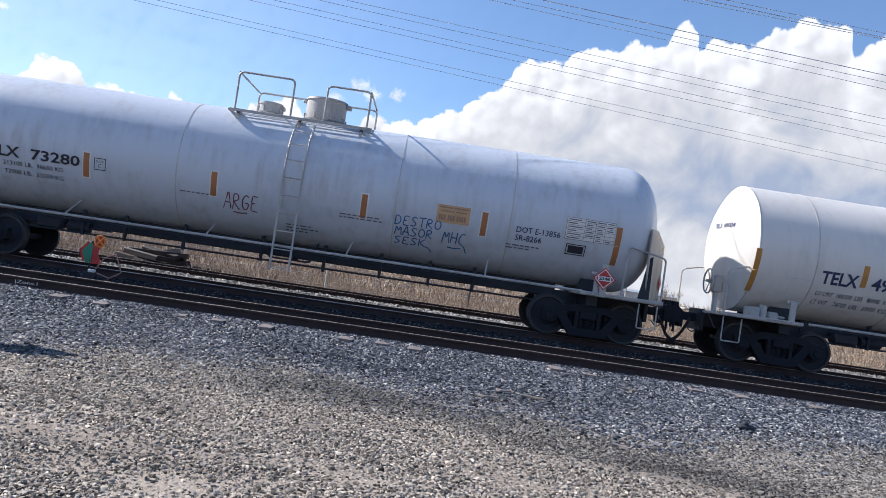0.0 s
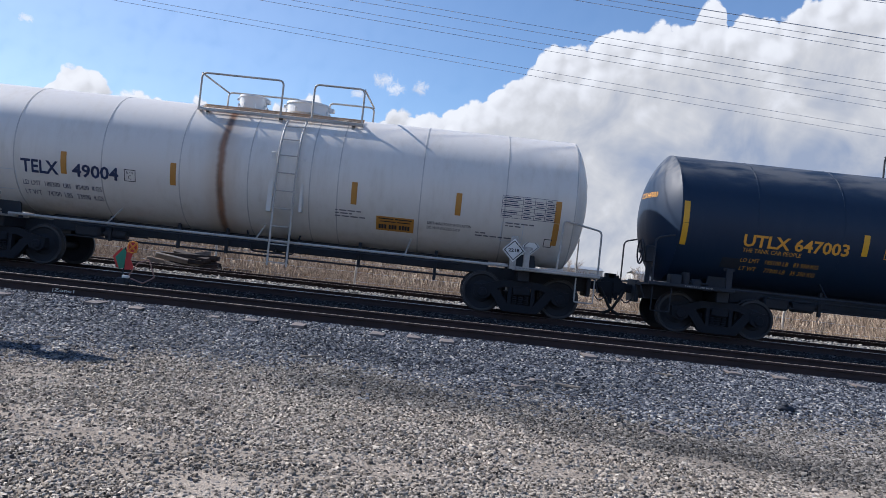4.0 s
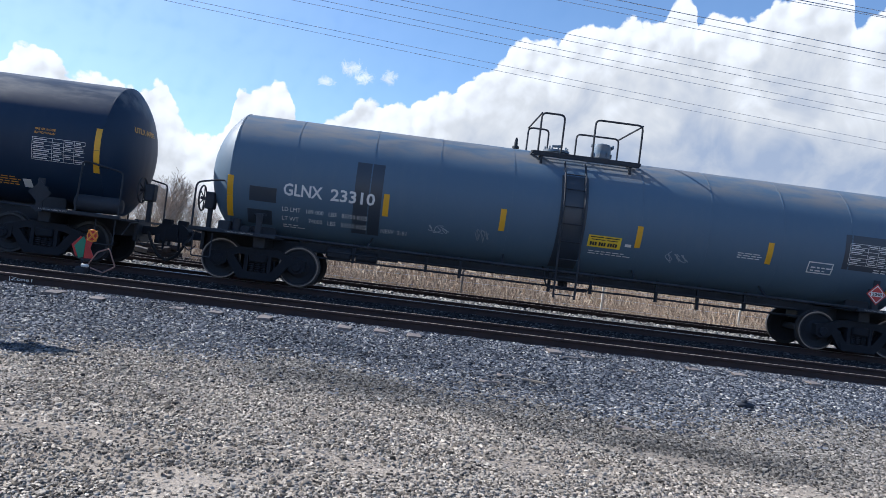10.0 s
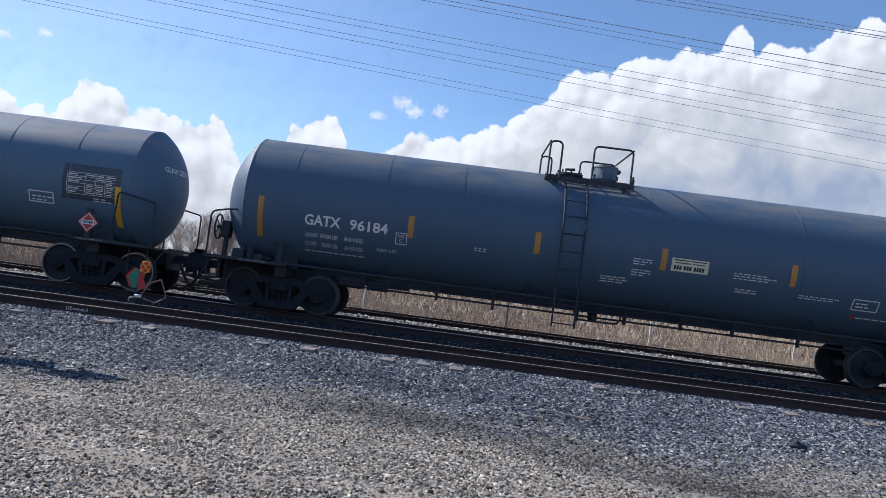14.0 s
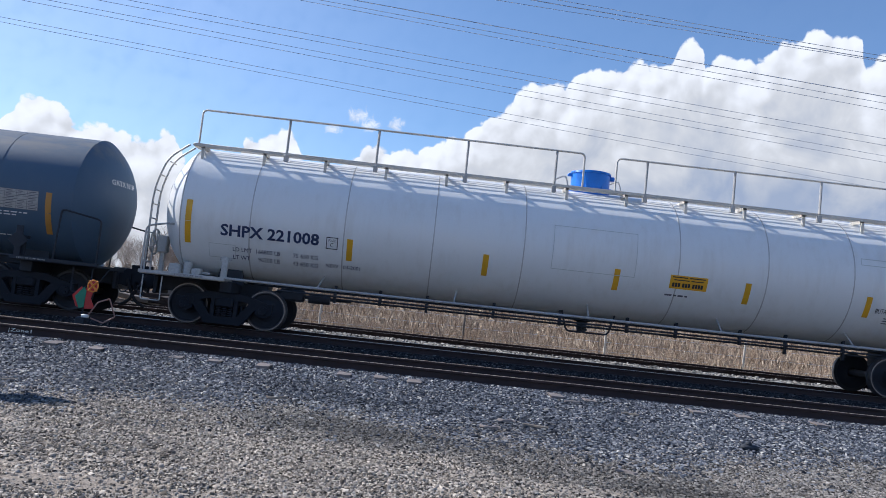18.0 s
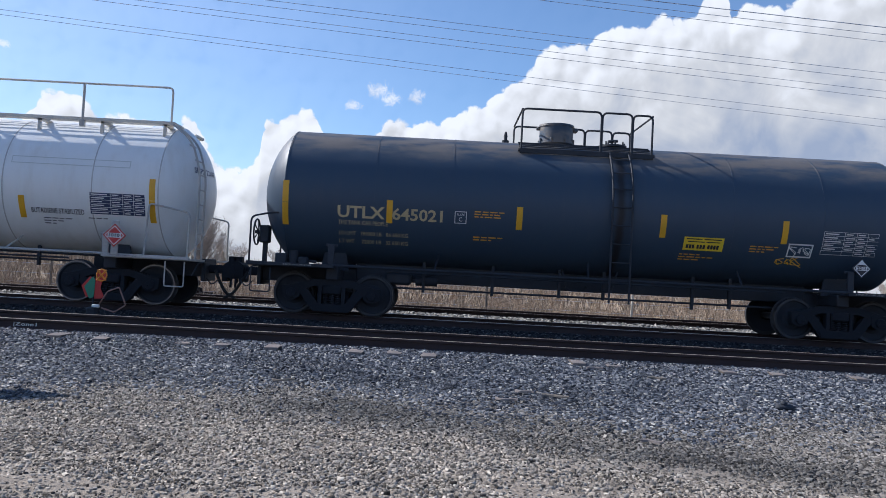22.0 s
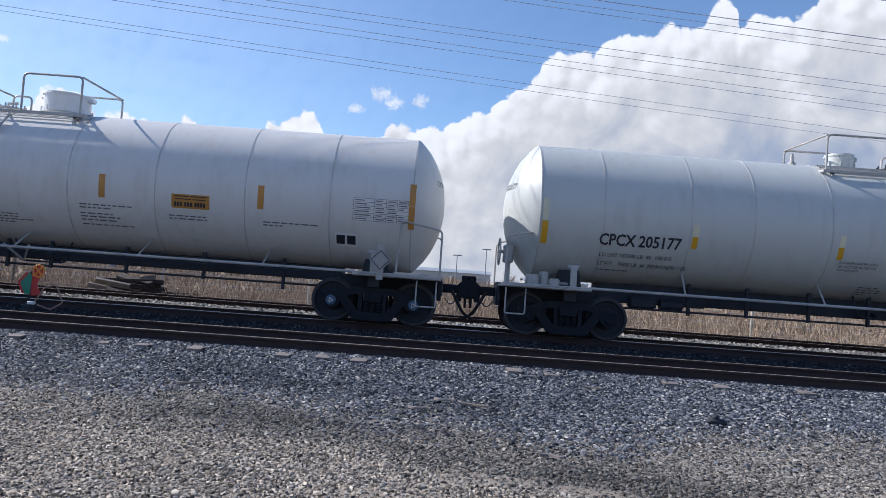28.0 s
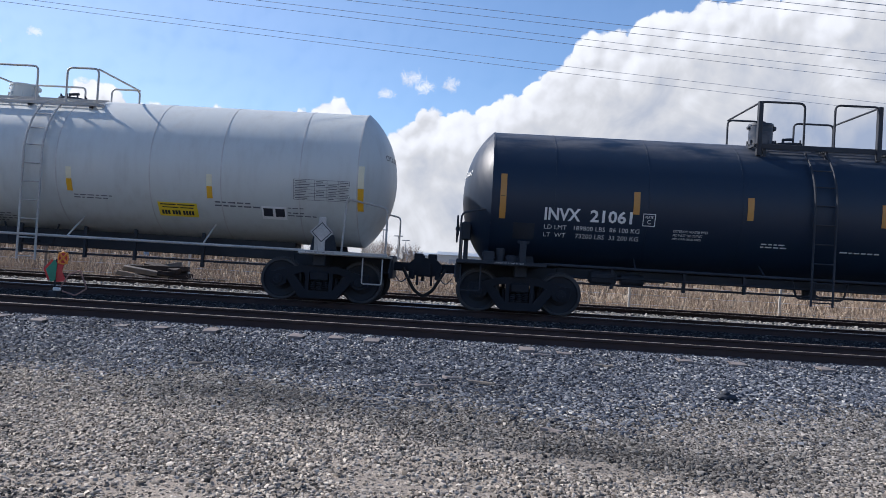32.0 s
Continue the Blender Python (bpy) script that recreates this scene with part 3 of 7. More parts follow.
    def table(self, u0, u1, z0, z1, ink, back=None):
        """The test data stencil: ruled boxes with rows of print."""
        if back:
            self.patch("data_panel", u0, u1, z0, z1, back, 0.006)
        s = Shape()
        rows, cols = 6, (0.0, 0.38, 0.60, 0.80, 1.0)
        w = 0.008

        def quad(a, b, c, d):
            k = len(s.v)
            for z in (c, d):
                al = math.asin((z - self.zc) / self.r)
                for x in (a, b):
                    s.v.append((x - self.c, -(self.r + 0.011) * math.cos(al), self.zc + (self.r + 0.011) * math.sin(al)))
            s.face([k, k + 1, k + 3, k + 2])
        rnd = random.Random(int(u0 * 10))
        for i in range(rows + 1):
            z = z0 + (z1 - z0) * i / rows
            quad(u0, u1, z - w / 2, z + w / 2)
            if i < rows:
                h = (z1 - z0) / rows
                for a, b in zip(cols, cols[1:]):
                    x0 = u0 + (u1 - u0) * a
                    quad(x0 - w / 2, x0 + w / 2, z, z + h)
                    if rnd.random() < 0.9:
                        quad(x0 + 0.03, x0 + 0.03 + (b - a) * (u1 - u0) * rnd.uniform(0.45, 0.8), z + h * 0.36, z + h * 0.64)
        quad(u1 - w / 2, u1 + w / 2, z0, z1)
        part("data_table", s, ink, self.car, "ruled stencil table of small print")

    def phone(self, u0, u1, z0, z1, back, ink):
        p = self.patch("emergency_sticker", u0, u1, z0, z1, back, 0.009, "yellow sticker with black print bars")
        w = u1 - u0
        s = Shape()
        rows = [(0.06, 0.46, 0.82, 0.90), (0.50, 0.94, 0.82, 0.90), (0.10, 0.52, 0.62, 0.69), (0.56, 0.90, 0.62, 0.69)]
        left = 0.07
        for group in (3, 3, 4):
            for _ in range(group):
                rows.append((left, left + 0.058, 0.14, 0.44))
                left += 0.075
            left += 0.045
        for a, b, c, d in rows:
            k = len(s.v)
            for z in (z0 + (z1 - z0) * c, z0 + (z1 - z0) * d):
                al = math.asin((z - self.zc) / self.r)
                for x in (u0 + w * a, u0 + w * b):
                    s.v.append((x - self.c, -(self.r + 0.012) * math.cos(al), self.zc + (self.r + 0.012) * math.sin(al)))
            s.face([k, k + 1, k + 3, k + 2])
        part("print", s, ink, p, kind="stuff")

    def placard(self, u, z, size, face, ink, digits="", y=None, holder=None):
        """A square card on its corner, on its metal holder."""
        y = self.y(z, 0.05) if y is None else y
        x = u - self.c
        if holder:
            h = Shape().box(x - 0.075, x + 0.075, y + 0.012, y + 0.05, z - 0.42, z + 0.32, 0.008)
            part("placard_holder", h, holder, self.car)
        s = Shape().prism([(x, z - size), (x + size, z), (x, z + size), (x - size, z)], y - 0.006, y + 0.008)
        p = part("placard", s, face, self.car, "diamond hazard placard")
        q = Shape()
        for a, b in ((0.86, 0.76),):
            o = [(x, z - size * a), (x + size * a, z), (x, z + size * a), (x - size * a, z)]
            i = [(x, z - size * b), (x + size * b, z), (x, z + size * b), (x - size * b, z)]
            for k in range(4):
                m = len(q.v)
                q.v += [(w[0], y - 0.009, w[1]) for w in (o[k], o[(k + 1) % 4], i[(k + 1) % 4], i[k])]
                q.face([m, m + 1, m + 2, m + 3])
        part("border", q, ink, p)
        if digits:
            bg = Shape().box(x - size * 0.58, x + size * 0.58, y - 0.011, y - 0.007, z - size * 0.2, z + size * 0.2)
            part("number_panel", bg, M_LETTER, p)
            me, tx, tz = text_mesh(digits, size * 0.95, size * 0.30, 0.035)
            me.vertices.foreach_set("co", np.column_stack([tx + x - size * 0.475, 0 * tx + y - 0.014, tz + z - size * 0.14]).ravel())
            me.materials.append(M_INK)
            me.update()
            part("digits", me, None, p)
        return p


def wheel_profile():
    return [(-0.07, 0.40), (-0.07, 0.449), (-0.065, 0.455), (0.055, 0.462), (0.060, 0.484), (0.075, 0.488), (0.085, 0.475), (0.085, 0.40)]


def wheelset_mesh(rim_steel):
    s = Shape()
    for side in (-1, 1):
        at = (0, side * 0.7525, 0)
        rim = [(y * -side, r) for y, r in wheel_profile()]
        s.slot = 1
        s.turned(rim, "y", at, 40, cap=False)
        s.slot = 2
        s.turned([(side * 0.0705, 0.425), (side * 0.0705, 0.452)], "y", at, 40, cap=False)
        s.slot = 1
        s.turned([(side * 0.07, 0.40), (side * 0.07, 0.426)], "y", at, 40, cap=False)
        s.slot = 0
        s.turned([(side * 0.066, 0.402), (side * 0.03, 0.375), (side * 0.005, 0.25), (side * 0.045, 0.17), (side * 0.10, 0.15), (side * 0.11, 0.10), (side * 0.11, 0.001)], "y", at, 40, cap=False)
        s.turned([(side * -0.08, 0.402), (side * -0.05, 0.25), (side * -0.08, 0.12)], "y", at, 40, cap=False)
    s.slot = 0
    s.turned([(-1.0, 0.075), (-0.66, 0.085), (0, 0.078), (0.66, 0.085), (1.0, 0.075)], "y", (0, 0, 0), 14)
    return s.mesh("wheelset", [M_WHEEL, M_TREAD, rim_steel], 35)


def cap_meshes():
    cap = Shape().turned([(0.02, 0.11), (-0.03, 0.11), (-0.05, 0.095), (-0.05, 0.001)], "y", (0, 0, 0), 18)
    for k in range(3):
        t = 2 * math.pi * k / 3
        cap.turned([(-0.05, 0.018), (-0.072, 0.016), (-0.072, 0.001)], "y", (0.055 * math.cos(t), 0, 0.055 * math.sin(t)), 8)
    tri = Shape()
    for k in range(3):
        a, b = 2 * math.pi * k / 3, 2 * math.pi * (k + 1) / 3
        tri.tube([(0.055 * math.sin(a), 0, 0.055 * math.cos(a)), (0.055 * math.sin(b), 0, 0.055 * math.cos(b))], 0.008, 5)
    return cap.mesh("bearing_cap", M_TRUCK, 35), cap.mesh("bearing_cap", M_CAPBLUE, 35), tri.mesh("cap_mark", M_LETTER, 35)


AXLE, AXLE_BRIGHT = wheelset_mesh(M_TREAD), wheelset_mesh(M_RIM)
CAP, CAP_BLUE, CAP_MARK = cap_meshes()


def side_frame_mesh():
    """The cast side of a three-piece truck: top chord, sloping tension members, columns and axle boxes."""
    s = Shape()
    y0, y1 = -0.075, 0.075
    s.prism([(-1.06, 0.60), (-0.80, 0.66), (-0.42, 0.78), (0.42, 0.78), (0.80, 0.66), (1.06, 0.60), (1.06, 0.46), (0.76, 0.50), (0.42, 0.62), (-0.42, 0.62), (-0.76, 0.50), (-1.06, 0.46)], y0, y1)
    for q in (-1, 1):
        s.prism([(q * 0.78, 0.56), (q * 0.54, 0.56), (q * 0.26, 0.20), (q * 0.44, 0.10)], y0, y1)
        s.prism([(q * 0.30, 0.70), (q * 0.22, 0.70), (q * 0.22, 0.20), (q * 0.30, 0.20)], y0, y1)
        s.prism([(q * 1.09, 0.62), (q * 0.69, 0.62), (q * 0.71, 0.38), (q * 0.82, 0.31), (q * 0.96, 0.31), (q * 1.07, 0.38)], y0 - 0.02, y1)
    s.prism([(-0.47, 0.24), (0.47, 0.24), (0.40, 0.07), (-0.40, 0.07)], y0 - 0.015, y1 + 0.015)
    return s.mesh("side_frame", M_TRUCK, 30)


def spring_mesh():
    pts = []
    for i in range(40):
        t = i / 39 * 5 * 2 * math.pi
        pts.append((0.055 * math.cos(t), 0.055 * math.sin(t), 0.24 + 0.24 * i / 39))
    return Shape().tube(pts, 0.014, 5).mesh("spring", M_UNDER, 60)


SIDE_FRAME, SPRING = side_frame_mesh(), spring_mesh()
BOLSTER = Shape().box(-0.20, 0.20, -1.12, 1.12, 0.46, 0.66, 0.03).box(-0.42, 0.42, -0.55, 0.55, 0.16, 0.50, 0.03).mesh("bolster", M_TRUCK)
BRAKE_BEAM = Shape().tube([(0.28, -0.72, 0.36), (0.20, 0, 0.40), (0.28, 0.72, 0.36)], 0.03, 6).box(0.30, 0.36, -0.83, -0.66, 0.22, 0.52, 0.015).box(0.30, 0.36, 0.66, 0.83, 0.22, 0.52, 0.015).mesh("brake_beam", M_UNDER)
ROLLING = []


def truck(car, x, blue=False, bright=False):
    for side in (-1, 1):
        part("side_frame", SIDE_FRAME, None, car, at=(x, side * 1.0, 0))
        for k in (-0.14, 0.0, 0.14):
            part("spring", SPRING, None, car, at=(x + k, side * 1.0, 0))
    part("bolster", BOLSTER, None, car, at=(x, 0, 0))
    for k in (-1, 1):
        b = part("brake_beam", BRAKE_BEAM, None, car, at=(x, 0, 0))
        if k < 0:
            b.rotation_euler = (0, 0, math.pi)
        w = part("wheelset", AXLE_BRIGHT if bright else AXLE, None, car, "grimy steel wheelset with worn rims", at=(x + k * 0.89, 0, 0.457))
        for side in (-1, 1):
            c = part("bearing_cap", CAP_BLUE if blue else CAP, None, w, "blue bearing cap with white triangle" if blue else "", at=(0, side * 1.085, 0))
            if side > 0:
                c.rotation_euler = (0, 0, math.pi)
            elif blue:
                part("cap_mark", CAP_MARK, None, w, at=(0, -1.145, 0))
        ROLLING.append((w, x + k * 0.89))


def coupler(car, x, d, dark):
    """Draft sill, knuckle coupler, cut lever and air hose at one end; d is -1 or 1."""
    s = Shape().box(min(x, x - d * 2.6), max(x, x - d * 2.6), -0.28, 0.28, 0.68, 1.04, 0.02)
    s.box(x - 0.05, x + 0.05, -0.42, 0.42, 0.58, 1.10, 0.02)
    part("draft_sill", s, M_UNDER, car)
    k = Shape().box(min(x, x + d * 0.42), max(x, x + d * 0.42), -0.11, 0.11, 0.77, 0.97, 0.03)
    head = [(0.38, 0.80), (0.48, 0.70), (0.66, 0.66), (0.83, 0.69), (0.83, 1.02), (0.76, 1.09), (0.56, 1.09), (0.48, 1.04), (0.38, 0.94)]
    k.prism([(x + d * u, z) for u, z in head], -0.24 + 0.008 * d, 0.22 + 0.008 * d)
    k.prism([(x + d * u, z) for u, z in ((0.62, 0.72), (0.90, 0.72 + 0.02 * d), (0.90, 0.98 + 0.02 * d), (0.62, 1.0))], -0.30 + 0.01 * d, -0.06 + 0.01 * d)
    k.box(min(x + d * 0.50, x + d * 0.70), max(x + d * 0.50, x + d * 0.70), -0.14, 0.10, 1.05, 1.19, 0.015)
    k.box(min(x + d * 0.40, x + d * 0.52), max(x + d * 0.40, x + d * 0.52), -0.26, 0.22, 0.60, 0.80, 0.015)
    k.tube([(x + d * 0.60, -0.20, 0.70), (x + d * 0.60, -0.20, 0.46)], 0.03, 6)
    if d > 0:
        k.tube([(x + d * 0.72, -0.16, 0.56), (x + d * 0.72, -0.16, 1.15)], 0.035, 8)
    part("coupler", k, M_TRUCK, car, smooth=20)
    hose = rounded([(x + d * 0.28, -0.34, 0.84), (x + d * 0.38, -0.44, 0.66), (x + d * 0.56, -0.44, 0.34), (x + d * 0.78, -0.42, 0.22)], 0.22, 8)
    part("air_hose", Shape().tube(hose, 0.036, 8), M_RUBBER, car, "drooping black rubber brake hose")
    chain = rounded([(x + d * 0.12, -0.50, 0.66), (x + d * 0.26, -0.52, 0.50), (x + d * 0.40, -0.50, 0.64)], 0.12, 5)
    part("uncoupling_chain", Shape().tube(chain, 0.014, 5), M_UNDER, car)
    lever = rounded([(x + d * 0.04, -0.15, 1.02), (x + d * 0.05, -0.9, 1.0), (x + d * 0.05, -1.30, 0.72), (x + d * 0.05, -1.38, 0.72)], 0.08, 3)
    part("cut_lever", Shape().tube(lever, 0.016, 6), M_UNDER, car)


def hand_brake(car, x, y, z, metal):
    """Spoked brake wheel on its gear box and bracket."""
    b = part("hand_brake", Shape().box(x + 0.03, x + 0.25, y - 0.13, y + 0.13, z - 0.24, z + 0.16, 0.03).box(x + 0.10, x + 0.20, y - 0.05, y + 0.05, 1.06, z - 0.2, 0.01), metal, car)
    w = Shape()
    ring = [(x - 0.06, y + 0.29 * math.cos(2 * math.pi * i / 24), z + 0.29 * math.sin(2 * math.pi * i / 24)) for i in range(24)]
    w.tube(ring, 0.020, 6, closed=True)
    for i in range(5):
        t = 2 * math.pi * i / 5
        w.tube([(x - 0.02, y, z), (x - 0.06, y + 0.28 * math.cos(t), z + 0.28 * math.sin(t))], 0.014, 5)
    w.turned([(-0.10, 0.04), (0.06, 0.04)], "x", (x, y, z), 10)
    part("brake_wheel", w, M_UNDER if metal is M_UNDER else M_GALV, b, "spoked hand brake wheel")


def end_rails(car, x, d, tank_x, metal):
    """Deck, handrails and step at one end; x is the deck's outer edge."""
    lo, hi = min(x, x - d * 1.9), max(x, x - d * 1.9)
    part("end_deck", Shape().box(lo, hi, -1.44, -0.35, 1.02, 1.07, 0.01).box(lo, hi, 0.35, 1.56, 1.02, 1.07, 0.01).box(min(x, x - d * 0.45), max(x, x - d * 0.45), -0.35, 0.35, 1.02, 1.06, 0.01), metal, car)
    part("deck_edge", Shape().box(lo, hi, -1.54, -1.445, 1.035, 1.115, 0.01), metal, car)
    for y in (-1.52, 1.52):
        if d > 0:
            pts = rounded([(x - 0.98, y, 1.06), (x - 0.92, y, 2.24), (x - 0.05, y * 0.97, 2.08), (x - 0.05, y * 0.97, 1.06)], 0.10)
        else:
            pts = rounded([(x + 0.06, y, 1.06), (x + 0.06, y, 2.08), (x + 0.45, y * 0.93, 2.18), (x + 0.62, y * 0.86, 2.20)], 0.12)
        part("end_handrail", Shape().tube(pts, 0.022, 7), metal, car)
    pts = rounded([(x - d * 0.10, -1.46, 1.0), (x - d * 0.10, -1.46, 0.46), (x - d * 0.52, -1.46, 0.46), (x - d * 0.52, -1.46, 1.0)], 0.04, 2)
    part("sill_step", Shape().tube(pts, 0.016, 6), metal, car)


def railing(car, r, pts, metal, name="handrail"):
    part(name, Shape().tube(rounded(pts, 0.12, 4), r, 7), metal, car)


def manway(car, x, dia, z0, z1, metal, label, style="drum"):
    r = dia / 2
    prof = [(z0 - 0.25, r * 0.92), (z0, r * 0.92), (z0 + 0.03, r * 1.04), (z0 + 0.07, r * 1.04), (z0 + 0.07, r), (z1 - 0.05, r), (z1 - 0.05, r * 1.06), (z1, r * 1.04), (z1 + 0.012, r * 0.8), (z1 + 0.02, 0.001)]
    if style == "domed":
        prof = [(z0 - 0.25, r * 0.8), (z0, r * 0.8), (z0 + 0.02, r), (z1 - r * 0.5, r), (z1 - r * 0.22, r * 0.86), (z1 - 0.04, r * 0.5), (z1, 0.001)]
    m = part("manway" if dia > 0.7 else "valve_housing", Shape().turned(prof, "z", (x, 0, 0), 28), metal, car, label)
    n = 8
    for k in range(n):
        t = 2 * math.pi * (k + 0.5) / n
        part("bolt", Shape().turned([(z0 + 0.03, 0.022), (z0 + 0.14, 0.022)], "z", (x + r * 1.06 * math.cos(t), r * 1.06 * math.sin(t), 0), 6), metal, m)
    part("hinge", Shape().box(x + r * 0.95, x + r * 1.25, -0.09, 0.09, z1 - 0.14, z1 - 0.04, 0.02), metal, m)
    part("latch", Shape().box(x - r * 1.2, x - r * 0.95, -0.05, 0.05, z1 - 0.12, z1 - 0.05, 0.015), metal, m)
    return m


def fittings(car, x, z, metal):
    """A low bolted flange with small valves on it."""
    s = Shape().turned([(z - 0.25, 0.26), (z + 0.02, 0.26), (z + 0.02, 0.33), (z + 0.07, 0.33), (z + 0.075, 0.001)], "z", (x, 0, 0), 20)
    for k in range(8):
        t = 2 * math.pi * k / 8
        s.turned([(z + 0.05, 0.024), (z + 0.15, 0.02)], "z", (x + 0.28 * math.cos(t), 0.28 * math.sin(t), 0), 6)
    s.tube([(x - 0.1, 0, z + 0.07), (x - 0.1, 0, z + 0.18), (x + 0.12, 0, z + 0.20)], 0.035, 7)
    part("fittings", s, metal, car)


def relief_valve(car, x, z, metal):
    part("relief_valve", Shape().turned([(z - 0.15, 0.05), (z + 0.04, 0.05), (z + 0.04, 0.085), (z + 0.09, 0.085), (z + 0.09, 0.04), (z + 0.20, 0.045), (z + 0.30, 0.02), (z + 0.31, 0.001)], "z", (x, 0, 0), 12), metal, car)


HEAD_ARC = radians(56)


def tank_car(name, label, c, half, offset, top, r, head, mat, metal, seams=(), light_sill=True, blue=False, bright=False, walkway=None, loops=(), ladder=None, deck_metal=None, seam_mat=None, far_side=True, sill_low=0.86, grate=None, frame_half=None, gear=(0.13, 1.35)):
    """A tank car on two trucks. Places along the train are in metres of the whole train; c is the car's middle."""
    zc = top - r
    car = thing(name, label, "tank car", (c, Y_TRAIN, 0), "passing tank cars")
    CARS[name] = (car, c + SLACK[name])
    kind, depth = head
    steps = 20
    prof = []
    for i in range(steps + 1):
        q = i / steps
        if kind == "ell":
            a = q * math.pi / 2
            prof.append((-half + depth * (1 - math.cos(a) ** (2 / 2.3)), max(1e-3, r * math.sin(a) ** (2 / 2.3))))
        else:
            a = q * HEAD_ARC
            prof.append((-half + depth * (1 - math.cos(a)) / (1 - math.cos(HEAD_ARC)), max(1e-3, r * math.sin(a) / math.sin(HEAD_ARC))))
    body = [p for p in prof]
    n = 10
    a, b = prof[-1][0], -prof[-1][0]
    body += [(a + (b - a) * i / n, r) for i in range(1, n)]
    body += [(-x, q) for x, q in reversed(prof)]
    part("tank", Shape().turned(body, "x", (0, 0, zc), 72), mat, car, smooth=30)
    t = Tank(car, c, r, zc)
    t.half, t.depth = half, depth
    ring = Shape().turned([(-0.013, r - 0.02), (-0.013, r + 0.005), (0.013, r + 0.005), (0.013, r - 0.02)], "x", (0, 0, zc), 72, cap=False).mesh("seam", seam_mat or (M_SEAM if light_sill and mat in (M_WHITE, M_RUSTY, M_CREAM, M_GREY, M_DIRTY) else mat), 30)
    for u in seams:
        part("seam", ring, None, car, at=(u - c, 0, 0))
    if kind != "ell":
        for d in (-1, 1):
            part("head_seam", ring, None, car, at=(d * (half - depth - 0.02), 0, 0))
    # Underframe
    reach = frame_half or half
    for d in (-1, 1):
        truck(car, d * offset, blue, bright)
        coupler(car, d * (reach + 0.02), d, not light_sill)
        end_rails(car, d * (reach + 0.05), d, d * half, metal)
        x = d * offset
        for side in (-1, 1):
            lo, hi = min(side * 0.28, side * 1.18), max(side * 0.28, side * 1.18)
            s = Shape().box(x - 0.14, x + 0.14, lo, hi, 0.78, 1.04, 0.02)
            s.prism([(x - 0.32, 1.0), (x + 0.32, 1.0), (x + 0.22, 1.5), (x - 0.22, 1.5)], side * 0.78 - 0.03, side * 0.78 + 0.03)
            part("body_bolster", s, M_UNDER, car)
        y = -1.44
        p = Shape().box(x - d * 0.0 - 0.07, x + 0.07, y - 0.03, y + 0.03, 1.05, 1.56, 0.012).box(x - 0.13, x + 0.13, y + 0.02, y + 0.05, 1.50, 1.57, 0.008)
        part("saddle_post", p, metal, car)
    ink = M_PRINT if metal is M_GALV else M_GALV
    for x in (-half + 0.75, half - 1.70):
        flat_text("edge_lettering", "2 INCH HP COMP SHOES", 0.62, 0.032, ink, car, (x, -1.544, 1.060))
    sill = Shape().tube([(-half + 1.8, -1.46, 1.10), (half - 1.8, -1.46, 1.10)], 0.030, 8)
    part("side_rail", sill, metal, car, "long horizontal steel side rail")
    k = int((2 * half - 4.4) / 2.7)
    for i in range(k):
        x = -half + 2.4 + (2 * half - 4.8) * (i + 0.5) / k
        z = zc - r * 0.80
        part("rail_bracket", Shape().tube([(x - 0.04, -1.46, 1.10), (x + 0.03, t.y(z) - 0.005, z)], 0.020, 6), metal, car)
    # Centre sill, pipes and brake gear beneath
    bottom = zc - r
    part("center_sill", Shape().box(-half + 2.2, half - 2.2, -0.30, 0.30, sill_low, bottom + 0.22, 0.02), M_UNDER, car)
    pipe_z = sill_low - gear[0]
    s = Shape().tube([(-half + 2.6, -0.55, pipe_z), (half - 2.6, -0.55, pipe_z)], 0.024, 7)
    part("brake_pipe", s, M_UNDER, car)
    s = Shape().tube([(-half + 2.9, -0.80, bottom - 0.13), (half - 2.9, -0.80, bottom - 0.13)], 0.022, 7)
    part("brake_rod", s, M_UNDER, car)
    k = int((2 * half - 6) / gear[1])
    rnd = random.Random(int(c * 7))
    for i in range(k):
        x = -half + 3.1 + (2 * half - 6.2) * (i + rnd.uniform(0.2, 0.8)) / k
        z0 = pipe_z - rnd.choice((0.04, 0.04, 0.08, 0.14))
        part("pipe_hanger", Shape().box(x - 0.035, x + 0.035, -0.60, -0.52, z0, bottom + 0.25, 0.008), M_UNDER, car)
    s = Shape().box(-half + 2.9, -half + 3.5, -0.62, -0.30, 0.74, 1.02, 0.05).turned([(0, 0.12), (0.5, 0.12)], "x", (-half + 3.6, -0.46, 0.86), 12).tube([(-half + 2.4, -0.46, 0.86), (-half + 4.6, -0.46, 0.86)], 0.03, 6)
    part("brake_cylinder", s, M_UNDER, car)
    s = Shape().turned([(bottom - 0.34, 0.001), (bottom - 0.33, 0.11), (bottom - 0.10, 0.13), (bottom - 0.08, 0.20), (bottom + 0.1, 0.20)], "z", (0.15, 0, 0), 16)
    s.tube([(0.15, 0, bottom - 0.25), (0.15, -0.45, bottom - 0.28)], 0.04, 7)
    part("bottom_valve", s, M_UNDER, car)
    guard = rounded([(-0.5, -0.6, bottom + 0.2), (-0.35, -0.6, bottom - 0.34), (0.65, -0.6, bottom - 0.34), (0.8, -0.6, bottom + 0.2)], 0.1, 3)
    part("valve_guard", Shape().tube(guard, 0.022, 6), M_UNDER, car)
    # Brake equipment on the front deck
    x = -half + 0.5
    hand_brake(car, -reach - 0.02, -0.62, 1.78, metal)
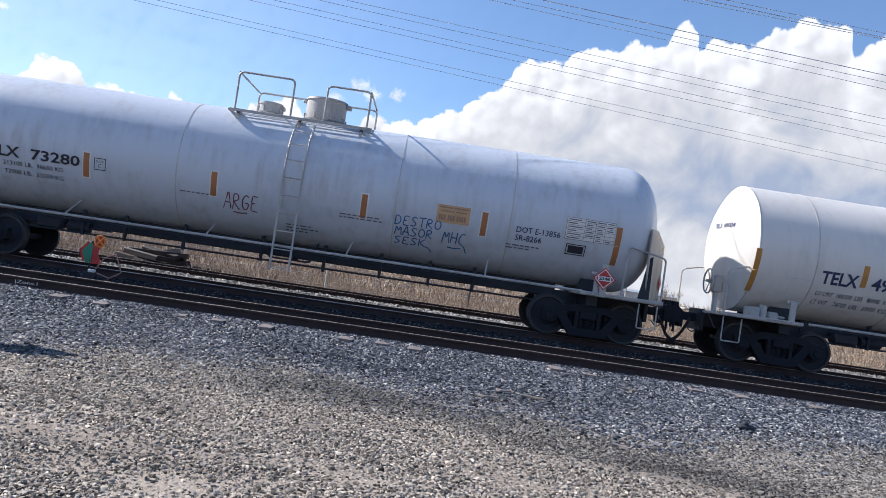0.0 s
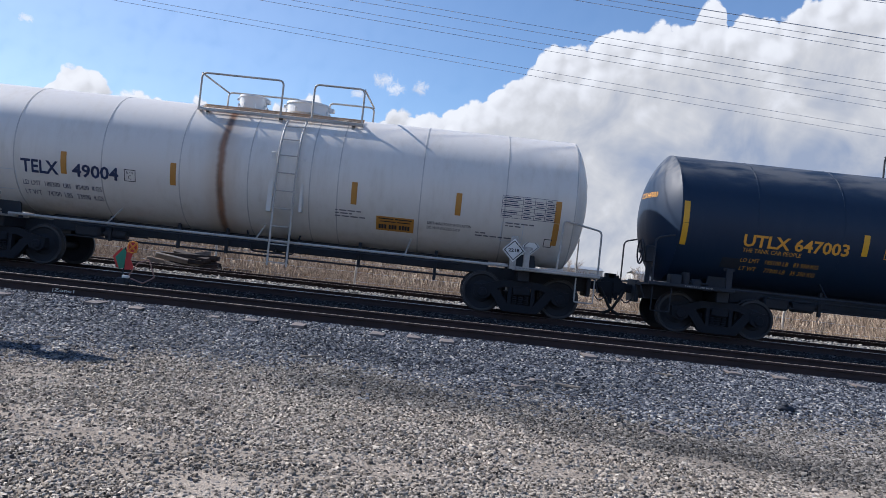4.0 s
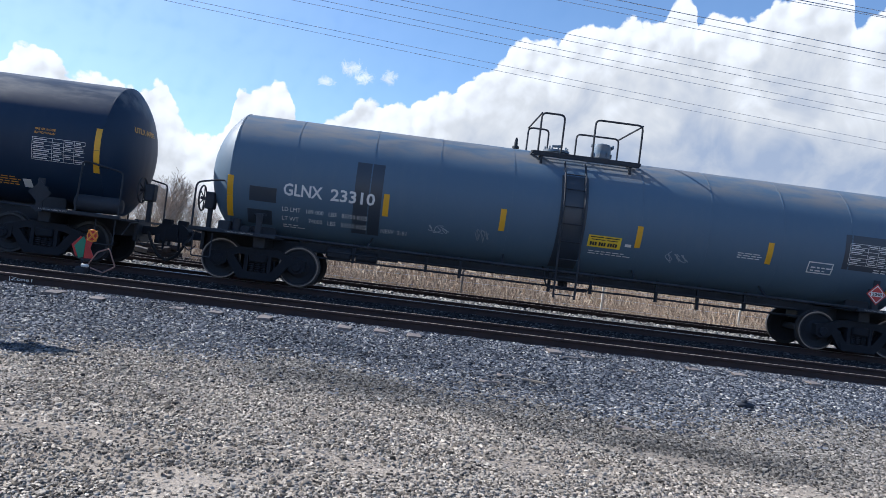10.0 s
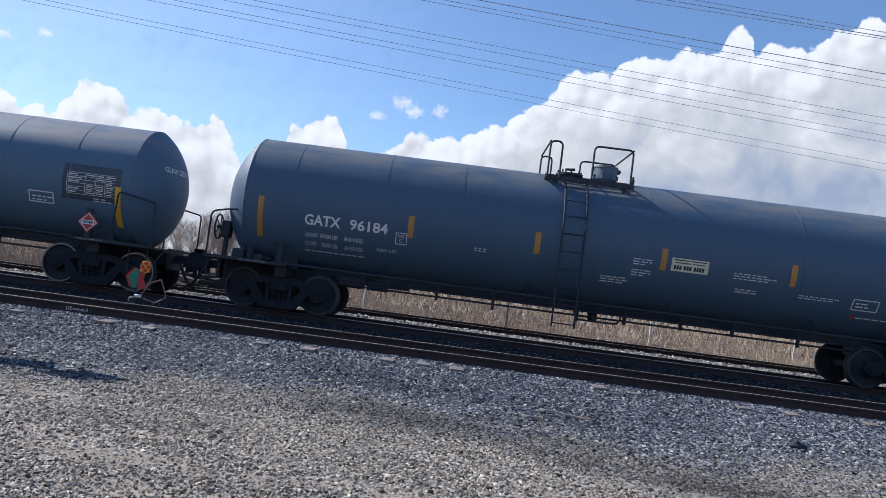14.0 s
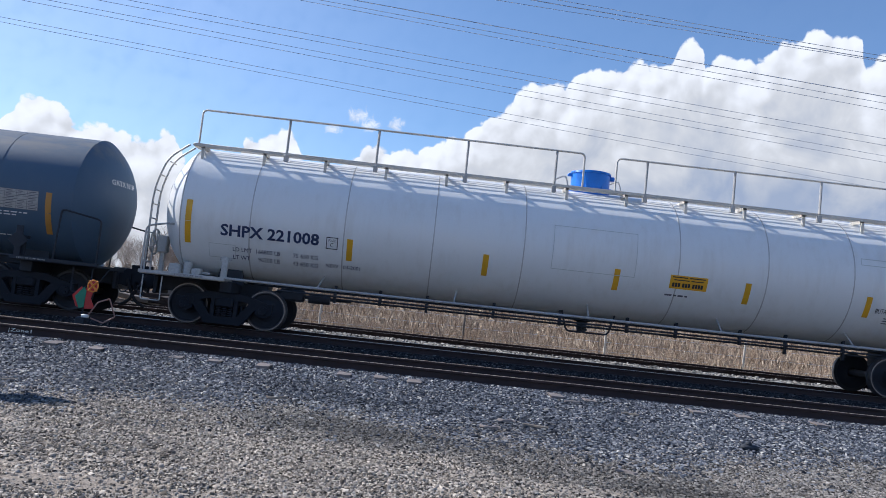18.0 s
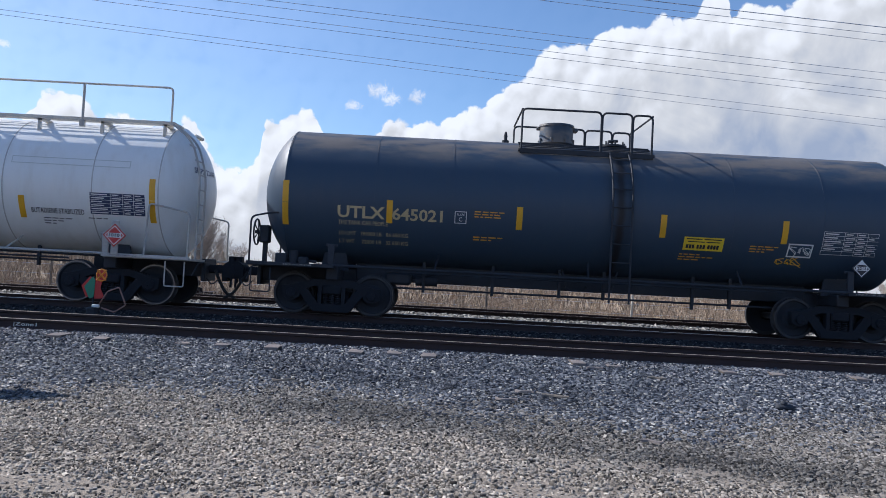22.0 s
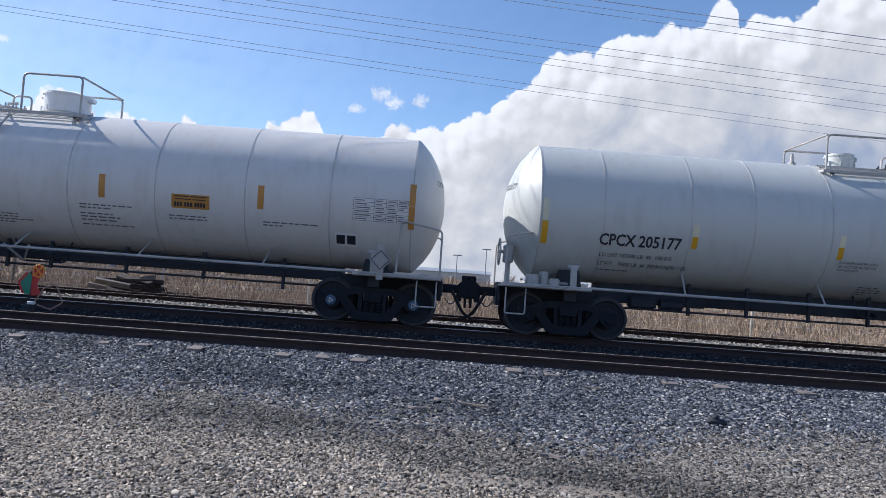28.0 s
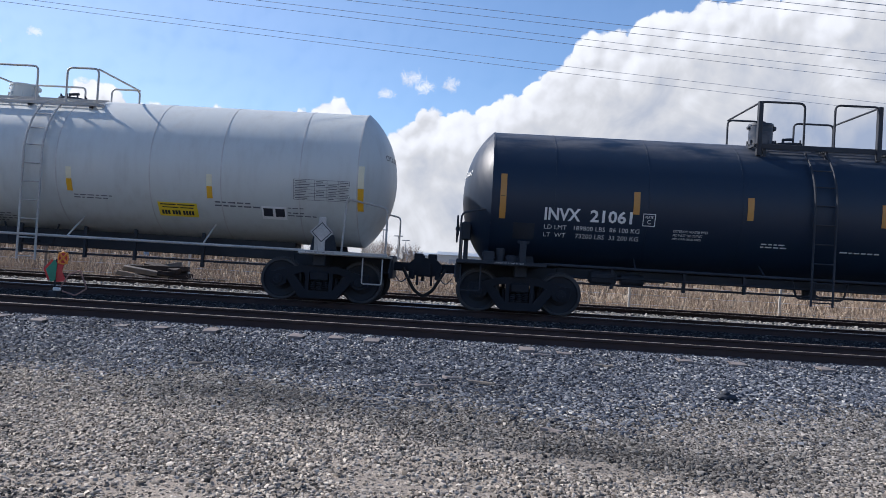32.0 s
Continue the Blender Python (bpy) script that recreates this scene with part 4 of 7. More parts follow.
    s = Shape().box(x, x + 0.26, -1.25, -0.92, 1.07, 1.32, 0.03).turned([(1.07, 0.10), (1.38, 0.10), (1.40, 0.05)], "z", (x + 0.38, -1.08, 0), 10).box(x + 0.5, x + 0.72, -1.22, -0.95, 1.07, 1.26, 0.04).tube([(x, -1.1, 1.2), (x + 0.9, -1.1, 1.16)], 0.03, 6)
    part("brake_valve", s, metal, car)
    # Walkway, railings and ladder
    dm = deck_metal or metal
    if walkway:
        u0, u1, zd = walkway
        zd += 0.14
        loops = [(a, b, zt + 0.085) for a, b, zt in loops]
        for side in (-1, 1):
            for k in range(6):
                y = side * (0.575 + 0.083 * k)
                z = max(zd, zc + math.sqrt(r * r - y * y) + 0.05)
                part("walkway_slat", Shape().box(u0 - c, u1 - c, y - 0.014, y + 0.014, z - 0.010, z + 0.010), grate or dm, car)
            part("walkway_frame", Shape().box(u0 - c, u1 - c, side * 1.02 - 0.02, side * 1.02 + 0.02, zd - (0.09 if dm is M_UNDER else 0.05), zd + 0.02, 0.006).box(u0 - c - 0.03, u0 - c + 0.01, min(side * 0.45, side * 1.03), max(side * 0.45, side * 1.03), zd - 0.05, zd + 0.015, 0.006).box(u1 - c - 0.01, u1 - c + 0.03, min(side * 0.45, side * 1.03), max(side * 0.45, side * 1.03), zd - 0.05, zd + 0.015, 0.006), dm, car)
            for u in np.linspace(u0 + 0.2, u1 - 0.2, max(2, int((u1 - u0) / 1.4) + 1)):
                zz = zc + math.sqrt(r * r - 0.98 ** 2)
                part("walkway_bracket", Shape().box(u - c - 0.03, u - c + 0.03, min(side * 0.5, side * 1.0), max(side * 0.5, side * 1.0), zd - 0.09, zd - 0.02).box(u - c - 0.03, u - c + 0.03, side * 0.97 - 0.03, side * 0.97 + 0.03, zz - 0.10, zd - 0.04), dm, car)
        for a, b, zt in loops:
            for side in (-1, 1) if far_side else (-1,):
                y = side * 1.02
                railing(car, 0.024, [(a - c, y, zd), (a - c, y, zt), (b - c, y, zt), (b - c, y, zd)], dm)
        if loops and far_side:
            for u, zt in ((loops[0][0], loops[0][2]), (loops[-1][1], loops[-1][2])):
                part("end_rail", Shape().tube([(u - c, -1.02, zt - 0.01), (u - c, 1.02, zt - 0.01)], 0.022, 7), dm, car)
    if ladder:
        a, b, zlow = ladder
        for u in (a, b):
            pts = [(u - c, -(r + 0.07), zlow), (u - c, -(r + 0.07), zc)]
            for i in range(1, 10):
                al = i / 9 * math.acos(1.0 / (r + 0.08))
                pts.append((u - c, -(r + 0.08) * math.cos(al), zc + (r + 0.08) * math.sin(al)))
            part("ladder_rail", Shape().tube(pts, 0.024, 7), metal, car)
        z = zlow + 0.08
        al = 0.0
        while True:
            if z < zc:
                y = -(r + 0.07)
            else:
                al = (z - zc) / (r + 0.08)
                if al > 0.80:
                    break
                y = -(r + 0.08) * math.cos(al)
            zz = z if z < zc else zc + (r + 0.08) * math.sin(al)
            part("rung", Shape().tube([(a - c, y, zz), (b - c, y, zz)], 0.014, 6), metal, car)
            z += 0.40
    return t


def bars(t, us, z0, z1, material, ends=(), ez=None, half_pale=False):
    for u in us:
        if half_pale:
            t.patch("reflector", u - 0.06, u + 0.06, (z0 + z1) / 2, z1, M_PALE)
            t.patch("reflector", u - 0.06, u + 0.06, z0, (z0 + z1) / 2, material)
        else:
            t.patch("reflector", u - 0.065, u + 0.065, z0, z1, material)
    for u in ends:
        m = (ez[0] + ez[1]) / 2
        t.patch("reflector", u - 0.065, u + 0.065, ez[0], m - 0.004, material)
        t.patch("reflector", u - 0.065, u + 0.065, m + 0.004, ez[1], M_PALE if half_pale else material)


def graffiti(t, u0, u1, z0, z1, material, seed, count):
    """Sprayed scrawl: a row of crossing loops and hooks that spell nothing."""
    rnd = random.Random(seed)
    w, h = (u1 - u0) / count, z1 - z0
    for i in range(count):
        s = Shape()
        pts = []
        turn, size = rnd.uniform(0, 6.3), rnd.uniform(0.7, 1.25)
        for k in range(7):
            u = u0 + w * (i + 0.5) + w * size * (0.62 * math.cos(turn + k * 2.15) + rnd.uniform(-0.3, 0.3))
            z = z0 + h * 0.5 + h * size * (0.46 * math.sin(turn * 0.7 + k * 1.75) + rnd.uniform(-0.15, 0.15))
            pts.append((u - t.c, t.y(z), z))
        p = [Vector((q.x, t.y(q.z, 0.001), q.z)) for q in rounded(pts, 0.05, 3)]
        s.tube(p, 0.009, 5)
        part("graffiti_stroke", s, material, t.car, "sprayed graffiti scrawl")


STROKES = {
    "A": (((0, 0), (0.45, 1), (0.6, 1), (0.95, 0)), ((0.15, 0.4), (0.85, 0.38))),
    "R": (((0.05, 0), (0.1, 1), (0.7, 0.95), (0.75, 0.6), (0.1, 0.5), (0.9, 0)),),
    "G": (((0.9, 0.85), (0.5, 1), (0.1, 0.7), (0.1, 0.25), (0.5, 0), (0.9, 0.2), (0.88, 0.48), (0.5, 0.46)),),
    "E": (((0.9, 0.95), (0.2, 1), (0.12, 0.5), (0.7, 0.55), (0.12, 0.5), (0.1, 0.04), (0.95, 0)),),
    "D": (((0.1, 0), (0.12, 1), (0.65, 0.9), (0.95, 0.5), (0.7, 0.1), (0.05, 0)),),
    "S": (((0.9, 0.88), (0.45, 1), (0.1, 0.75), (0.5, 0.5), (0.88, 0.28), (0.5, 0), (0.05, 0.1)),),
    "T": (((0, 0.98), (1, 1)), ((0.5, 1), (0.48, 0))),
    "O": (((0.5, 1), (0.08, 0.75), (0.08, 0.25), (0.5, 0), (0.92, 0.25), (0.92, 0.75), (0.5, 1)),),
    "M": (((0, 0), (0.15, 1), (0.5, 0.4), (0.82, 1), (1, 0)),),
    "H": (((0.1, 0), (0.12, 1)), ((0.9, 0), (0.88, 1)), ((0.1, 0.5), (0.9, 0.52))),
    "C": (((0.9, 0.9), (0.5, 1), (0.1, 0.6), (0.15, 0.15), (0.55, 0), (1.1, -0.25), (1.5, -0.75)),),
    "K": (((0.1, 0), (0.12, 1)), ((0.9, 1), (0.15, 0.5), (0.85, 0.05), (1.6, -0.1), (2.0, -0.6))),
    "_": (((0, 0.3), (0.6, 0.1), (1.2, 0.35)),),
}


def sprayed(t, word, u0, u1, z0, z1, material, lean=0.06):
    """A word in thin sprayed strokes on the shell."""
    w = (u1 - u0) / len(word)
    for i, letter in enumerate(word):
        for line in STROKES.get(letter, ()):
            pts = []
            for a, b in line:
                z = z0 + (z1 - z0) * b
                u = u0 + w * (i + 0.86 * a) + lean * (z - z0)
                pts.append((u - t.c, 0, z))
            pts = [Vector((q.x, t.y(q.z, 0.002), q.z)) for q in rounded(pts, 0.045, 3)]
            part("graffiti_stroke", Shape().tube(pts, 0.0125, 5), material, t.car, "sprayed graffiti letter stroke")


# Car by car, from the first to the last that passes.
def build_cars():
    # 1: weathered white
    t = tank_car("weathered_white_tank_car", "weathered dirty white tank car with blue and red graffiti", -3.55, 8.68, 7.2, 4.22, 1.53, ("ell", 0.95), M_DIRTY, M_GALV, (-6.0, -1.08, 1.52), walkway=(-5.2, -1.95, 3.93), loops=((-5.08, -3.80, 4.85), (-3.03, -2.03, 4.83)), ladder=(-3.62, -3.20, 0.55))
    for u in (-7.99, -5.15, -1.78, 0.94):
        t.patch("reflector_border", u - 0.095, u + 0.095, 1.97, 2.55, M_LETTER, 0.005)
    bars(t, (-7.99, -5.15, -1.78, 0.94), 2.0, 2.52, M_FADED, (-11.3, 3.98), (1.78, 2.63))
    t.text("TELX", -10.38, -9.47, 2.19, 2.42, M_INK, 0.022)
    t.text("73280", -9.22, -8.13, 2.19, 2.42, M_INK, 0.022)
    t.text("LD LMT  213100 LB.  96650 KG", -10.4, -8.5, 2.02, 2.11, M_INK)
    t.text("LT WT   72900 LB.  33050 KG", -10.4, -8.5, 1.84, 1.93, M_INK)
    t.plate_c(-7.82, 2.18, M_INK)
    t.text("DOT E-13856", 1.68, 2.68, 2.20, 2.33, M_BLUEINK, 0.01)
    t.text("SR-8266", 1.68, 2.28, 2.02, 2.15, M_BLUEINK, 0.01)
    t.lines(1.5, 1.90, (6, 4), M_INK)
    t.lines(-5.9, 2.00, (6,), M_INK)
    t.lines(-2.3, 2.02, (7, 8), M_INK)
    t.lines(-3.5, 1.62, (4, 5, 4), M_INK)
    t.phone(-0.14, 0.60, 2.17, 2.56, plain("faded_orange_sticker", (0.62, 0.38, 0.20), 0.6, 0.0, 10, 0.3, 0.05), plain("faded_brown_print", (0.34, 0.22, 0.15), 0.6))
    t.table(2.78, 3.88, 2.22, 2.70, M_PRINT, M_LETTER)
    t.outline("stencil_box", 2.85, 3.30, 1.88, 2.12, 0.02, M_INK)
    t.patch("stencil", 2.90, 3.25, 1.92, 2.08, M_INK)
    t.placard(3.78, 1.44, 0.26, M_RED, M_LETTER, "2348", y=-1.56, holder=M_GALV)
    red = plain("red_spray", (0.15, 0.012, 0.03), 0.6)
    sprayed(t, "ARGE", -4.92, -4.12, 1.78, 2.12, red)
    sprayed(t, "_", -4.70, -4.40, 1.70, 1.78, red)
    blue = plain("blue_spray", (0.016, 0.11, 0.27), 0.6)
    sprayed(t, "DESTRO", -1.06, 0.02, 1.98, 2.19, blue)
    sprayed(t, "MASOR", -1.03, -0.14, 1.76, 1.95, blue)
    sprayed(t, "SESK", -1.03, -0.28, 1.57, 1.73, blue)
    sprayed(t, "MHC", 0.06, 0.60, 1.74, 1.98, blue)
    sprayed(t, "_", 0.20, 0.50, 1.62, 1.70, blue)
    manway(t.car, -3.16 + 3.55, 0.97, 4.22, 4.76, M_GALV, "round white manway drum with bolted lid")
    manway(t.car, -4.5 + 3.55, 0.55, 4.24, 4.50, M_GALV, "small white valve housing")
    plate = paint("stained_plate_paint", (0.44, 0.41, 0.37), (0.17, 0.105, 0.07), 0.6, 1.0)
    s = Shape().prism([(0.16, 1.10), (0.0, 2.10), (0.04, 2.72), (0.55, 2.74), (1.30, 2.46), (1.34, 1.10)], 0.0, 0.03)
    s.v = [(8.30 + 0.55 * a - 0.866 * b, -1.42 + 0.95 * a + 0.50 * b, z) for a, b, z in s.v]
    part("end_plate", s, plate, t.car, "bent rust-stained white end plate")
    for along, z in ((0.36, 2.58), (0.98, 2.36)):
        k = Shape().prism([(along - 0.035, z - 0.03), (along + 0.035, z - 0.03), (along + 0.035, z + 0.03), (along - 0.035, z + 0.03)], -0.012, -0.004)
        k.v = [(8.30 + 0.55 * a - 0.866 * b + 0.03, -1.42 + 0.95 * a + 0.50 * b, w) for a, b, w in k.v]
        part("plate_sticker", k, M_YELLOW, t.car)
    k = Shape().prism([(1.14, 1.36), (1.27, 1.54), (1.14, 1.72), (1.01, 1.54)], -0.014, -0.004)
    k.v = [(8.30 + 0.55 * a - 0.866 * b + 0.03, -1.42 + 0.95 * a + 0.50 * b, w) for a, b, w in k.v]
    part("end_placard", k, plain("faded_red_placard", (0.42, 0.10, 0.08), 0.6), t.car, "faded red diamond hazard placard")
    # Dark wedge added to stand for the shade beside the end plate
    part("shade_wedge", Shape().prism([(8.20, 1.08), (8.36, 2.05), (8.44, 2.10), (8.46, 1.08)], -1.30, -1.26), M_UNDER, t.car)

    # 2: white with a rust run
    t = tank_car("rust_streaked_white_tank_car", "white tank car with a long brown rust streak", 14.2, 7.46, 6.05, 4.22, 1.53, ("cap", 0.42), M_RUSTY, M_GALV, (8.53, 10.53, 12.30, 13.85, 15.25, 15.88, 17.75, 19.65), walkway=(12.4, 16.2, 3.85), loops=((12.40, 14.30, 4.72), (15.03, 16.19, 4.71)), ladder=(14.51, 14.94, 0.55), grate=M_RUSTDECK, frame_half=7.66)
    bars(t, (9.67, 12.16, 16.26, 18.61), 2.11, 2.60, M_AMBER, (7.17, 20.84), (1.67, 2.64))
    for d in (-1, 1):
        t.head_text((("TELX 49004", 0.95, 0.13),), d, M_BLUEINK)
    t.text("TELX", 8.69, 9.55, 2.07, 2.36, M_BLUEINK, 0.026)
    t.text("49004", 9.86, 10.92, 2.07, 2.36, M_BLUEINK, 0.026)
    t.text("LD LMT  188300  LBS   85400  KGS", 8.69, 10.5, 1.80, 1.90, M_BLUEINK)
    t.text("LT WT    74700  LBS   33900  KGS", 8.69, 10.5, 1.60, 1.70, M_BLUEINK)
    t.plate_c(11.05, 2.09, M_INK)
    t.outline("access_panel", 8.04, 8.56, 1.66, 2.10, 0.012, M_DIRTY)
    t.phone(16.79, 17.65, 1.62, 1.92, M_AMBER, M_INK)
    t.lines(15.85, 1.95, (4, 3, 4), M_INK)
    t.text("URETHANE FOAM INSULATION", 17.95, 18.95, 1.86, 1.92, M_INK)
    t.text("DO NOT EXCEED 200 F", 17.95, 18.70, 1.76, 1.82, M_INK)
    t.lines(19.05, 1.78, (2, 5), M_INK)
    t.table(19.58, 20.80, 2.18, 2.66, M_BLUEINK)
    t.lines(19.7, 2.05, (4, 3), M_INK)
    t.outline("access_panel", 19.62, 20.12, 1.66, 2.08, 0.012, M_DIRTY)
    t.placard(19.94, 1.46, 0.26, M_LETTER, M_INK, "2218", y=-1.57, holder=M_GALV)
    t.placard(20.36, 1.60, 0.20, M_LETTER, M_INK)
    t.outline("stencil_box", 20.62, 20.80, 1.62, 1.80, 0.015, M_INK)
    manway(t.car, 13.36 - 14.2, 0.66, 4.20, 4.55, M_CREAM, "white valve housing drum")
    manway(t.car, 14.72 - 14.2, 1.02, 4.20, 4.50, M_CREAM, "wide white manway drum")
    s = Shape()
    for a, b, z0, z1 in ((14.32, 14.44, 1.75, 3.1), (15.05, 15.12, 1.80, 3.0)):
        s.box(a - 14.2, b - 14.2, t.y(2.3) - 0.03, t.y(2.3) + 0.4, z0, z1, 0.01)
    part("jacket_panel", s, M_WHITE, t.car)

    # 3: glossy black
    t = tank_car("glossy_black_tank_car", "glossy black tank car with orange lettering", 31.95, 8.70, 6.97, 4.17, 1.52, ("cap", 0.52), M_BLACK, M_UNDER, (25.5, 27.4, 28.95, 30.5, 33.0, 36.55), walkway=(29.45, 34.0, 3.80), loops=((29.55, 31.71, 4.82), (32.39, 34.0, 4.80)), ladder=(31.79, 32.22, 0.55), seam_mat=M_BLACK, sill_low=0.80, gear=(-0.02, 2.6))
    bars(t, (27.90, 30.14, 33.70, 36.21), 2.15, 2.62, M_YELLOW, (23.88, 40.03), (2.0, 2.97))
    for d in (-1, 1):
        t.head_text((("UTLX 647003", 0.95, 0.13),), d, M_GOLD)
    t.text("UTLX 647003", 25.21, 27.56, 2.10, 2.38, M_GOLD, 0.026)
    t.text("THE TANK CAR PEOPLE", 25.24, 26.54, 1.98, 2.07, M_GOLD)
    t.text("LD LMT   185100 LB   83 950 KG", 25.26, 27.0, 1.76, 1.85, M_GOLD)
    t.text("LT WT     77900 LB   35 350 KG", 25.30, 27.0, 1.58, 1.67, M_GOLD)
    t.plate_c(28.34, 2.13, M_GOLD)
    t.lines(29.4, 1.93, (4, 3, 4, 3), M_GOLD, 0.026, 0.05)
    t.phone(33.82, 34.65, 2.32, 2.62, M_LEMON, M_INK)
    t.patch("blank_panel", 36.43, 37.66, 1.98, 2.13, M_LETTER)
    t.lines(33.75, 1.72, (5,), M_GOLD, 0.028)
    t.text("PRE-AIR INSIDE", 38.66, 39.1, 2.78, 2.83, M_GOLD)
    t.text("BOTTOM UNION", 38.66, 39.1, 2.70, 2.75, M_GOLD)
    t.table(38.63, 39.77, 2.14, 2.62, M_LETTER)
    t.patch("white_square", 38.36, 38.54, 1.52, 1.69, M_LETTER)
    t.lines(37.75, 1.70, (3, 4, 3, 4), M_GOLD, 0.026, 0.05)
    t.placard(38.95, 1.42, 0.25, M_UNDER, M_UNDER, y=-1.55, holder=M_UNDER)
    t.patch("ladder_panel", 31.62, 32.40, 1.78, 2.98, plain("grey_jacket_paint", (0.035, 0.055, 0.075), 0.6), 0.005, "dull grey jacket panel behind the ladder")
    t.patch("dark_panel", 24.85, 25.28, 1.60, 1.82, M_UNDER)
    manway(t.car, 30.04 - 31.95, 0.64, 4.2, 4.60, M_BLACK, "black valve housing drum")
    manway(t.car, 31.32 - 31.95, 0.63, 4.2, 4.60, M_BLACK, "black valve housing drum")
    manway(t.car, 32.62 - 31.95, 1.12, 4.2, 4.64, M_BLACK, "wide black manway drum")
    relief_valve(t.car, 34.25 - 31.95, 4.17, M_GALV)
    part("air_reservoir", Shape().turned([(39.55 - 31.95, 0.02), (39.58 - 31.95, 0.16), (39.66 - 31.95, 0.19), (40.5 - 31.95, 0.19), (40.58 - 31.95, 0.16), (40.61 - 31.95, 0.02)], "x", (0, -1.15, 1.32), 18), M_UNDER, t.car)
    hand_brake(t.car, 8.95, -0.75, 1.78, M_UNDER)

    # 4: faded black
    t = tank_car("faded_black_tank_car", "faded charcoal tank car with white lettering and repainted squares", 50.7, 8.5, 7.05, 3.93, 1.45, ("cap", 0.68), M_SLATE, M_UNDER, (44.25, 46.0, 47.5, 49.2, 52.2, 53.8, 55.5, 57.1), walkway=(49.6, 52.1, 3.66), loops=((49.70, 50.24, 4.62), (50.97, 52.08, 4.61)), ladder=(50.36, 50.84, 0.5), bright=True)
    bars(t, (46.39, 49.04, 52.18, 55.23), 1.85, 2.34, M_YELLOW, (42.91, 58.26), (1.45, 2.34))
    t.patch("paint_patch", 45.66, 46.28, 1.40, 2.98, M_PATCH, 0.004, "square of fresh black paint")
    t.patch("paint_patch", 43.34, 43.94, 1.84, 2.16, M_PATCH, 0.004)
    t.patch("paint_patch", 43.30, 43.85, 1.35, 1.66, M_PATCH, 0.004)
    t.patch("paint_patch", 56.95, 58.30, 1.95, 2.75, M_PATCH, 0.004)
    t.patch("paint_patch", 50.30, 50.92, 1.2, 3.30, M_PATCH, 0.004, "strip of fresh black paint behind the ladder")
    for d in (-1, 1):
        t.head_text((("GLNX 23310", 0.95, 0.13),), d, M_LETTER)
    t.text("GLNX", 44.09, 44.96, 2.04, 2.31, M_LETTER, 0.022)
    t.text("23310", 45.14, 46.14, 2.04, 2.31, M_LETTER, 0.022)
    t.text("LD LMT   189 000   LBS   85750 KGS", 44.08, 46.0, 1.70, 1.79, M_LETTER)
    t.text("LT WT      74000   LBS   33550 KGS", 44.08, 46.0, 1.50, 1.59, M_LETTER)
    t.lines(44.1, 1.40, (3, 3), M_LETTER, 0.025, 0.045)
    t.text("NEW  2-81", 46.33, 46.92, 1.48, 1.57, M_LETTER)
    t.phone(51.04, 51.80, 1.76, 2.02, M_LEMON, M_INK)
    t.patch("white_square", 51.90, 52.04, 1.84, 1.90, M_LETTER)
    t.lines(51.1, 1.66, (6, 7), M_LETTER, 0.026, 0.05)
    t.lines(54.5, 2.02, (3, 4, 4), M_LETTER, 0.028, 0.05)
    t.table(57.06, 58.18, 2.08, 2.56, M_LETTER)
    t.lines(57.7, 2.0, (2, 3), M_LETTER, 0.028, 0.05)
    t.outline("stencil_box", 56.17, 56.76, 1.78, 2.04, 0.025, M_LETTER)
    t.lines(56.25, 1.90, (4, 3), M_LETTER, 0.04, 0.07)
    t.placard(57.74, 1.46, 0.24, M_RED, M_LETTER, "2048", y=-1.54, holder=M_UNDER)
    pale = plain("pale_spray", (0.28, 0.32, 0.36), 0.6)
    graffiti(t, 47.4, 47.85, 1.62, 1.80, pale, 11, 3)
    graffiti(t, 48.5, 48.80, 1.55, 1.85, pale, 12, 3)
    graffiti(t, 52.9, 53.4, 1.62, 1.85, pale, 13, 3)
    fittings(t.car, 50.3 - 50.7, 3.95, M_SLATE)
    manway(t.car, 51.42 - 50.7, 0.45, 3.95, 4.36, M_SLATE, "small domed valve housing", "domed")
    relief_valve(t.car, 49.3 - 50.7, 3.92, M_UNDER)

    # 5: matt black
    t = tank_car("matt_black_tank_car", "matt charcoal tank car with white stencilled lettering", 69.31, 8.9, 7.25, 4.08, 1.52, ("cap", 0.68), M_MATT, M_UNDER, (62.15, 64.25, 66.0, 70.3, 73.7, 75.8), walkway=(67.85, 69.85, 3.76), loops=((67.86, 68.14, 4.65), (68.88, 69.78, 4.64)), ladder=(68.30, 68.80, 0.5), sill_low=0.92)
    bars(t, (64.93, 67.79, 70.62, 73.50), 2.05, 2.53, M_AMBER, (61.50, 77.01), (1.66, 2.56))
    for d in (-1, 1):
        t.head_text((("GATX 96184", 0.95, 0.13),), d, M_LETTER)
    t.text("GATX", 62.52, 63.34, 2.05, 2.29, M_LETTER, 0.022)
    t.text("96184", 63.55, 64.42, 2.05, 2.29, M_LETTER, 0.022)
    t.text("LD LMT 187000 LBS      84 810 KGS", 62.56, 63.88, 1.79, 1.88, M_LETTER)
    t.text("LT WT    76000 LBS      34 450 KGS", 62.56, 63.88, 1.60, 1.69, M_LETTER)
    t.lines(62.55, 1.48, (9,), M_LETTER, 0.03)
    t.text("NEW 3-97", 64.22, 64.66, 1.66, 1.73, M_LETTER)
    t.plate_c(64.61, 1.87, M_LETTER)
    t.lines(66.4, 2.0, (3, 3), M_LETTER, 0.028, 0.05)
    t.phone(70.80, 71.62, 2.07, 2.36, M_PALE, M_INK)
    t.lines(69.95, 2.22, (3, 3, 2), M_LETTER, 0.03, 0.055)
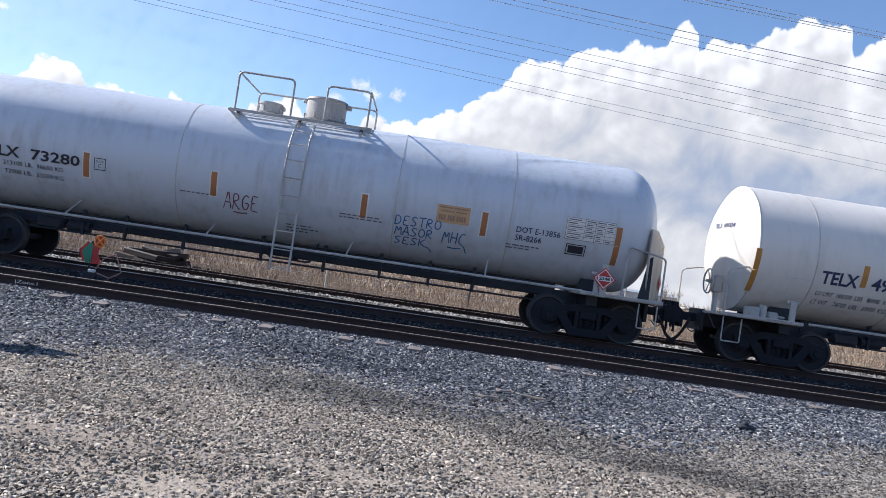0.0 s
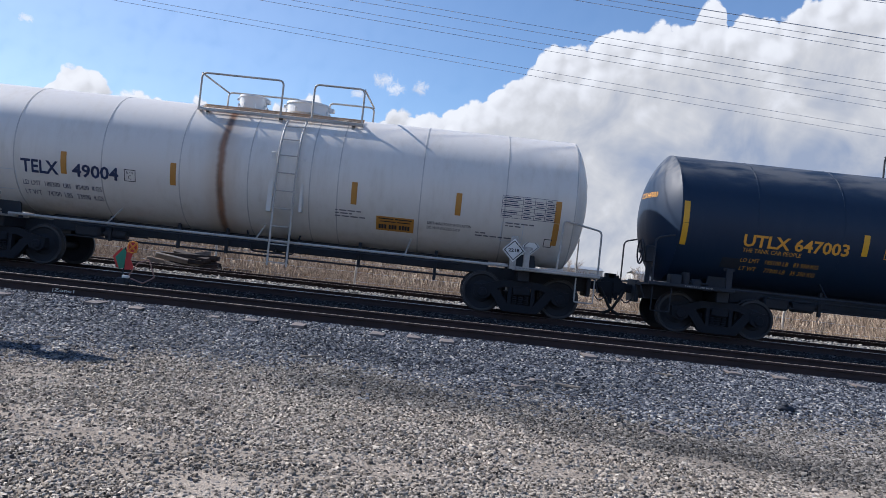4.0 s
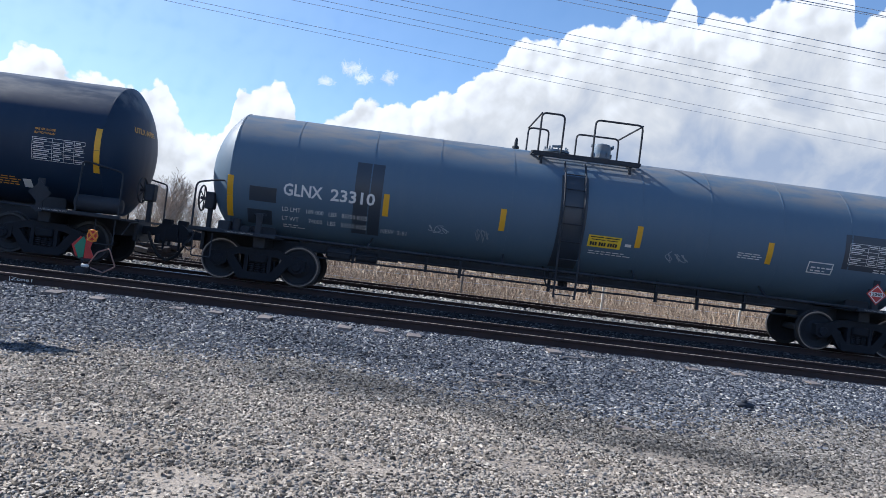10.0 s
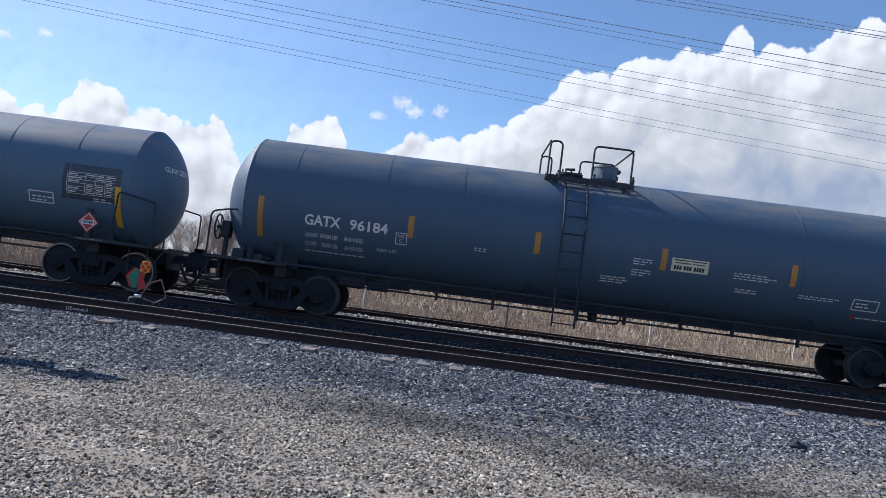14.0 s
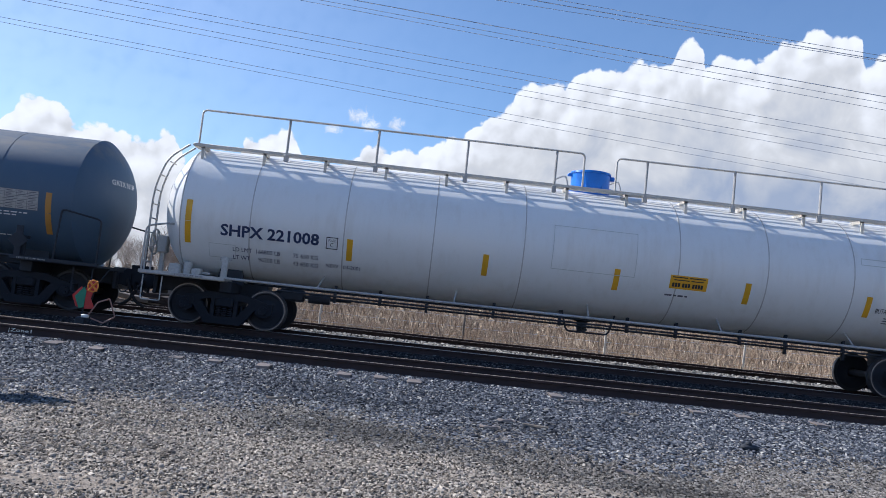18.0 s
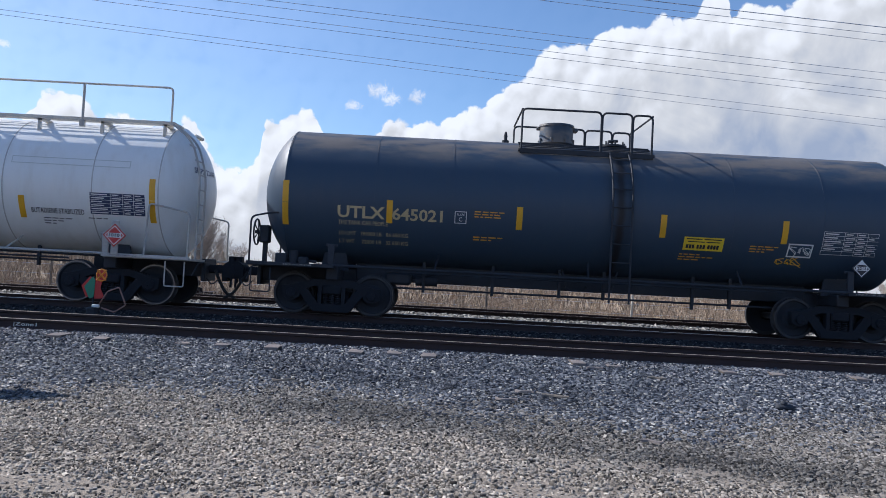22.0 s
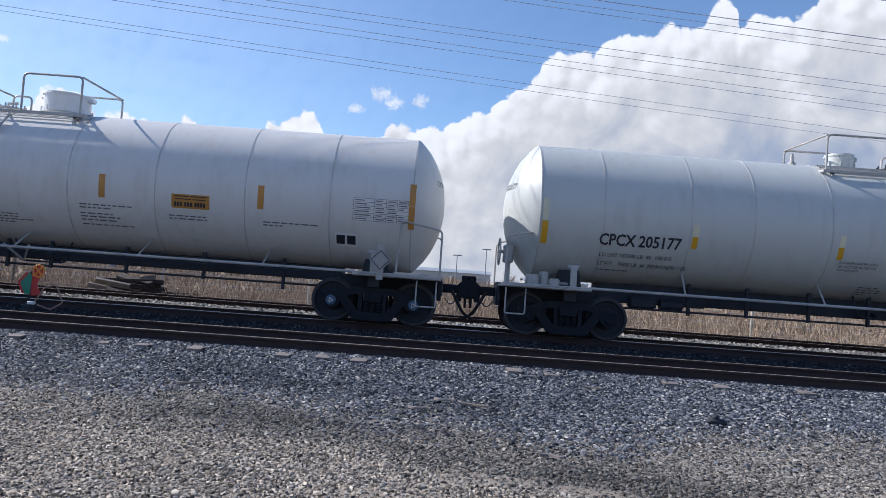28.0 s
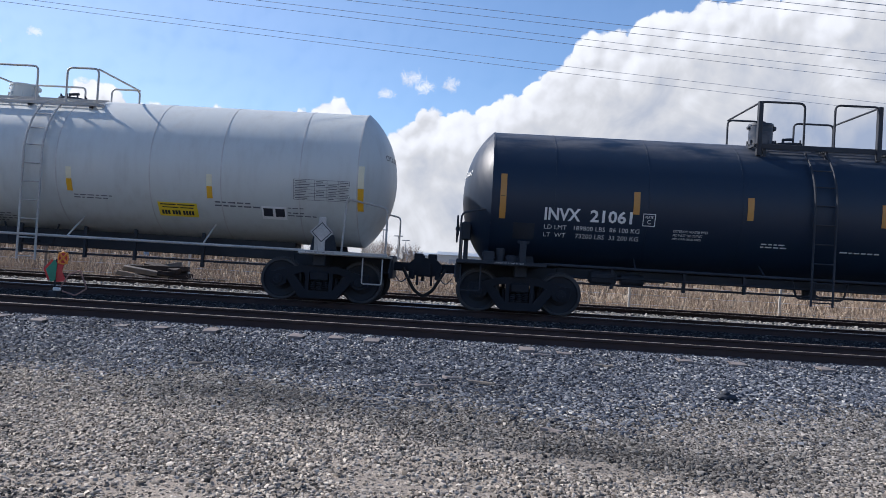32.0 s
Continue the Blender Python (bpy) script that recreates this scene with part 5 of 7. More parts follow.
    t.lines(69.95, 1.98, (3, 3, 2), M_LETTER, 0.03, 0.055)
    t.lines(69.3, 1.76, (4, 4, 3), M_LETTER, 0.03, 0.055)
    t.lines(72.2, 2.18, (6, 7, 6), M_LETTER, 0.03, 0.055)
    t.lines(72.3, 1.84, (4, 3), M_LETTER, 0.03, 0.055)
    t.lines(73.7, 1.88, (7, 6), M_LETTER, 0.028, 0.05)
    t.table(75.6, 76.78, 2.14, 2.56, M_PRINT, M_GALV)
    t.lines(75.95, 2.05, (5, 3), M_LETTER, 0.035, 0.06)
    t.outline("stencil_box", 74.90, 75.48, 1.72, 1.97, 0.022, M_LETTER)
    t.lines(74.98, 1.86, (2, 2), M_LETTER, 0.04, 0.07)
    t.lines(75.1, 1.55, (7,), M_LETTER, 0.035)
    t.patch("red_dot", 74.98, 75.07, 1.53, 1.60, M_RED)
    t.placard(76.5, 1.46, 0.22, M_UNDER, M_UNDER, y=-1.55, holder=M_UNDER)
    manway(t.car, 69.36 - 69.31, 0.58, 4.1, 4.45, M_MATT, "black valve housing drum")
    fittings(t.car, 68.5 - 69.31, 4.1, M_UNDER)
    relief_valve(t.car, 70.05 - 69.31, 4.0, M_UNDER)

    # 6: long white with a full-length walkway
    t = tank_car("long_white_tank_car", "long clean white tank car with full-length roof railing", 89.3, 10.05, 8.25, 4.15, 1.53, ("cap", 0.68), M_CREAM, M_GALV, (81.5, 83.6, 85.6, 87.65, 91.2, 93.25, 95.25, 97.2), walkway=(79.9, 98.7, 3.97), loops=((80.0, 88.93, 4.83), (89.70, 98.65, 4.81)), deck_metal=M_DECK, bright=True, far_side=False, sill_low=1.02)
    bars(t, (83.75, 86.82, 89.82, 92.84, 95.66), 1.80, 2.27, M_YELLOW, (80.13, 98.52), (1.82, 2.76))
    for d in (-1, 1):
        t.head_text((("SHPX 221008", 0.95, 0.13),), d, M_BLUEINK)
    t.text("SHPX 221008", 80.86, 83.06, 2.05, 2.31, M_BLUEINK, 0.026)
    t.text("LD LMT  166800 LB        75 650 KG", 81.14, 83.06, 1.74, 1.83, M_BLUEINK)
    t.text("LT WT     96200 LB        43 650 KG", 81.14, 83.06, 1.57, 1.66, M_BLUEINK)
    t.text("NEW   03-2001", 83.24, 84.02, 1.61, 1.69, M_BLUEINK)
    t.plate_c(83.22, 2.01, M_INK)
    t.phone(91.04, 91.90, 1.98, 2.28, M_YELLOW, M_INK)
    t.lines(90.98, 1.81, (4,), M_INK, 0.05)
    t.text("BUTADIENE STABILIZED", 95.86, 97.02, 1.92, 2.03, M_INK, 0.01)
    t.lines(96.1, 1.81, (4, 3, 2), M_INK, 0.03, 0.055)
    t.table(97.16, 98.36, 1.95, 2.41, M_LETTER, M_BLUEINK)
    t.lines(97.1, 1.85, (3,), M_INK, 0.03)
    t.placard(97.79, 1.50, 0.25, M_RED, M_LETTER, "1010", y=-1.57, holder=M_GALV)
    t.outline("jacket_panel", 88.30, 90.22, 2.12, 3.11, 0.014, M_GREY)
    t.outline("jacket_panel", 95.4, 98.0, 2.97, 3.13, 0.018, M_GREY)
    t.outline("jacket_panel", 80.6, 81.2, 1.57, 1.87, 0.012, M_GREY)
    t.patch("stencil_card", 80.75, 81.05, 1.35, 1.49, M_LETTER)
    manway(t.car, 89.33 - 89.3, 0.95, 4.15, 4.66, M_BLUE, "bright blue wrapped manway cover")
    for uu in (82.02, 84.09, 86.18, 88.27, 90.42, 92.52, 94.60, 96.65):
        part("rail_post", Shape().tube([(uu - 89.3, -1.02, 4.05), (uu - 89.3, -1.02, 4.89)], 0.030, 7), M_GALV, t.car)
        part("post_foot", Shape().box(uu - 89.35, uu - 89.25, -1.075, -0.965, 3.92, 4.08, 0.01), M_GALV, t.car)
    for uu in (88.6, 90.0):
        railing(t.car, 0.02, [(uu - 89.3, 1.0, 3.95), (uu - 89.3, 1.0, 4.6), (uu - 89.0, 1.0, 4.75), (uu - 88.8, 1.0, 4.0)], M_GALV)
    for d in (-1, 1):
        for k in (-0.2, 0.2):
            pts = [(d * 10.12, -0.95 + k, 1.06), (d * 10.12, -0.95 + k, 3.0), (d * 9.9, -0.95 + k, 3.7), (d * 9.45, -0.95 + k, 4.05)]
            part("ladder_rail", Shape().tube(rounded(pts, 0.5, 6), 0.024, 7), M_GALV, t.car)
        for i in range(8):
            z = 1.3 + i * 0.33
            x = d * (10.12 if z < 3.0 else 10.12 - (z - 3.0) * 0.45)
            part("rung", Shape().tube([(x, -1.15, z), (x, -0.75, z)], 0.016, 6), M_GALV, t.car)

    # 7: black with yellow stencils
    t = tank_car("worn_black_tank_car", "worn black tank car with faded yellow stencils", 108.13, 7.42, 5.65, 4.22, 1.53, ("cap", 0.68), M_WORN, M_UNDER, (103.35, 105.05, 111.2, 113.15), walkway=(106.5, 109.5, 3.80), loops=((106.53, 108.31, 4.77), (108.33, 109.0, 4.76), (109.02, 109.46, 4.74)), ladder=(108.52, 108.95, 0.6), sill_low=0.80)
    bars(t, (103.70, 106.53, 109.66, 112.31), 2.09, 2.58, M_YELLOW, (101.43, 114.76), (1.95, 2.90))
    tan = plain("faded_yellow_lettering", (0.52, 0.42, 0.24), 0.6)
    for d in (-1, 1):
        t.head_text((("UTLX 645021", 0.95, 0.13),), d, tan)
    t.text("UTLX", 102.57, 103.60, 2.16, 2.42, tan, 0.026)
    t.text("645021", 103.76, 104.86, 2.16, 2.42, tan, 0.022)
    t.text("THE TANK CAR PEOPLE", 102.59, 103.67, 2.02, 2.11, tan)
    t.text("LD LMT   191000 LB   86 650 KG", 102.6, 104.12, 1.80, 1.88, tan)
    t.text("LT WT     72000 LB   32 650 KG", 102.6, 104.12, 1.63, 1.71, tan)
    t.plate_c(105.12, 2.16, M_LETTER)
    t.lines(105.55, 2.42, (4, 4, 4), M_GOLD, 0.03, 0.055)
    t.lines(105.55, 1.88, (4, 3), M_GOLD, 0.035, 0.055)
    t.phone(110.15, 111.02, 1.86, 2.14, M_LEMON, M_INK)
    t.lines(110.1, 1.76, (4, 5, 3), M_GOLD, 0.03, 0.055)
    t.table(113.15, 114.34, 1.92, 2.40, M_LETTER)
    t.outline("stencil_box", 112.43, 112.97, 1.82, 2.11, 0.03, M_LETTER)
    graffiti(t, 112.48, 112.92, 1.86, 2.06, M_LETTER, 21, 3)
    t.lines(111.6, 2.0, (4, 4, 3), M_GOLD, 0.03, 0.055)
    graffiti(t, 112.2, 112.8, 1.62, 1.80, M_YELLOW, 22, 3)
    t.placard(113.98, 1.64, 0.21, M_INK, M_LETTER, "2215", y=-1.50)
    x, z = 113.98 - 108.13, 1.64
    part("placard_crown", Shape().prism([(x - 0.10, z + 0.08), (x + 0.10, z + 0.08), (x, z + 0.19)], -1.512, -1.509), M_LETTER, t.car, "white upper corner of the placard")
    t.patch("stencil_card", 113.82, 114.10, 1.34, 1.41, M_PRINT)
    manway(t.car, 107.45 - 108.13, 0.8, 4.22, 4.70, M_WORN, "black manway drum")
    fittings(t.car, 108.8 - 108.13, 4.22, M_UNDER)
    relief_valve(t.car, 106.25 - 108.13, 4.2, M_UNDER)

    # 8: white
    t = tank_car("white_tank_car", "white tank car with black lettering and orange reflectors", 126.15, 8.97, 7.56, 4.22, 1.53, ("cap", 0.66), M_WHITE, M_GALV, (119.6, 121.5, 123.5, 125.4, 127.15, 129.0, 130.9, 132.7), walkway=(124.5, 127.1, 3.93), loops=((124.35, 124.80, 4.72), (125.74, 127.03, 4.82)), ladder=(124.95, 125.48, 0.55), blue=True)
    bars(t, (121.33, 124.44, 127.88, 131.24), 2.27, 2.76, M_AMBER, (117.92, 134.44), (2.07, 3.02))
    for d in (-1, 1):
        t.head_text((("CPCX 214009", 0.95, 0.13),), d, M_INK)
    t.text("CPCX", 118.88, 119.78, 2.22, 2.47, M_BLUEINK, 0.022)
    t.text("214009", 119.98, 121.16, 2.22, 2.47, M_BLUEINK, 0.022)
    t.text("LD  LMT 202100  LB   91650  KG", 118.95, 120.76, 1.99, 2.08, M_BLUEINK)
    t.text("LT  WT    83900  LB   38050  KG", 118.95, 120.76, 1.80, 1.89, M_BLUEINK)
    t.plate_c(121.56, 2.19, M_INK)
    t.phone(129.36, 130.16, 2.17, 2.46, M_AMBER, M_INK)
    t.lines(127.4, 2.10, (8, 5), M_INK, 0.035, 0.065)
    t.lines(127.4, 1.92, (5, 5, 5), M_INK, 0.035, 0.065)
    t.lines(127.4, 1.70, (8,), M_INK, 0.03)
    t.lines(125.6, 1.80, (4, 4, 5, 3), M_INK, 0.03, 0.055)
    t.lines(129.3, 2.0, (6, 6), M_INK, 0.035, 0.06)
    t.lines(131.3, 2.0, (7, 4), M_INK, 0.035, 0.06)
    t.table(133.2, 134.36, 2.19, 2.65, M_PRINT, M_LETTER)
    t.patch("stencil_panel", 132.82, 133.31, 1.64, 1.90, M_LETTER)
    t.patch("stencil", 132.86, 133.04, 1.68, 1.86, M_INK, 0.014)
    t.patch("stencil", 133.09, 133.27, 1.68, 1.86, M_INK, 0.014)
    t.placard(133.86, 1.38, 0.24, M_GALV, M_INK, y=-1.57, holder=M_GALV)
    manway(t.car, 126.22 - 126.15, 1.0, 4.22, 4.68, M_CREAM, "round white manway drum with hinged lid")
    fittings(t.car, 124.95 - 126.15, 4.22, M_GALV)
    part("valve_bracket", Shape().tube([(125.75 - 126.15, -1.2, 1.15), (126.0 - 126.15, -0.8, 0.82), (126.3 - 126.15, -1.2, 1.15)], 0.03, 6), M_GALV, t.car)

    # 9: light grey
    t = tank_car("light_grey_tank_car", "light grey tank car with black lettering and pale reflectors", 144.82, 8.34, 6.88, 4.30, 1.53, ("cap", 0.66), M_GREY, M_GALV, (138.5, 140.35, 141.7, 143.35, 145.95, 148.0, 149.55, 151.25), walkway=(143.35, 146.55, 3.93), loops=((143.38, 145.12, 4.77), (145.79, 146.50, 4.77)), ladder=(145.28, 145.68, 0.55))
    bars(t, (140.46, 143.57, 146.23, 149.30), 2.10, 2.60, M_YELLOW, (137.26, 152.56), (2.0, 2.94), True)
    for d in (-1, 1):
        t.head_text((("CPCX 205177", 0.95, 0.13),), d, M_INK)
    t.text("CPCX", 138.44, 139.22, 2.05, 2.30, M_INK, 0.022)
    t.text("205177", 139.28, 140.19, 2.05, 2.30, M_INK, 0.022)
    t.text("LD LMT 187600 LB  85  100 KG", 138.5, 140.05, 1.82, 1.90, M_INK)
    t.text("LT WT    75400 LB  34  200 KG NEW 7-05", 138.5, 140.4, 1.64, 1.72, M_INK)
    t.lines(138.5, 1.54, (6,), M_INK, 0.026)
    t.text("EXTERIOR HEATER COILS", 143.6, 144.42, 2.02, 2.07, M_INK)
    t.text("NO INLET OR OUTLET PIPE", 143.6, 144.42, 1.94, 1.99, M_INK)
    t.text("CAPS REQUIRED", 143.6, 144.05, 1.86, 1.91, M_INK)
    t.lines(144.25, 1.55, (3, 4, 4, 3), M_INK, 0.026, 0.05)
    t.lines(146.3, 2.02, (6, 5), M_INK, 0.03, 0.055)
    t.phone(148.13, 148.99, 1.69, 1.97, M_LEMON, M_INK)
    t.lines(149.4, 2.02, (5, 6), M_INK, 0.04, 0.07)
    t.table(151.12, 152.32, 2.18, 2.60, M_PRINT)
    t.patch("stencil_panel", 150.41, 150.95, 1.74, 2.0, M_LETTER)
    t.patch("stencil", 150.45, 150.65, 1.80, 1.96, M_INK, 0.014)
    t.patch("stencil", 150.71, 150.91, 1.80, 1.96, M_INK, 0.014)
    t.lines(150.98, 1.98, (3,), M_INK, 0.026)
    t.lines(150.98, 1.88, (3, 4), M_INK, 0.03, 0.055)
    t.placard(151.80, 1.50, 0.25, M_GALV, M_INK, y=-1.56, holder=M_GALV)
    manway(t.car, 144.2 - 144.82, 0.6, 4.28, 4.62, M_GREY, "grey valve housing drum")
    fittings(t.car, 145.4 - 144.82, 4.28, M_UNDER)
    relief_valve(t.car, 143.1 - 144.82, 4.28, M_GALV)

    # 10: black
    t = tank_car("black_tank_car", "shiny black tank car with bold white lettering", 162.4, 7.76, 6.42, 4.06, 1.52, ("cap", 0.62), M_NAVY, M_UNDER, (156.6, 158.55, 160.5, 164.3, 166.2, 168.2), walkway=(160.85, 163.9, 3.80), loops=((160.92, 161.86, 4.78), (162.5, 163.44, 4.78)), ladder=(161.92, 162.36, 0.55), seam_mat=M_NAVY)
    bars(t, (158.29, 160.64, 163.38, 166.1), 2.25, 2.72, M_AMBER, (155.50, 169.3), (2.02, 2.96))
    for d in (-1, 1):
        t.head_text((("INVX 21061", 0.95, 0.13),), d, M_LETTER)
    t.text("INVX", 156.39, 157.14, 2.04, 2.30, M_LETTER, 0.026)
    t.text("21061", 157.34, 158.22, 2.04, 2.30, M_LETTER, 0.026)
    t.text("LD LMT   189800 LBS  86 100 KG", 156.4, 158.4, 1.86, 1.95, M_LETTER)
    t.text("LT  WT     73200 LBS  33 200 KG", 156.4, 158.4, 1.70, 1.79, M_LETTER)
    t.plate_c(158.44, 2.02, M_LETTER)
    t.text("EXTERIOR HEATER PIPES", 159.1, 159.82, 1.93, 1.98, M_LETTER)
    t.text("NO INLET OR OUTLET", 159.1, 159.72, 1.85, 1.90, M_LETTER)
    t.text("PIPE CAPS REQUIRED", 159.1, 159.70, 1.77, 1.82, M_LETTER)
    t.lines(160.95, 1.78, (4, 4), M_LETTER, 0.035, 0.06)
    t.lines(162.6, 1.70, (6,), M_LETTER, 0.035)
    t.patch("dark_panel", 155.75, 156.2, 1.62, 1.95, M_UNDER)
    manway(t.car, 161.33 - 162.4, 0.52, 4.06, 4.58, M_NAVY, "black valve housing drum")
    fittings(t.car, 161.95 - 162.4, 4.08, M_UNDER)
    for u in (160.92, 163.44):
        part("rail_post", Shape().box(u - 162.45, u - 162.35, -1.07, -0.97, 3.7, 4.87, 0.01), M_UNDER, t.car)


build_cars()


# ---- ground ----
def ground_height(y):
    pts = ((-4000, -0.40), (7.4, -0.40), (9.4, -0.37), (10.6, -0.29), (11.15, -0.225), (11.35, -0.19), (11.70, -0.162), (13.35, -0.162), (13.9, -0.19), (14.6, -0.29), (15.7, -0.29), (16.3, -0.20), (16.9, -0.165), (18.5, -0.165), (19.2, -0.17), (20.4, -0.19), (21.7, -0.155), (22.1, -0.155), (23.7, -0.165), (24.2, -0.19), (25.2, -0.44), (26.5, -0.48), (4800, -0.55))
    return np.interp(y, [p[0] for p in pts], [p[1] for p in pts])


def rise(x, y):
    """Gentle heaps and hollows, away from the tracks."""
    free = np.clip((11.0 - y) / 1.2, 0, 1) * np.clip((20 - np.abs(x)) / 3, 0, 1) * np.clip((y + 10) / 4, 0, 1)
    return free * (0.020 * np.sin(x * 0.9 + y * 0.6) * np.sin(x * 0.37 - y * 1.1) + 0.010 * np.sin(x * 2.3 + 1.0) * np.sin(y * 2.9 + x))


def build_ground():
    far = [25, 40, 70, 130, 300, 800, 2000, 4500]
    xs = np.array([-v for v in far[::-1]] + list(np.arange(-20, 20.1, 0.5)) + far)
    ys = np.array([-v for v in far[::-1]] + list(np.arange(-20, 3.9, 1.0)) + list(np.arange(4, 26.1, 0.2)) + [27.5, 29, 33, 38, 45, 55, 70, 100, 150, 250, 450, 900, 2000, 4500])
    gx, gy = np.meshgrid(xs, ys)
    gz = ground_height(gy)
    rng = np.random.default_rng(4)
    near = (np.abs(gx) < 21) & (gy > -20) & (gy < 24)
    gz = gz + rise(gx, gy) + np.where(near, rng.normal(0, 0.004, gx.shape), 0)
    tied = ((gy > 11.2) & (gy < 13.9)) | ((gy > 16.3) & (gy < 19.1)) | ((gy > 21.9) & (gy < 24.1))
    gz = np.where(tied, ground_height(gy) - 0.012, gz)
    nx, ny = len(xs), len(ys)
    faces = [(j * nx + i, j * nx + i + 1, (j + 1) * nx + i + 1, (j + 1) * nx + i) for j in range(ny - 1) for i in range(nx - 1)]
    me = bpy.data.meshes.new("ground")
    me.from_pydata(np.column_stack([gx.ravel(), gy.ravel(), gz.ravel()]).tolist(), [], faces)
    me.materials.append(M_GROUND)
    me.polygons.foreach_set("use_smooth", [True] * len(me.polygons))
    tagged(new("ground", me), "packed tan gravel, grey ballast shoulders and dry field soil", "ground", kind="structure")


build_ground()


def stones(name, label, x0, x1, y0, y1, per_m2, lo, hi, material, seed, thin=None):
    """Loose crushed stone strewn over a stretch of the ground, one mesh."""
    rng = np.random.default_rng(seed)
    n = int((x1 - x0) * (y1 - y0) * per_m2)
    px, py = rng.uniform(x0, x1, n), rng.uniform(y0, y1, n)
    if thin is not None:
        keep = rng.random(n) < thin(px, py)
        px, py = px[keep], py[keep]
        n = len(px)
    size = lo + (hi - lo) * rng.random(n) ** 1.8
    cube = np.array([(x, y, z) for z in (-1, 1) for y in (-1, 1) for x in (-1, 1)], float)
    v = cube[None] * (0.5 + rng.uniform(-0.22, 0.14, (n, 8, 3)))
    v *= (size[:, None] * rng.uniform(0.6, 1.15, (n, 3)) * np.array((1.15, 1.0, 0.85)))[:, None, :]
    a, b = rng.uniform(-0.8, 0.8, n), rng.normal(0, 0.28, n)
    ca, sa, cb, sb = np.cos(a)[:, None], np.sin(a)[:, None], np.cos(b)[:, None], np.sin(b)[:, None]
    y1_, z1_ = v[:, :, 1] * cb - v[:, :, 2] * sb, v[:, :, 1] * sb + v[:, :, 2] * cb
    x2, y2 = v[:, :, 0] * ca - y1_ * sa, v[:, :, 0] * sa + y1_ * ca
    base = ground_height(py) + rise(px, py) + size * rng.uniform(0.0, 0.45, n)
    co = np.stack([x2 + px[:, None], y2 + py[:, None], z1_ + base[:, None]], -1).reshape(-1, 3)
    # Top, front and one flank; the rest lies against its neighbours.
    quad = np.array(((4, 5, 7, 6), (0, 1, 5, 4), (0, 4, 6, 2)))
    faces = len(quad)
    idx = (quad[None] + (np.arange(n) * 8)[:, None, None]).reshape(-1)
    me = bpy.data.meshes.new(name)
    me.vertices.add(n * 8)
    me.vertices.foreach_set("co", co.ravel())
    me.loops.add(n * faces * 4)
    me.loops.foreach_set("vertex_index", idx)
    me.polygons.add(n * faces)
    me.polygons.foreach_set("loop_start", np.arange(n * faces) * 4)
    me.update(calc_edges=True)
    me.materials.append(material)
    return tagged(new(name, me), label, "gravel", kind="stuff")


def patchy(px, py):
    """Gravel thins out over a few long sandy patches."""
    w = np.sin(px * 0.8 + 1.3 * np.sin(py * 1.4)) + np.sin(py * 2.6 - px * 0.7 + 0.8) + 0.6 * np.sin(px * 2.1 + py * 3.3)
    bare = 0.7 * np.clip(w - 0.9, 0, 1)
    for x, y, rx, ry in ((-2.3, 4.8, 1.6, 0.30), (-0.9, 4.75, 0.8, 0.22), (-0.3, 5.0, 0.5, 0.15), (-3.4, 5.1, 0.9, 0.3), (-1.8, 4.2, 1.4, 0.32), (1.6, 6.1, 0.9, 0.2)):
        q = np.hypot((px - x) / rx, (py - y - 0.08 * np.sin(px * 5)) / ry)
        bare = np.maximum(bare, 0.85 * np.clip(1.4 - q, 0, 1))
    return np.clip(1.1 - bare, 0.12, 1) * np.clip((9.8 - py) / 1.8, 0, 1)


# Keeps stones to the wedge of ground in the camera's view
def view_wedge(px, py):
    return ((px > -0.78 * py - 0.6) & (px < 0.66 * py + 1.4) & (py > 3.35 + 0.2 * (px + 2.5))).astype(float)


stones("ballast", "loose blue-grey crushed stone beside the rails", -11, 11, 7.0, 11.74, 2500, 0.013, 0.036, M_BALLAST, 1, lambda x, y: view_wedge(x, y) * np.clip((y - 7.6 + 0.7 * np.sin(x * 0.9) + 0.3 * np.sin(x * 2.7 + y)) / 1.8, 0.04, 1))
stones("gravel", "small tan and grey gravel on packed dirt", -7.6, 7.4, 3.5, 9.8, 4300, 0.009, 0.023, M_GRAVEL, 2, lambda x, y: view_wedge(x, y) * patchy(x, y))
stones("scattered_gravel", "scattered gravel on packed dirt ", -16, 16, -6, 11.5, 70, 0.014, 0.036, M_GRAVEL, 9)
stones("scattered_ballast", "loose ballast along the near rail", -24, 24, 9.6, 11.7, 320, 0.016, 0.042, M_BALLAST, 10, lambda x, y: (np.abs(x) > 8).astype(float))
stones("track_ballast", "grey crushed stone between the two tracks", -15, 15, 13.4, 16.9, 380, 0.022, 0.050, M_DULLSTONE, 5)
stones("track_ballast", "dark crushed stone under the passing train", -20, 20, 17.05, 18.9, 110, 0.03, 0.06, M_OILY, 6, lambda x, y: np.where(np.abs(np.abs(y - Y_TRAIN) - 0.7525) < 0.11, 0.0, 1.0))
stones("shoulder_ballast", "pale crushed stone beyond the passing train", -24, 22, 19.0, 22.06, 170, 0.03, 0.075, M_PALESTONE, 7)


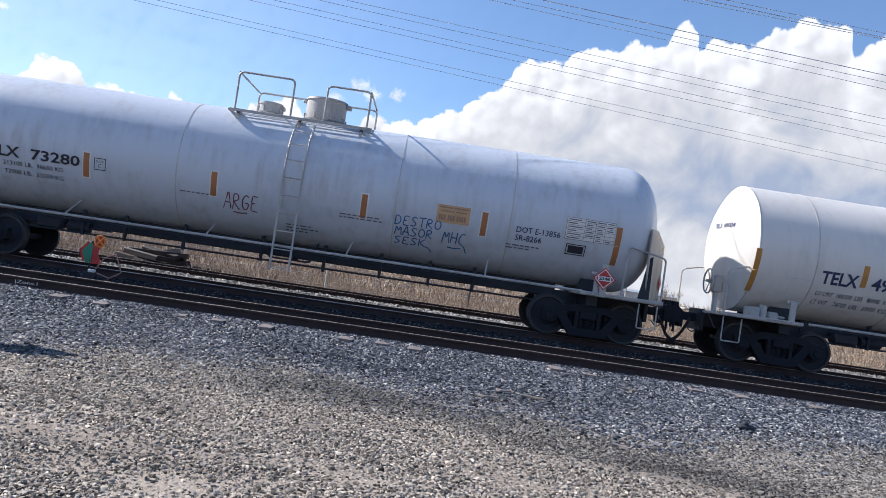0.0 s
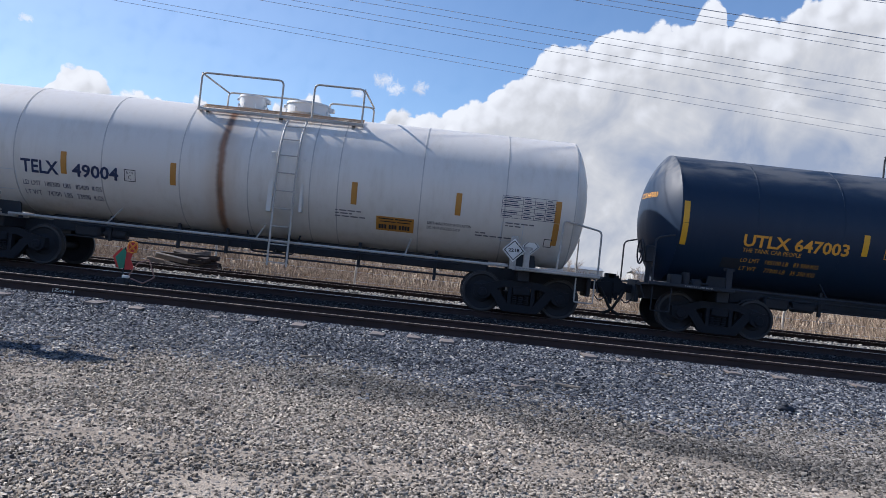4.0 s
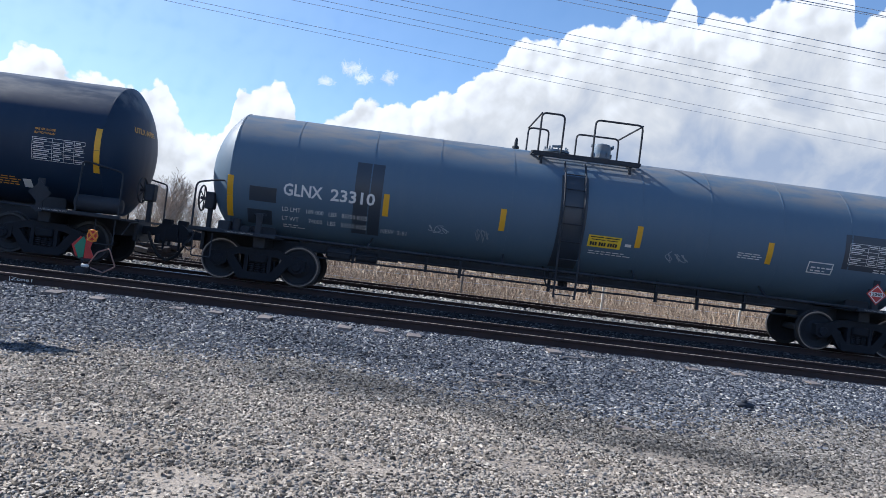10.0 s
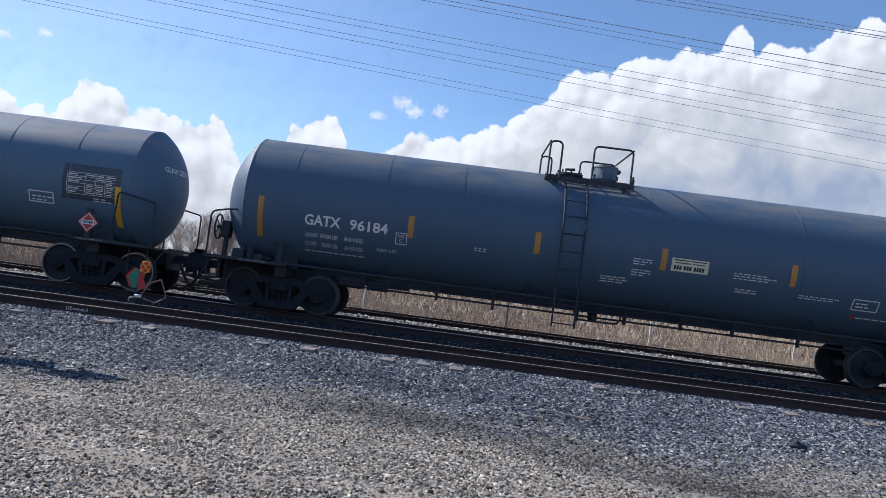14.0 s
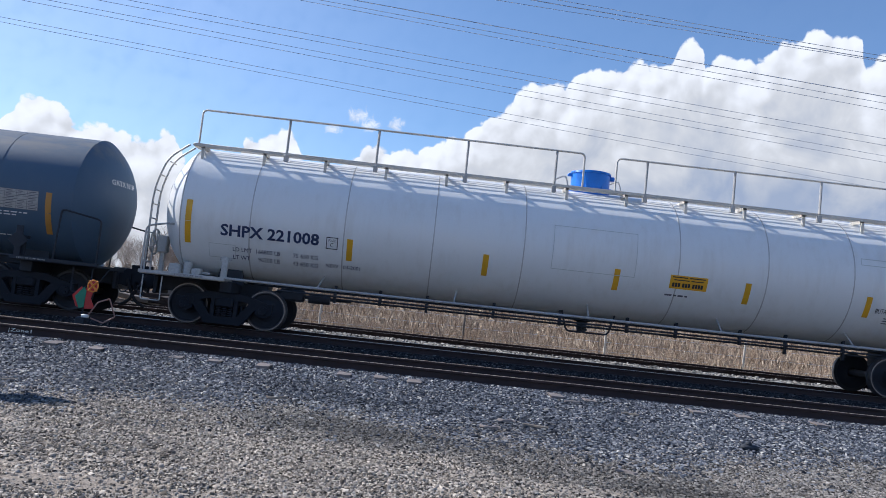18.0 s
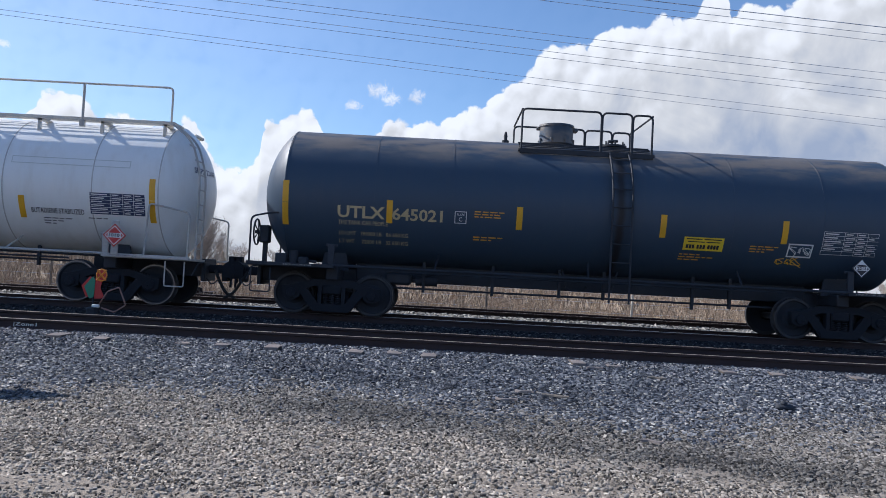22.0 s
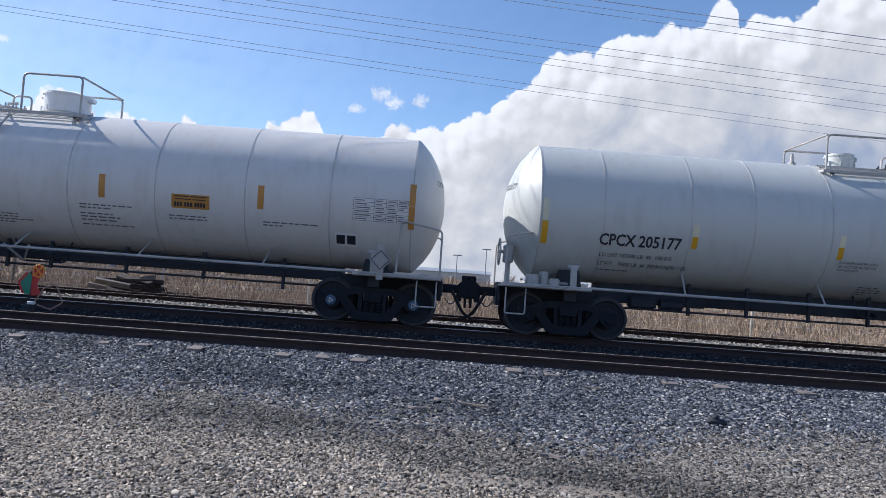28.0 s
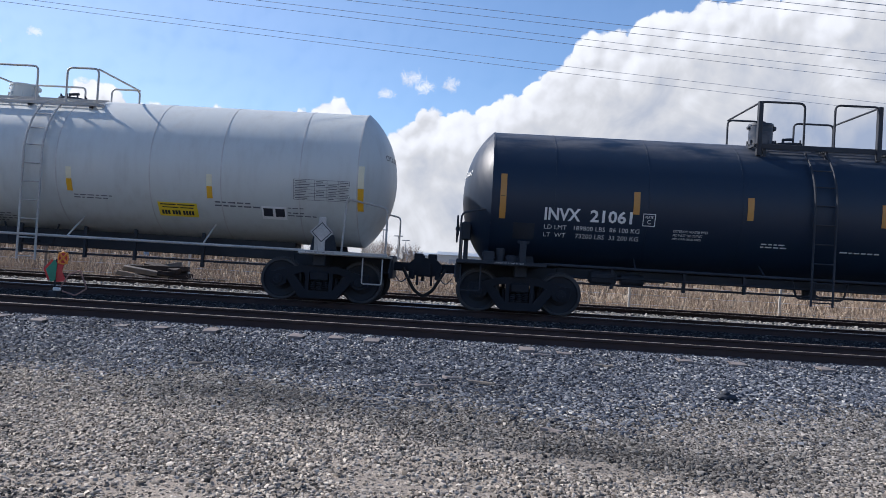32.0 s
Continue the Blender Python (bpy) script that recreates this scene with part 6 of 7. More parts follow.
def build_ties():
    meshes = [tie_mesh(k) for k in range(8)]
    rnd = random.Random(9)
    raised = (-5.8, -5.1, -4.3, -3.9, -3.3, -2.55, -1.31, -0.72, -0.21, 2.04, 2.54, 4.25, 5.0, 5.68, 6.23, -7.2, -8.4, 7.6)
    for road, x0, x1, step in ((near_track, -0.21 - 0.555 * 46, 26, 0.555), (far_track, -34, 34, 0.56), (third_track, -30, 30, 0.62)):
        x = x0
        while x < x1:
            up = road is near_track and any(abs(x - v) < 0.28 for v in raised)
            xx = min((v for v in raised), key=lambda v: abs(v - x)) if up else x + rnd.uniform(-0.04, 0.04)
            o = part("tie", rnd.choice(meshes), None, road, at=(xx, rnd.uniform(-0.10, -0.03) if up else rnd.uniform(0.06, 0.17), rnd.uniform(-0.262, -0.248) if up else -0.280))
            o.rotation_euler = (rnd.uniform(-0.01, 0.01), 0, rnd.uniform(-0.015, 0.015))
            x += step
    plate = Shape().box(-0.09, 0.09, -0.17, 0.17, -0.186, -0.172, 0.004)
    for k in (-1, 1):
        plate.box(-0.03 * k - 0.012, -0.03 * k + 0.012, k * 0.085 - 0.012, k * 0.085 + 0.012, -0.176, -0.140, 0.004)
    me = plate.mesh("tie_plate", M_RUST)
    for side in (-1, 1):
        for i in range(56):
            part("tie_plate", me, None, near_track, at=(-15 + i * 0.545 - 0.0, side * 0.7525, 0))


build_ties()


# ---- small things by the track ----
def build_bits():
    rnd = random.Random(31)
    # Bits of split wood and sticks on the ballast
    spots = ((-1.93, 9.17, 0.36, 8), (0.73, 8.66, 0.34, -20), (2.21, 11.0, 0.34, 20), (1.35, 9.05, 0.42, -12), (1.0, 9.25, 0.30, -15), (-4.9, 8.5, 0.22, 40), (1.9, 6.9, 0.26, -8), (3.0, 10.6, 0.35, 5), (-5.75, 8.75, 0.16, 75))
    for x, y, l, a in spots:
        s = Shape()
        n = 6
        l *= 0.75
        bend = rnd.uniform(-0.05, 0.05)
        for i in range(n + 1):
            w = 0.017 * (1 - 0.5 * abs(i / n - 0.4)) * rnd.uniform(0.8, 1.2)
            xx = -l / 2 + l * i / n
            o = bend * math.sin(i * 0.9)
            s.v += [(xx, o - w, 0.0), (xx, o + w, 0.004), (xx, o + w * 0.6, 0.022 + rnd.uniform(0, 0.010)), (xx, o - w * 0.7, 0.018)]
        for i in range(n):
            for j in range(4):
                s.face([i * 4 + j, i * 4 + (j + 1) % 4, i * 4 + 4 + (j + 1) % 4, i * 4 + 4 + j])
        s.face([0, 1, 2, 3])
        s.face([n * 4 + k for k in (3, 2, 1, 0)])
        ob = new("wood_splinter", s.mesh("wood_splinter", M_TIEEND if rnd.random() < 0.6 else M_WOOD))
        ob.location, ob.rotation_euler = (x, y, float(ground_height(y)) + 0.03), (0, 0, radians(a))
        tagged(ob, "dry grey splinter of wood on the ballast", "wood splinter", "splinters on the ballast")
    s = Shape().box(-0.11, 0.11, -0.05, 0.05, 0.0, 0.07, 0.025).box(-0.05, 0.03, -0.03, 0.04, 0.05, 0.11, 0.02)
    ob = new("dark_clod", s.mesh("dark_clod", M_UNDER))
    ob.location = (4.11, 9.09, float(ground_height(9.09)) + 0.01)
    tagged(ob, "dark lump of hardened grease on the ballast", "lump")
    s = Shape().box(-0.07, 0.07, -0.012, 0.012, -0.17, 0.17, 0.004)
    ob = new("broken_board", s.mesh("broken_board", M_TIEEND))
    ob.location, ob.rotation_euler = (-5.75, 8.28, -0.25), (radians(-35), radians(18), radians(20))
    tagged(ob, "short broken pale board leaning in the gravel", "board")


build_bits()


def build_sign():
    """Back of a crossing sign: post, two plates above a diamond."""
    p = thing("crossing_sign", "bare metal back of a diamond crossing sign on a steel post", "road sign", (-6.40, 8.31, -0.42))
    p.rotation_euler = (0, 0, radians(36))
    post = Shape()
    for a, b in ((-0.045, -0.02), (0.02, 0.045)):
        post.box(a, b, -0.012, 0.0, -0.1, 2.06)
    post.box(-0.02, 0.02, 0.0, 0.03, -0.1, 2.06, 0.006)
    part("post", post, M_SIGN, p)
    d = 0.33
    part("diamond_plate", Shape().prism([(0.03, 1.07 - d), (-0.03, 1.07 - d), (-d, 1.04), (-d, 1.10), (-0.03, 1.07 + d), (0.03, 1.07 + d), (d, 1.10), (d, 1.04)], 0.034, 0.040), M_SIGN, p)
    part("upper_plate", Shape().prism([(-0.28, 1.68), (-0.31, 1.71), (-0.31, 1.94), (-0.28, 1.97), (0.28, 1.97), (0.31, 1.94), (0.31, 1.71), (0.28, 1.68)], 0.034, 0.040), M_SIGN, p)
    part("lower_plate", Shape().prism([(-0.25, 1.485), (-0.27, 1.505), (-0.27, 1.65), (-0.25, 1.67), (0.25, 1.67), (0.27, 1.65), (0.27, 1.505), (0.25, 1.485)], 0.034, 0.040), M_SIGN, p)
    for z in (0.95, 1.25, 1.55, 1.74, 1.92):
        part("bolt", Shape().turned([(-0.03, 0.012), (0.045, 0.012)], "y", (0, 0, z), 6), M_UNDER, p)


build_sign()


def build_switch():
    p = thing("switch_stand", "low switch stand with green and red target and orange reflector", "switch stand", (-7.03, 15.0, -0.30))
    p.scale = (0.80, 0.9, 0.92)
    part("base", Shape().box(-0.30, 0.30, -0.16, 0.16, 0.0, 0.12, 0.02).box(-0.12, 0.12, -0.10, 0.10, 0.10, 0.34, 0.03), M_UNDER, p)
    part("post", Shape().tube([(0, 0, 0.2), (0, 0, 1.02)], 0.022, 8), M_UNDER, p)
    part("green_target", Shape().prism([(-0.22, 0.78), (-0.02, 1.00), (0.05, 0.92), (0.03, 0.56), (-0.08, 0.52)], -0.05, -0.035), M_GREEN, p)
    part("red_target", Shape().prism([(0.03, 0.98), (0.24, 0.98), (0.17, 0.76), (0.30, 0.54), (0.04, 0.52)], -0.03, -0.012), M_RED, p)
    part("red_target", Shape().prism([(-0.30, 0.80), (-0.10, 1.00), (-0.04, 0.97), (-0.22, 0.78), (-0.12, 0.55), (-0.18, 0.56)], -0.03, -0.012), M_RED, p)
    disc = part("reflector_disc", Shape().turned([(-0.005, 0.001), (-0.006, 0.135), (0.010, 0.135), (0.011, 0.001)], "y", (0.21, -0.06, 1.04), 28), M_RED, p)
    s = Shape()
    for a in (1, -1):
        s.tube([(0.21 - 0.11, -0.07, 1.04 - a * 0.11), (0.21 + 0.11, -0.07, 1.04 + a * 0.11)], 0.024, 6)
    s.tube([(0.21 + 0.125 * math.cos(2 * math.pi * i / 24), -0.07, 1.04 + 0.125 * math.sin(2 * math.pi * i / 24)) for i in range(24)], 0.018, 6, closed=True)
    part("orange_cross", s, M_ORANGE, disc)
    pts = rounded([(0.10, -0.12, 0.36), (0.22, -0.14, 0.40), (0.42, -0.14, 0.70), (0.70, -0.14, 0.80), (0.88, -0.12, 0.42), (0.60, -0.12, 0.26), (0.28, -0.13, 0.34)], 0.03, 2)
    part("lever_loop", Shape().tube(pts, 0.017, 7), plain("faded_red_lever", (0.30, 0.17, 0.14), 0.6), p)
    part("lever_tip", Shape().box(0.06, 0.24, -0.18, -0.10, 0.34, 0.41, 0.015), M_LETTER, p)


build_switch()


def build_tie_pile():
    rnd = random.Random(17)
    dark = plain("rotten_tie_wood", (0.030, 0.021, 0.018), 0.9, 0.0, 7, 0.5, 0.7, 0.012)
    for i in range(25):
        l = rnd.uniform(0.55, 1.2)
        p = Shape().box(-l, l, -0.11, 0.11, -0.08, 0.08, 0.015)
        for k, v in enumerate(p.v):
            p.v[k] = (v[0], v[1] + 0.03 * math.sin(v[0] * 2 + i), v[2] + 0.02 * math.sin(v[0] * 3 + i))
        ob = new("old_tie", p.mesh("old_tie", dark if i % 6 else M_WOOD))
        layer, k = (0, i) if i < 10 else (1, i - 10) if i < 18 else (2, i - 18) if i < 22 else (3, i - 21)
        ob.location = (-9.40 + rnd.uniform(-1.3, 1.3) * (1 - 0.25 * layer), 25.1 + (k * 0.21) % 1.6 + layer * 0.1, -0.34 + layer * 0.20)
        ob.rotation_euler = (rnd.uniform(-0.35, 0.35), rnd.uniform(-0.22, 0.18), rnd.uniform(-0.9, 0.7))
        tagged(ob, "old rotten railway tie dumped in a heap", "railway tie", "heap of old ties")


build_tie_pile()


# ---- field, fence, distance ----
def build_grass():
    rng = np.random.default_rng(12)

    def blades(name, label, n, x0, x1, y0, y1, h0, h1, w, seed, clear=None):
        r = np.random.default_rng(seed)
        tx, ty = r.uniform(x0, x1, n // 9), r.uniform(y0, y1, n // 9)
        if clear:
            ok = ~((tx > clear[0]) & (tx < clear[1]) & (ty > clear[2]) & (ty < clear[3]))
            tx, ty = tx[ok], ty[ok]
        k = r.integers(0, len(tx), n)
        spread = np.abs(r.normal(0, 0.10, n))
        ang = r.uniform(0, 2 * np.pi, n)
        bx, by = tx[k] + spread * np.cos(ang), ty[k] + spread * np.sin(ang)
        size = (0.6 + 0.4 * np.sin(tx * 0.7 + np.sin(ty * 0.5)))[k]
        h = (h0 + (h1 - h0) * r.random(n)) * (0.65 + 0.5 * size)
        lean = r.normal(0, 0.28, (n, 2)) * h[:, None]
        z = ground_height(by) - 0.03
        side = r.uniform(0, np.pi, n)
        wx, wy = np.cos(side) * w, np.sin(side) * w
        v = np.stack([
            np.column_stack([bx - wx, by - wy, z]), np.column_stack([bx + wx, by + wy, z]),
            np.column_stack([bx + lean[:, 0] * 0.45 + wx * 0.8, by + lean[:, 1] * 0.45 + wy * 0.8, z + h * 0.6]), np.column_stack([bx + lean[:, 0] * 0.45 - wx * 0.8, by + lean[:, 1] * 0.45 - wy * 0.8, z + h * 0.6]),
            np.column_stack([bx + lean[:, 0], by + lean[:, 1], z + h])], 1).reshape(-1, 3)
        me = bpy.data.meshes.new(name)
        me.vertices.add(n * 5)
        me.vertices.foreach_set("co", v.ravel())
        loops = (np.array([0, 1, 2, 3, 3, 2, 4])[None] + (np.arange(n) * 5)[:, None]).ravel()
        me.loops.add(n * 7)
        me.loops.foreach_set("vertex_index", loops)
        me.polygons.add(n * 2)
        me.polygons.foreach_set("loop_start", (np.arange(n)[:, None] * 7 + np.array([0, 4])[None]).ravel())
        me.update(calc_edges=True)
        me.materials.append(M_GRASS)
        tagged(new(name, me), label, "grass", kind="stuff")
    blades("dry_grass", "tall dry brown grass beyond the tracks", 120000, -30, 29, 24.6, 36, 0.12, 0.60, 0.008, 1, (-11.8, -8.0, 24.6, 26.6))
    blades("field_grass", "dry brown field grass towards the horizon", 80000, -62, 60, 36, 85, 0.25, 0.75, 0.018, 2)
    blades("far_scrub", "brown scrub along the far edge of the field", 40000, -150, 150, 95, 190, 1.0, 2.4, 0.05, 4)
    blades("weeds", "dry brown weeds on the gravel edge", 900, -8.4, -6.75, 7.9, 8.7, 0.06, 0.26, 0.004, 3)
    blades("weeds", "dry weeds at the foot of the sign", 160, -6.15, -5.8, 8.2, 8.4, 0.03, 0.12, 0.004, 6)


build_grass()


def build_fence():
    f = thing("field_fence", "low wire fence on pale posts in dry grass", "fence", (0, 27.2, -0.5))
    me = [Shape().tube([(0, 0, -0.1), (0.02 * k, 0, 0.7), (0.01, 0, 1.35)], 0.045, 8).mesh("post", M_POST if k else M_WOOD) for k in (0, 1, -1)]
    for i in range(12):
        part("post", me[i % 3], None, f, at=(-29.5 + i * 5.3 - 0.75, 0, 0))
    for z in (0.45, 0.8, 1.15):
        part("wire", Shape().tube([(-32 + 2.0 * i, 0, z - 0.02 * (i % 2)) for i in range(33)], 0.006, 4), M_WIRE, f)


build_fence()


def bare_tree(k, height):
    """Leafless thicket tree: a short trunk, upright limbs and a haze of fine twigs."""
    rnd = random.Random(k)
    trunk, crown = Shape(), Shape()

    def stick(s, p, q, r0, r1):
        d = (q - p).normalized()
        up = d.orthogonal().normalized()
        side = d.cross(up)
        base = len(s.v)
        for c, r in ((p, r0), (q, r1)):
            for j in range(3):
                t = 2.0944 * j
                s.v.append(tuple(c + (up * math.cos(t) + side * math.sin(t)) * r))
        for j in range(3):
            s.face([base + j, base + (j + 1) % 3, base + 3 + (j + 1) % 3, base + 3 + j])

    def lean(spread, rise):
        a = rnd.uniform(0, 2 * math.pi)
        return Vector((math.cos(a) * spread, math.sin(a) * spread, rise)).normalized()
    foot = Vector((0, 0, -0.2))
    fork = Vector((rnd.uniform(-0.1, 0.1), rnd.uniform(-0.1, 0.1), height * 0.12))
    stick(trunk, foot, fork, height * 0.026, height * 0.020)
    for _ in range(11):
        p, d = fork.copy(), lean(rnd.uniform(0.15, 0.75), 1.0)
        reach = height * rnd.uniform(0.55, 0.88)
        parts, r = 5, height * 0.009
        for i in range(parts):
            q = p + (d + Vector((rnd.uniform(-0.15, 0.15), rnd.uniform(-0.15, 0.15), 0.05))).normalized() * reach / parts
            stick(crown, p, q, r, r * 0.72)
            r *= 0.72
            for _ in range(3 + i):
                a = p.lerp(q, rnd.random())
                b = a + (d * 0.5 + lean(rnd.uniform(0.5, 1.0), 0.55)).normalized() * height * rnd.uniform(0.10, 0.22)
                stick(crown, a, b, 0.020, 0.010)
                for _ in range(3):
                    c = a.lerp(b, rnd.uniform(0.3, 1.0))
                    stick(crown, c, c + lean(0.6, 0.8) * height * rnd.uniform(0.05, 0.12), 0.013, 0.008)
            p = q
    return trunk.mesh("trunk", M_BARK, 60), crown.mesh("crown", M_BARK, 60)


def build_distance():
    rnd = random.Random(44)
    kinds = [bare_tree(k, 6.0) for k in range(5)]
    spots = [(-18.7, 112, 1.55), (-17.9, 114, 1.4), (-17.1, 116, 1.2), (-16.4, 118, 1.0), (-20.2, 116, 1.25), (-21.3, 120, 1.2), (-19.2, 118, 1.35), (-18.2, 122, 1.1), (-24, 125, 1.1), (-27, 130, 1.2), (-30, 126, 1.0), (-15.5, 130, 0.9), (-12.5, 150, 0.9), (-7.4, 140, 1.0), (-6.4, 138, 1.05), (-5.6, 142, 0.9), (-4.6, 160, 0.9), (-3.8, 158, 0.95), (5.5, 170, 0.8), (9, 165, 0.9), (14, 150, 0.8), (18.5, 145, 0.9), (22, 160, 0.85), (25.5, 150, 0.8), (31, 140, 0.9), (-34, 120, 1.1), (-22.5, 150, 1.0), (-9.5, 170, 0.8)]
    for a, d, s in spots:
        tr, cr = kinds[rnd.randrange(5)]
        t = thing("bare_tree", "leafless grey-brown tree at the field's far edge", "tree", (d * math.sin(radians(a)), d * math.cos(radians(a)), -0.5), "far bare trees")
        part("trunk", tr, None, t)
        part("crown", cr, None, t)
        t.scale = (s * 1.0, s * 1.0, s * 0.88)
        t.rotation_euler = (0, 0, rnd.uniform(0, 6))
    # Sheds
    for x, y, w, h, dp in ((4, 235, 26, 4.2, 16), (-12, 260, 20, 3.9, 14), (90, 300, 30, 4.5, 18), (45, 280, 24, 3.8, 14)):
        b = thing("far_shed", "long low white sheet-metal shed", "warehouse", (x, y, -0.5), "far sheds")
        part("wall", Shape().box(-w / 2, w / 2, 0, dp, 0, h), M_WALLFAR, b)
        s = Shape()
        s.v += [(-w / 2 - 0.4, -0.4, h), (w / 2 + 0.4, -0.4, h), (w / 2 + 0.4, dp / 2, h + 1.1), (-w / 2 - 0.4, dp / 2, h + 1.1), (-w / 2 - 0.4, dp + 0.4, h), (w / 2 + 0.4, dp + 0.4, h), (-w / 2 - 0.4, -0.4, h + 0.15), (w / 2 + 0.4, -0.4, h + 0.15), (w / 2 + 0.4, dp / 2, h + 1.25), (-w / 2 - 0.4, dp / 2, h + 1.25), (-w / 2 - 0.4, dp + 0.4, h + 0.15), (w / 2 + 0.4, dp + 0.4, h + 0.15)]
        for q in ((6, 7, 8, 9), (9, 8, 11, 10), (0, 3, 2, 1), (3, 4, 5, 2), (0, 1, 7, 6), (4, 10, 11, 5), (0, 6, 9, 3), (3, 9, 10, 4), (1, 2, 8, 7), (2, 5, 11, 8)):
            s.face(list(q))
        part("roof", s, M_ROOFFAR, b)
        for k in (-0.3, 0.1, 0.35):
            part("door", Shape().box(w * k - 1.6, w * k + 1.6, -0.08, -0.01, 0, h * 0.72), M_ROOFFAR, b)
    # Yard lights
    for a, d, el in ((-6.3, 150, 2.3), (-5.15, 150, 1.9), (1.6, 150, 2.0), (3.83, 150, 2.6), (-4.6, 170, 1.6), (28.3, 160, 1.2)):
        z = d * math.tan(radians(el)) + 1.06
        p = thing("yard_light", "tall grey yard light pole", "street lamp", (d * math.sin(radians(a)), d * math.cos(radians(a)), -0.5), "far yard lights")
        part("pole", Shape().turned([(0, 0.13), (z + 0.5, 0.07)], "z", (0, 0, 0), 8), M_ROOFFAR, p)
        part("lamp_head", Shape().box(-0.9, 0.9, -0.2, 0.2, z + 0.4, z + 0.62, 0.05), M_ROOFFAR, p)
    # Billboard
    d, a = 95, radians(-23.2)
    b = thing("billboard", "blue and white roadside billboard on steel legs", "billboard", (d * math.sin(a), d * math.cos(a), -0.5))
    b.rotation_euler = (0, 0, radians(14))
    part("panel", Shape().box(-3.4, 2.4, -0.15, 0.15, 8.5, 10.9, 0.03), M_BOARD, b, "pale blue poster panel")
    pale = plain("pale_poster_print", (0.52, 0.60, 0.74), 0.5, 0.0, 0.6, 0.3)
    part("poster_patch", Shape().prism([(-0.9, 8.7), (0.9, 8.7), (0.6, 9.7), (0.2, 10.4), (-0.5, 10.5), (-0.8, 9.6)], -0.18, -0.155), pale, b)
    part("poster_patch", Shape().box(1.0, 2.35, -0.18, -0.155, 8.55, 10.85), plain("navy_poster_print", (0.04, 0.06, 0.13), 0.5), b)
    part("poster_patch", Shape().box(1.1, 1.9, -0.21, -0.185, 9.5, 9.85), M_RED, b)
    for i, w in enumerate((1.3, 1.7, 1.5, 1.1)):
        part("print_bar", Shape().box(-3.1, -3.1 + w, -0.18, -0.155, 10.35 - i * 0.45, 10.5 - i * 0.45), plain("blue_poster_print", (0.08, 0.12, 0.30), 0.5) if i == 0 else bpy.data.materials["blue_poster_print"], b)
    part("leg", Shape().turned([(0, 0.30), (10.8, 0.28)], "z", (0.1, 0.45, 0), 14), plain("blue_grey_pole", (0.12, 0.18, 0.26), 0.6), b)
    part("catwalk", Shape().box(-3.4, 2.4, -0.9, 0.0, 8.25, 8.35), M_ROOFFAR, b)


build_distance()


def build_wires():
    """Overhead line wires that cross the sky at a slant to the track."""
    lines = ((-12.24, 26.17, 21.39, 35.18), (-11.23, 25.74, 20.43, 33.67), (-7.49, 24.14, 18.02, 29.90), (-6.56, 23.75, 17.36, 28.87), (-4.97, 23.07, 16.38, 27.34), (-4.04, 22.67, 15.80, 26.43), (0.42, 20.77, 13.71, 23.15), (1.03, 20.51, 13.28, 22.49), (1.84, 20.16, 12.89, 21.88), (5.36, 18.66, 11.16, 19.17), (5.83, 18.46, 11.09, 19.06), (6.32, 18.25, 10.90, 18.77))
    for i, (xa, ya, xb, yb) in enumerate(lines):
        p, q = Vector((xa, ya, 9)), Vector((xb, yb, 9))
        d = (q - p).normalized()
        mid = (p + q) / 2
        pts = [mid + d * s + Vector((0, 0, 0.00022 * s * s)) for s in range(-90, 91, 6)]
        ob = new("overhead_wire", Shape().tube(pts, 0.008 if i != 8 and i != 10 else 0.012, 5).mesh("overhead_wire", M_WIRE, 60))
        tagged(ob, "thin dark overhead power line wire", "wire", "overhead wires")


build_wires()


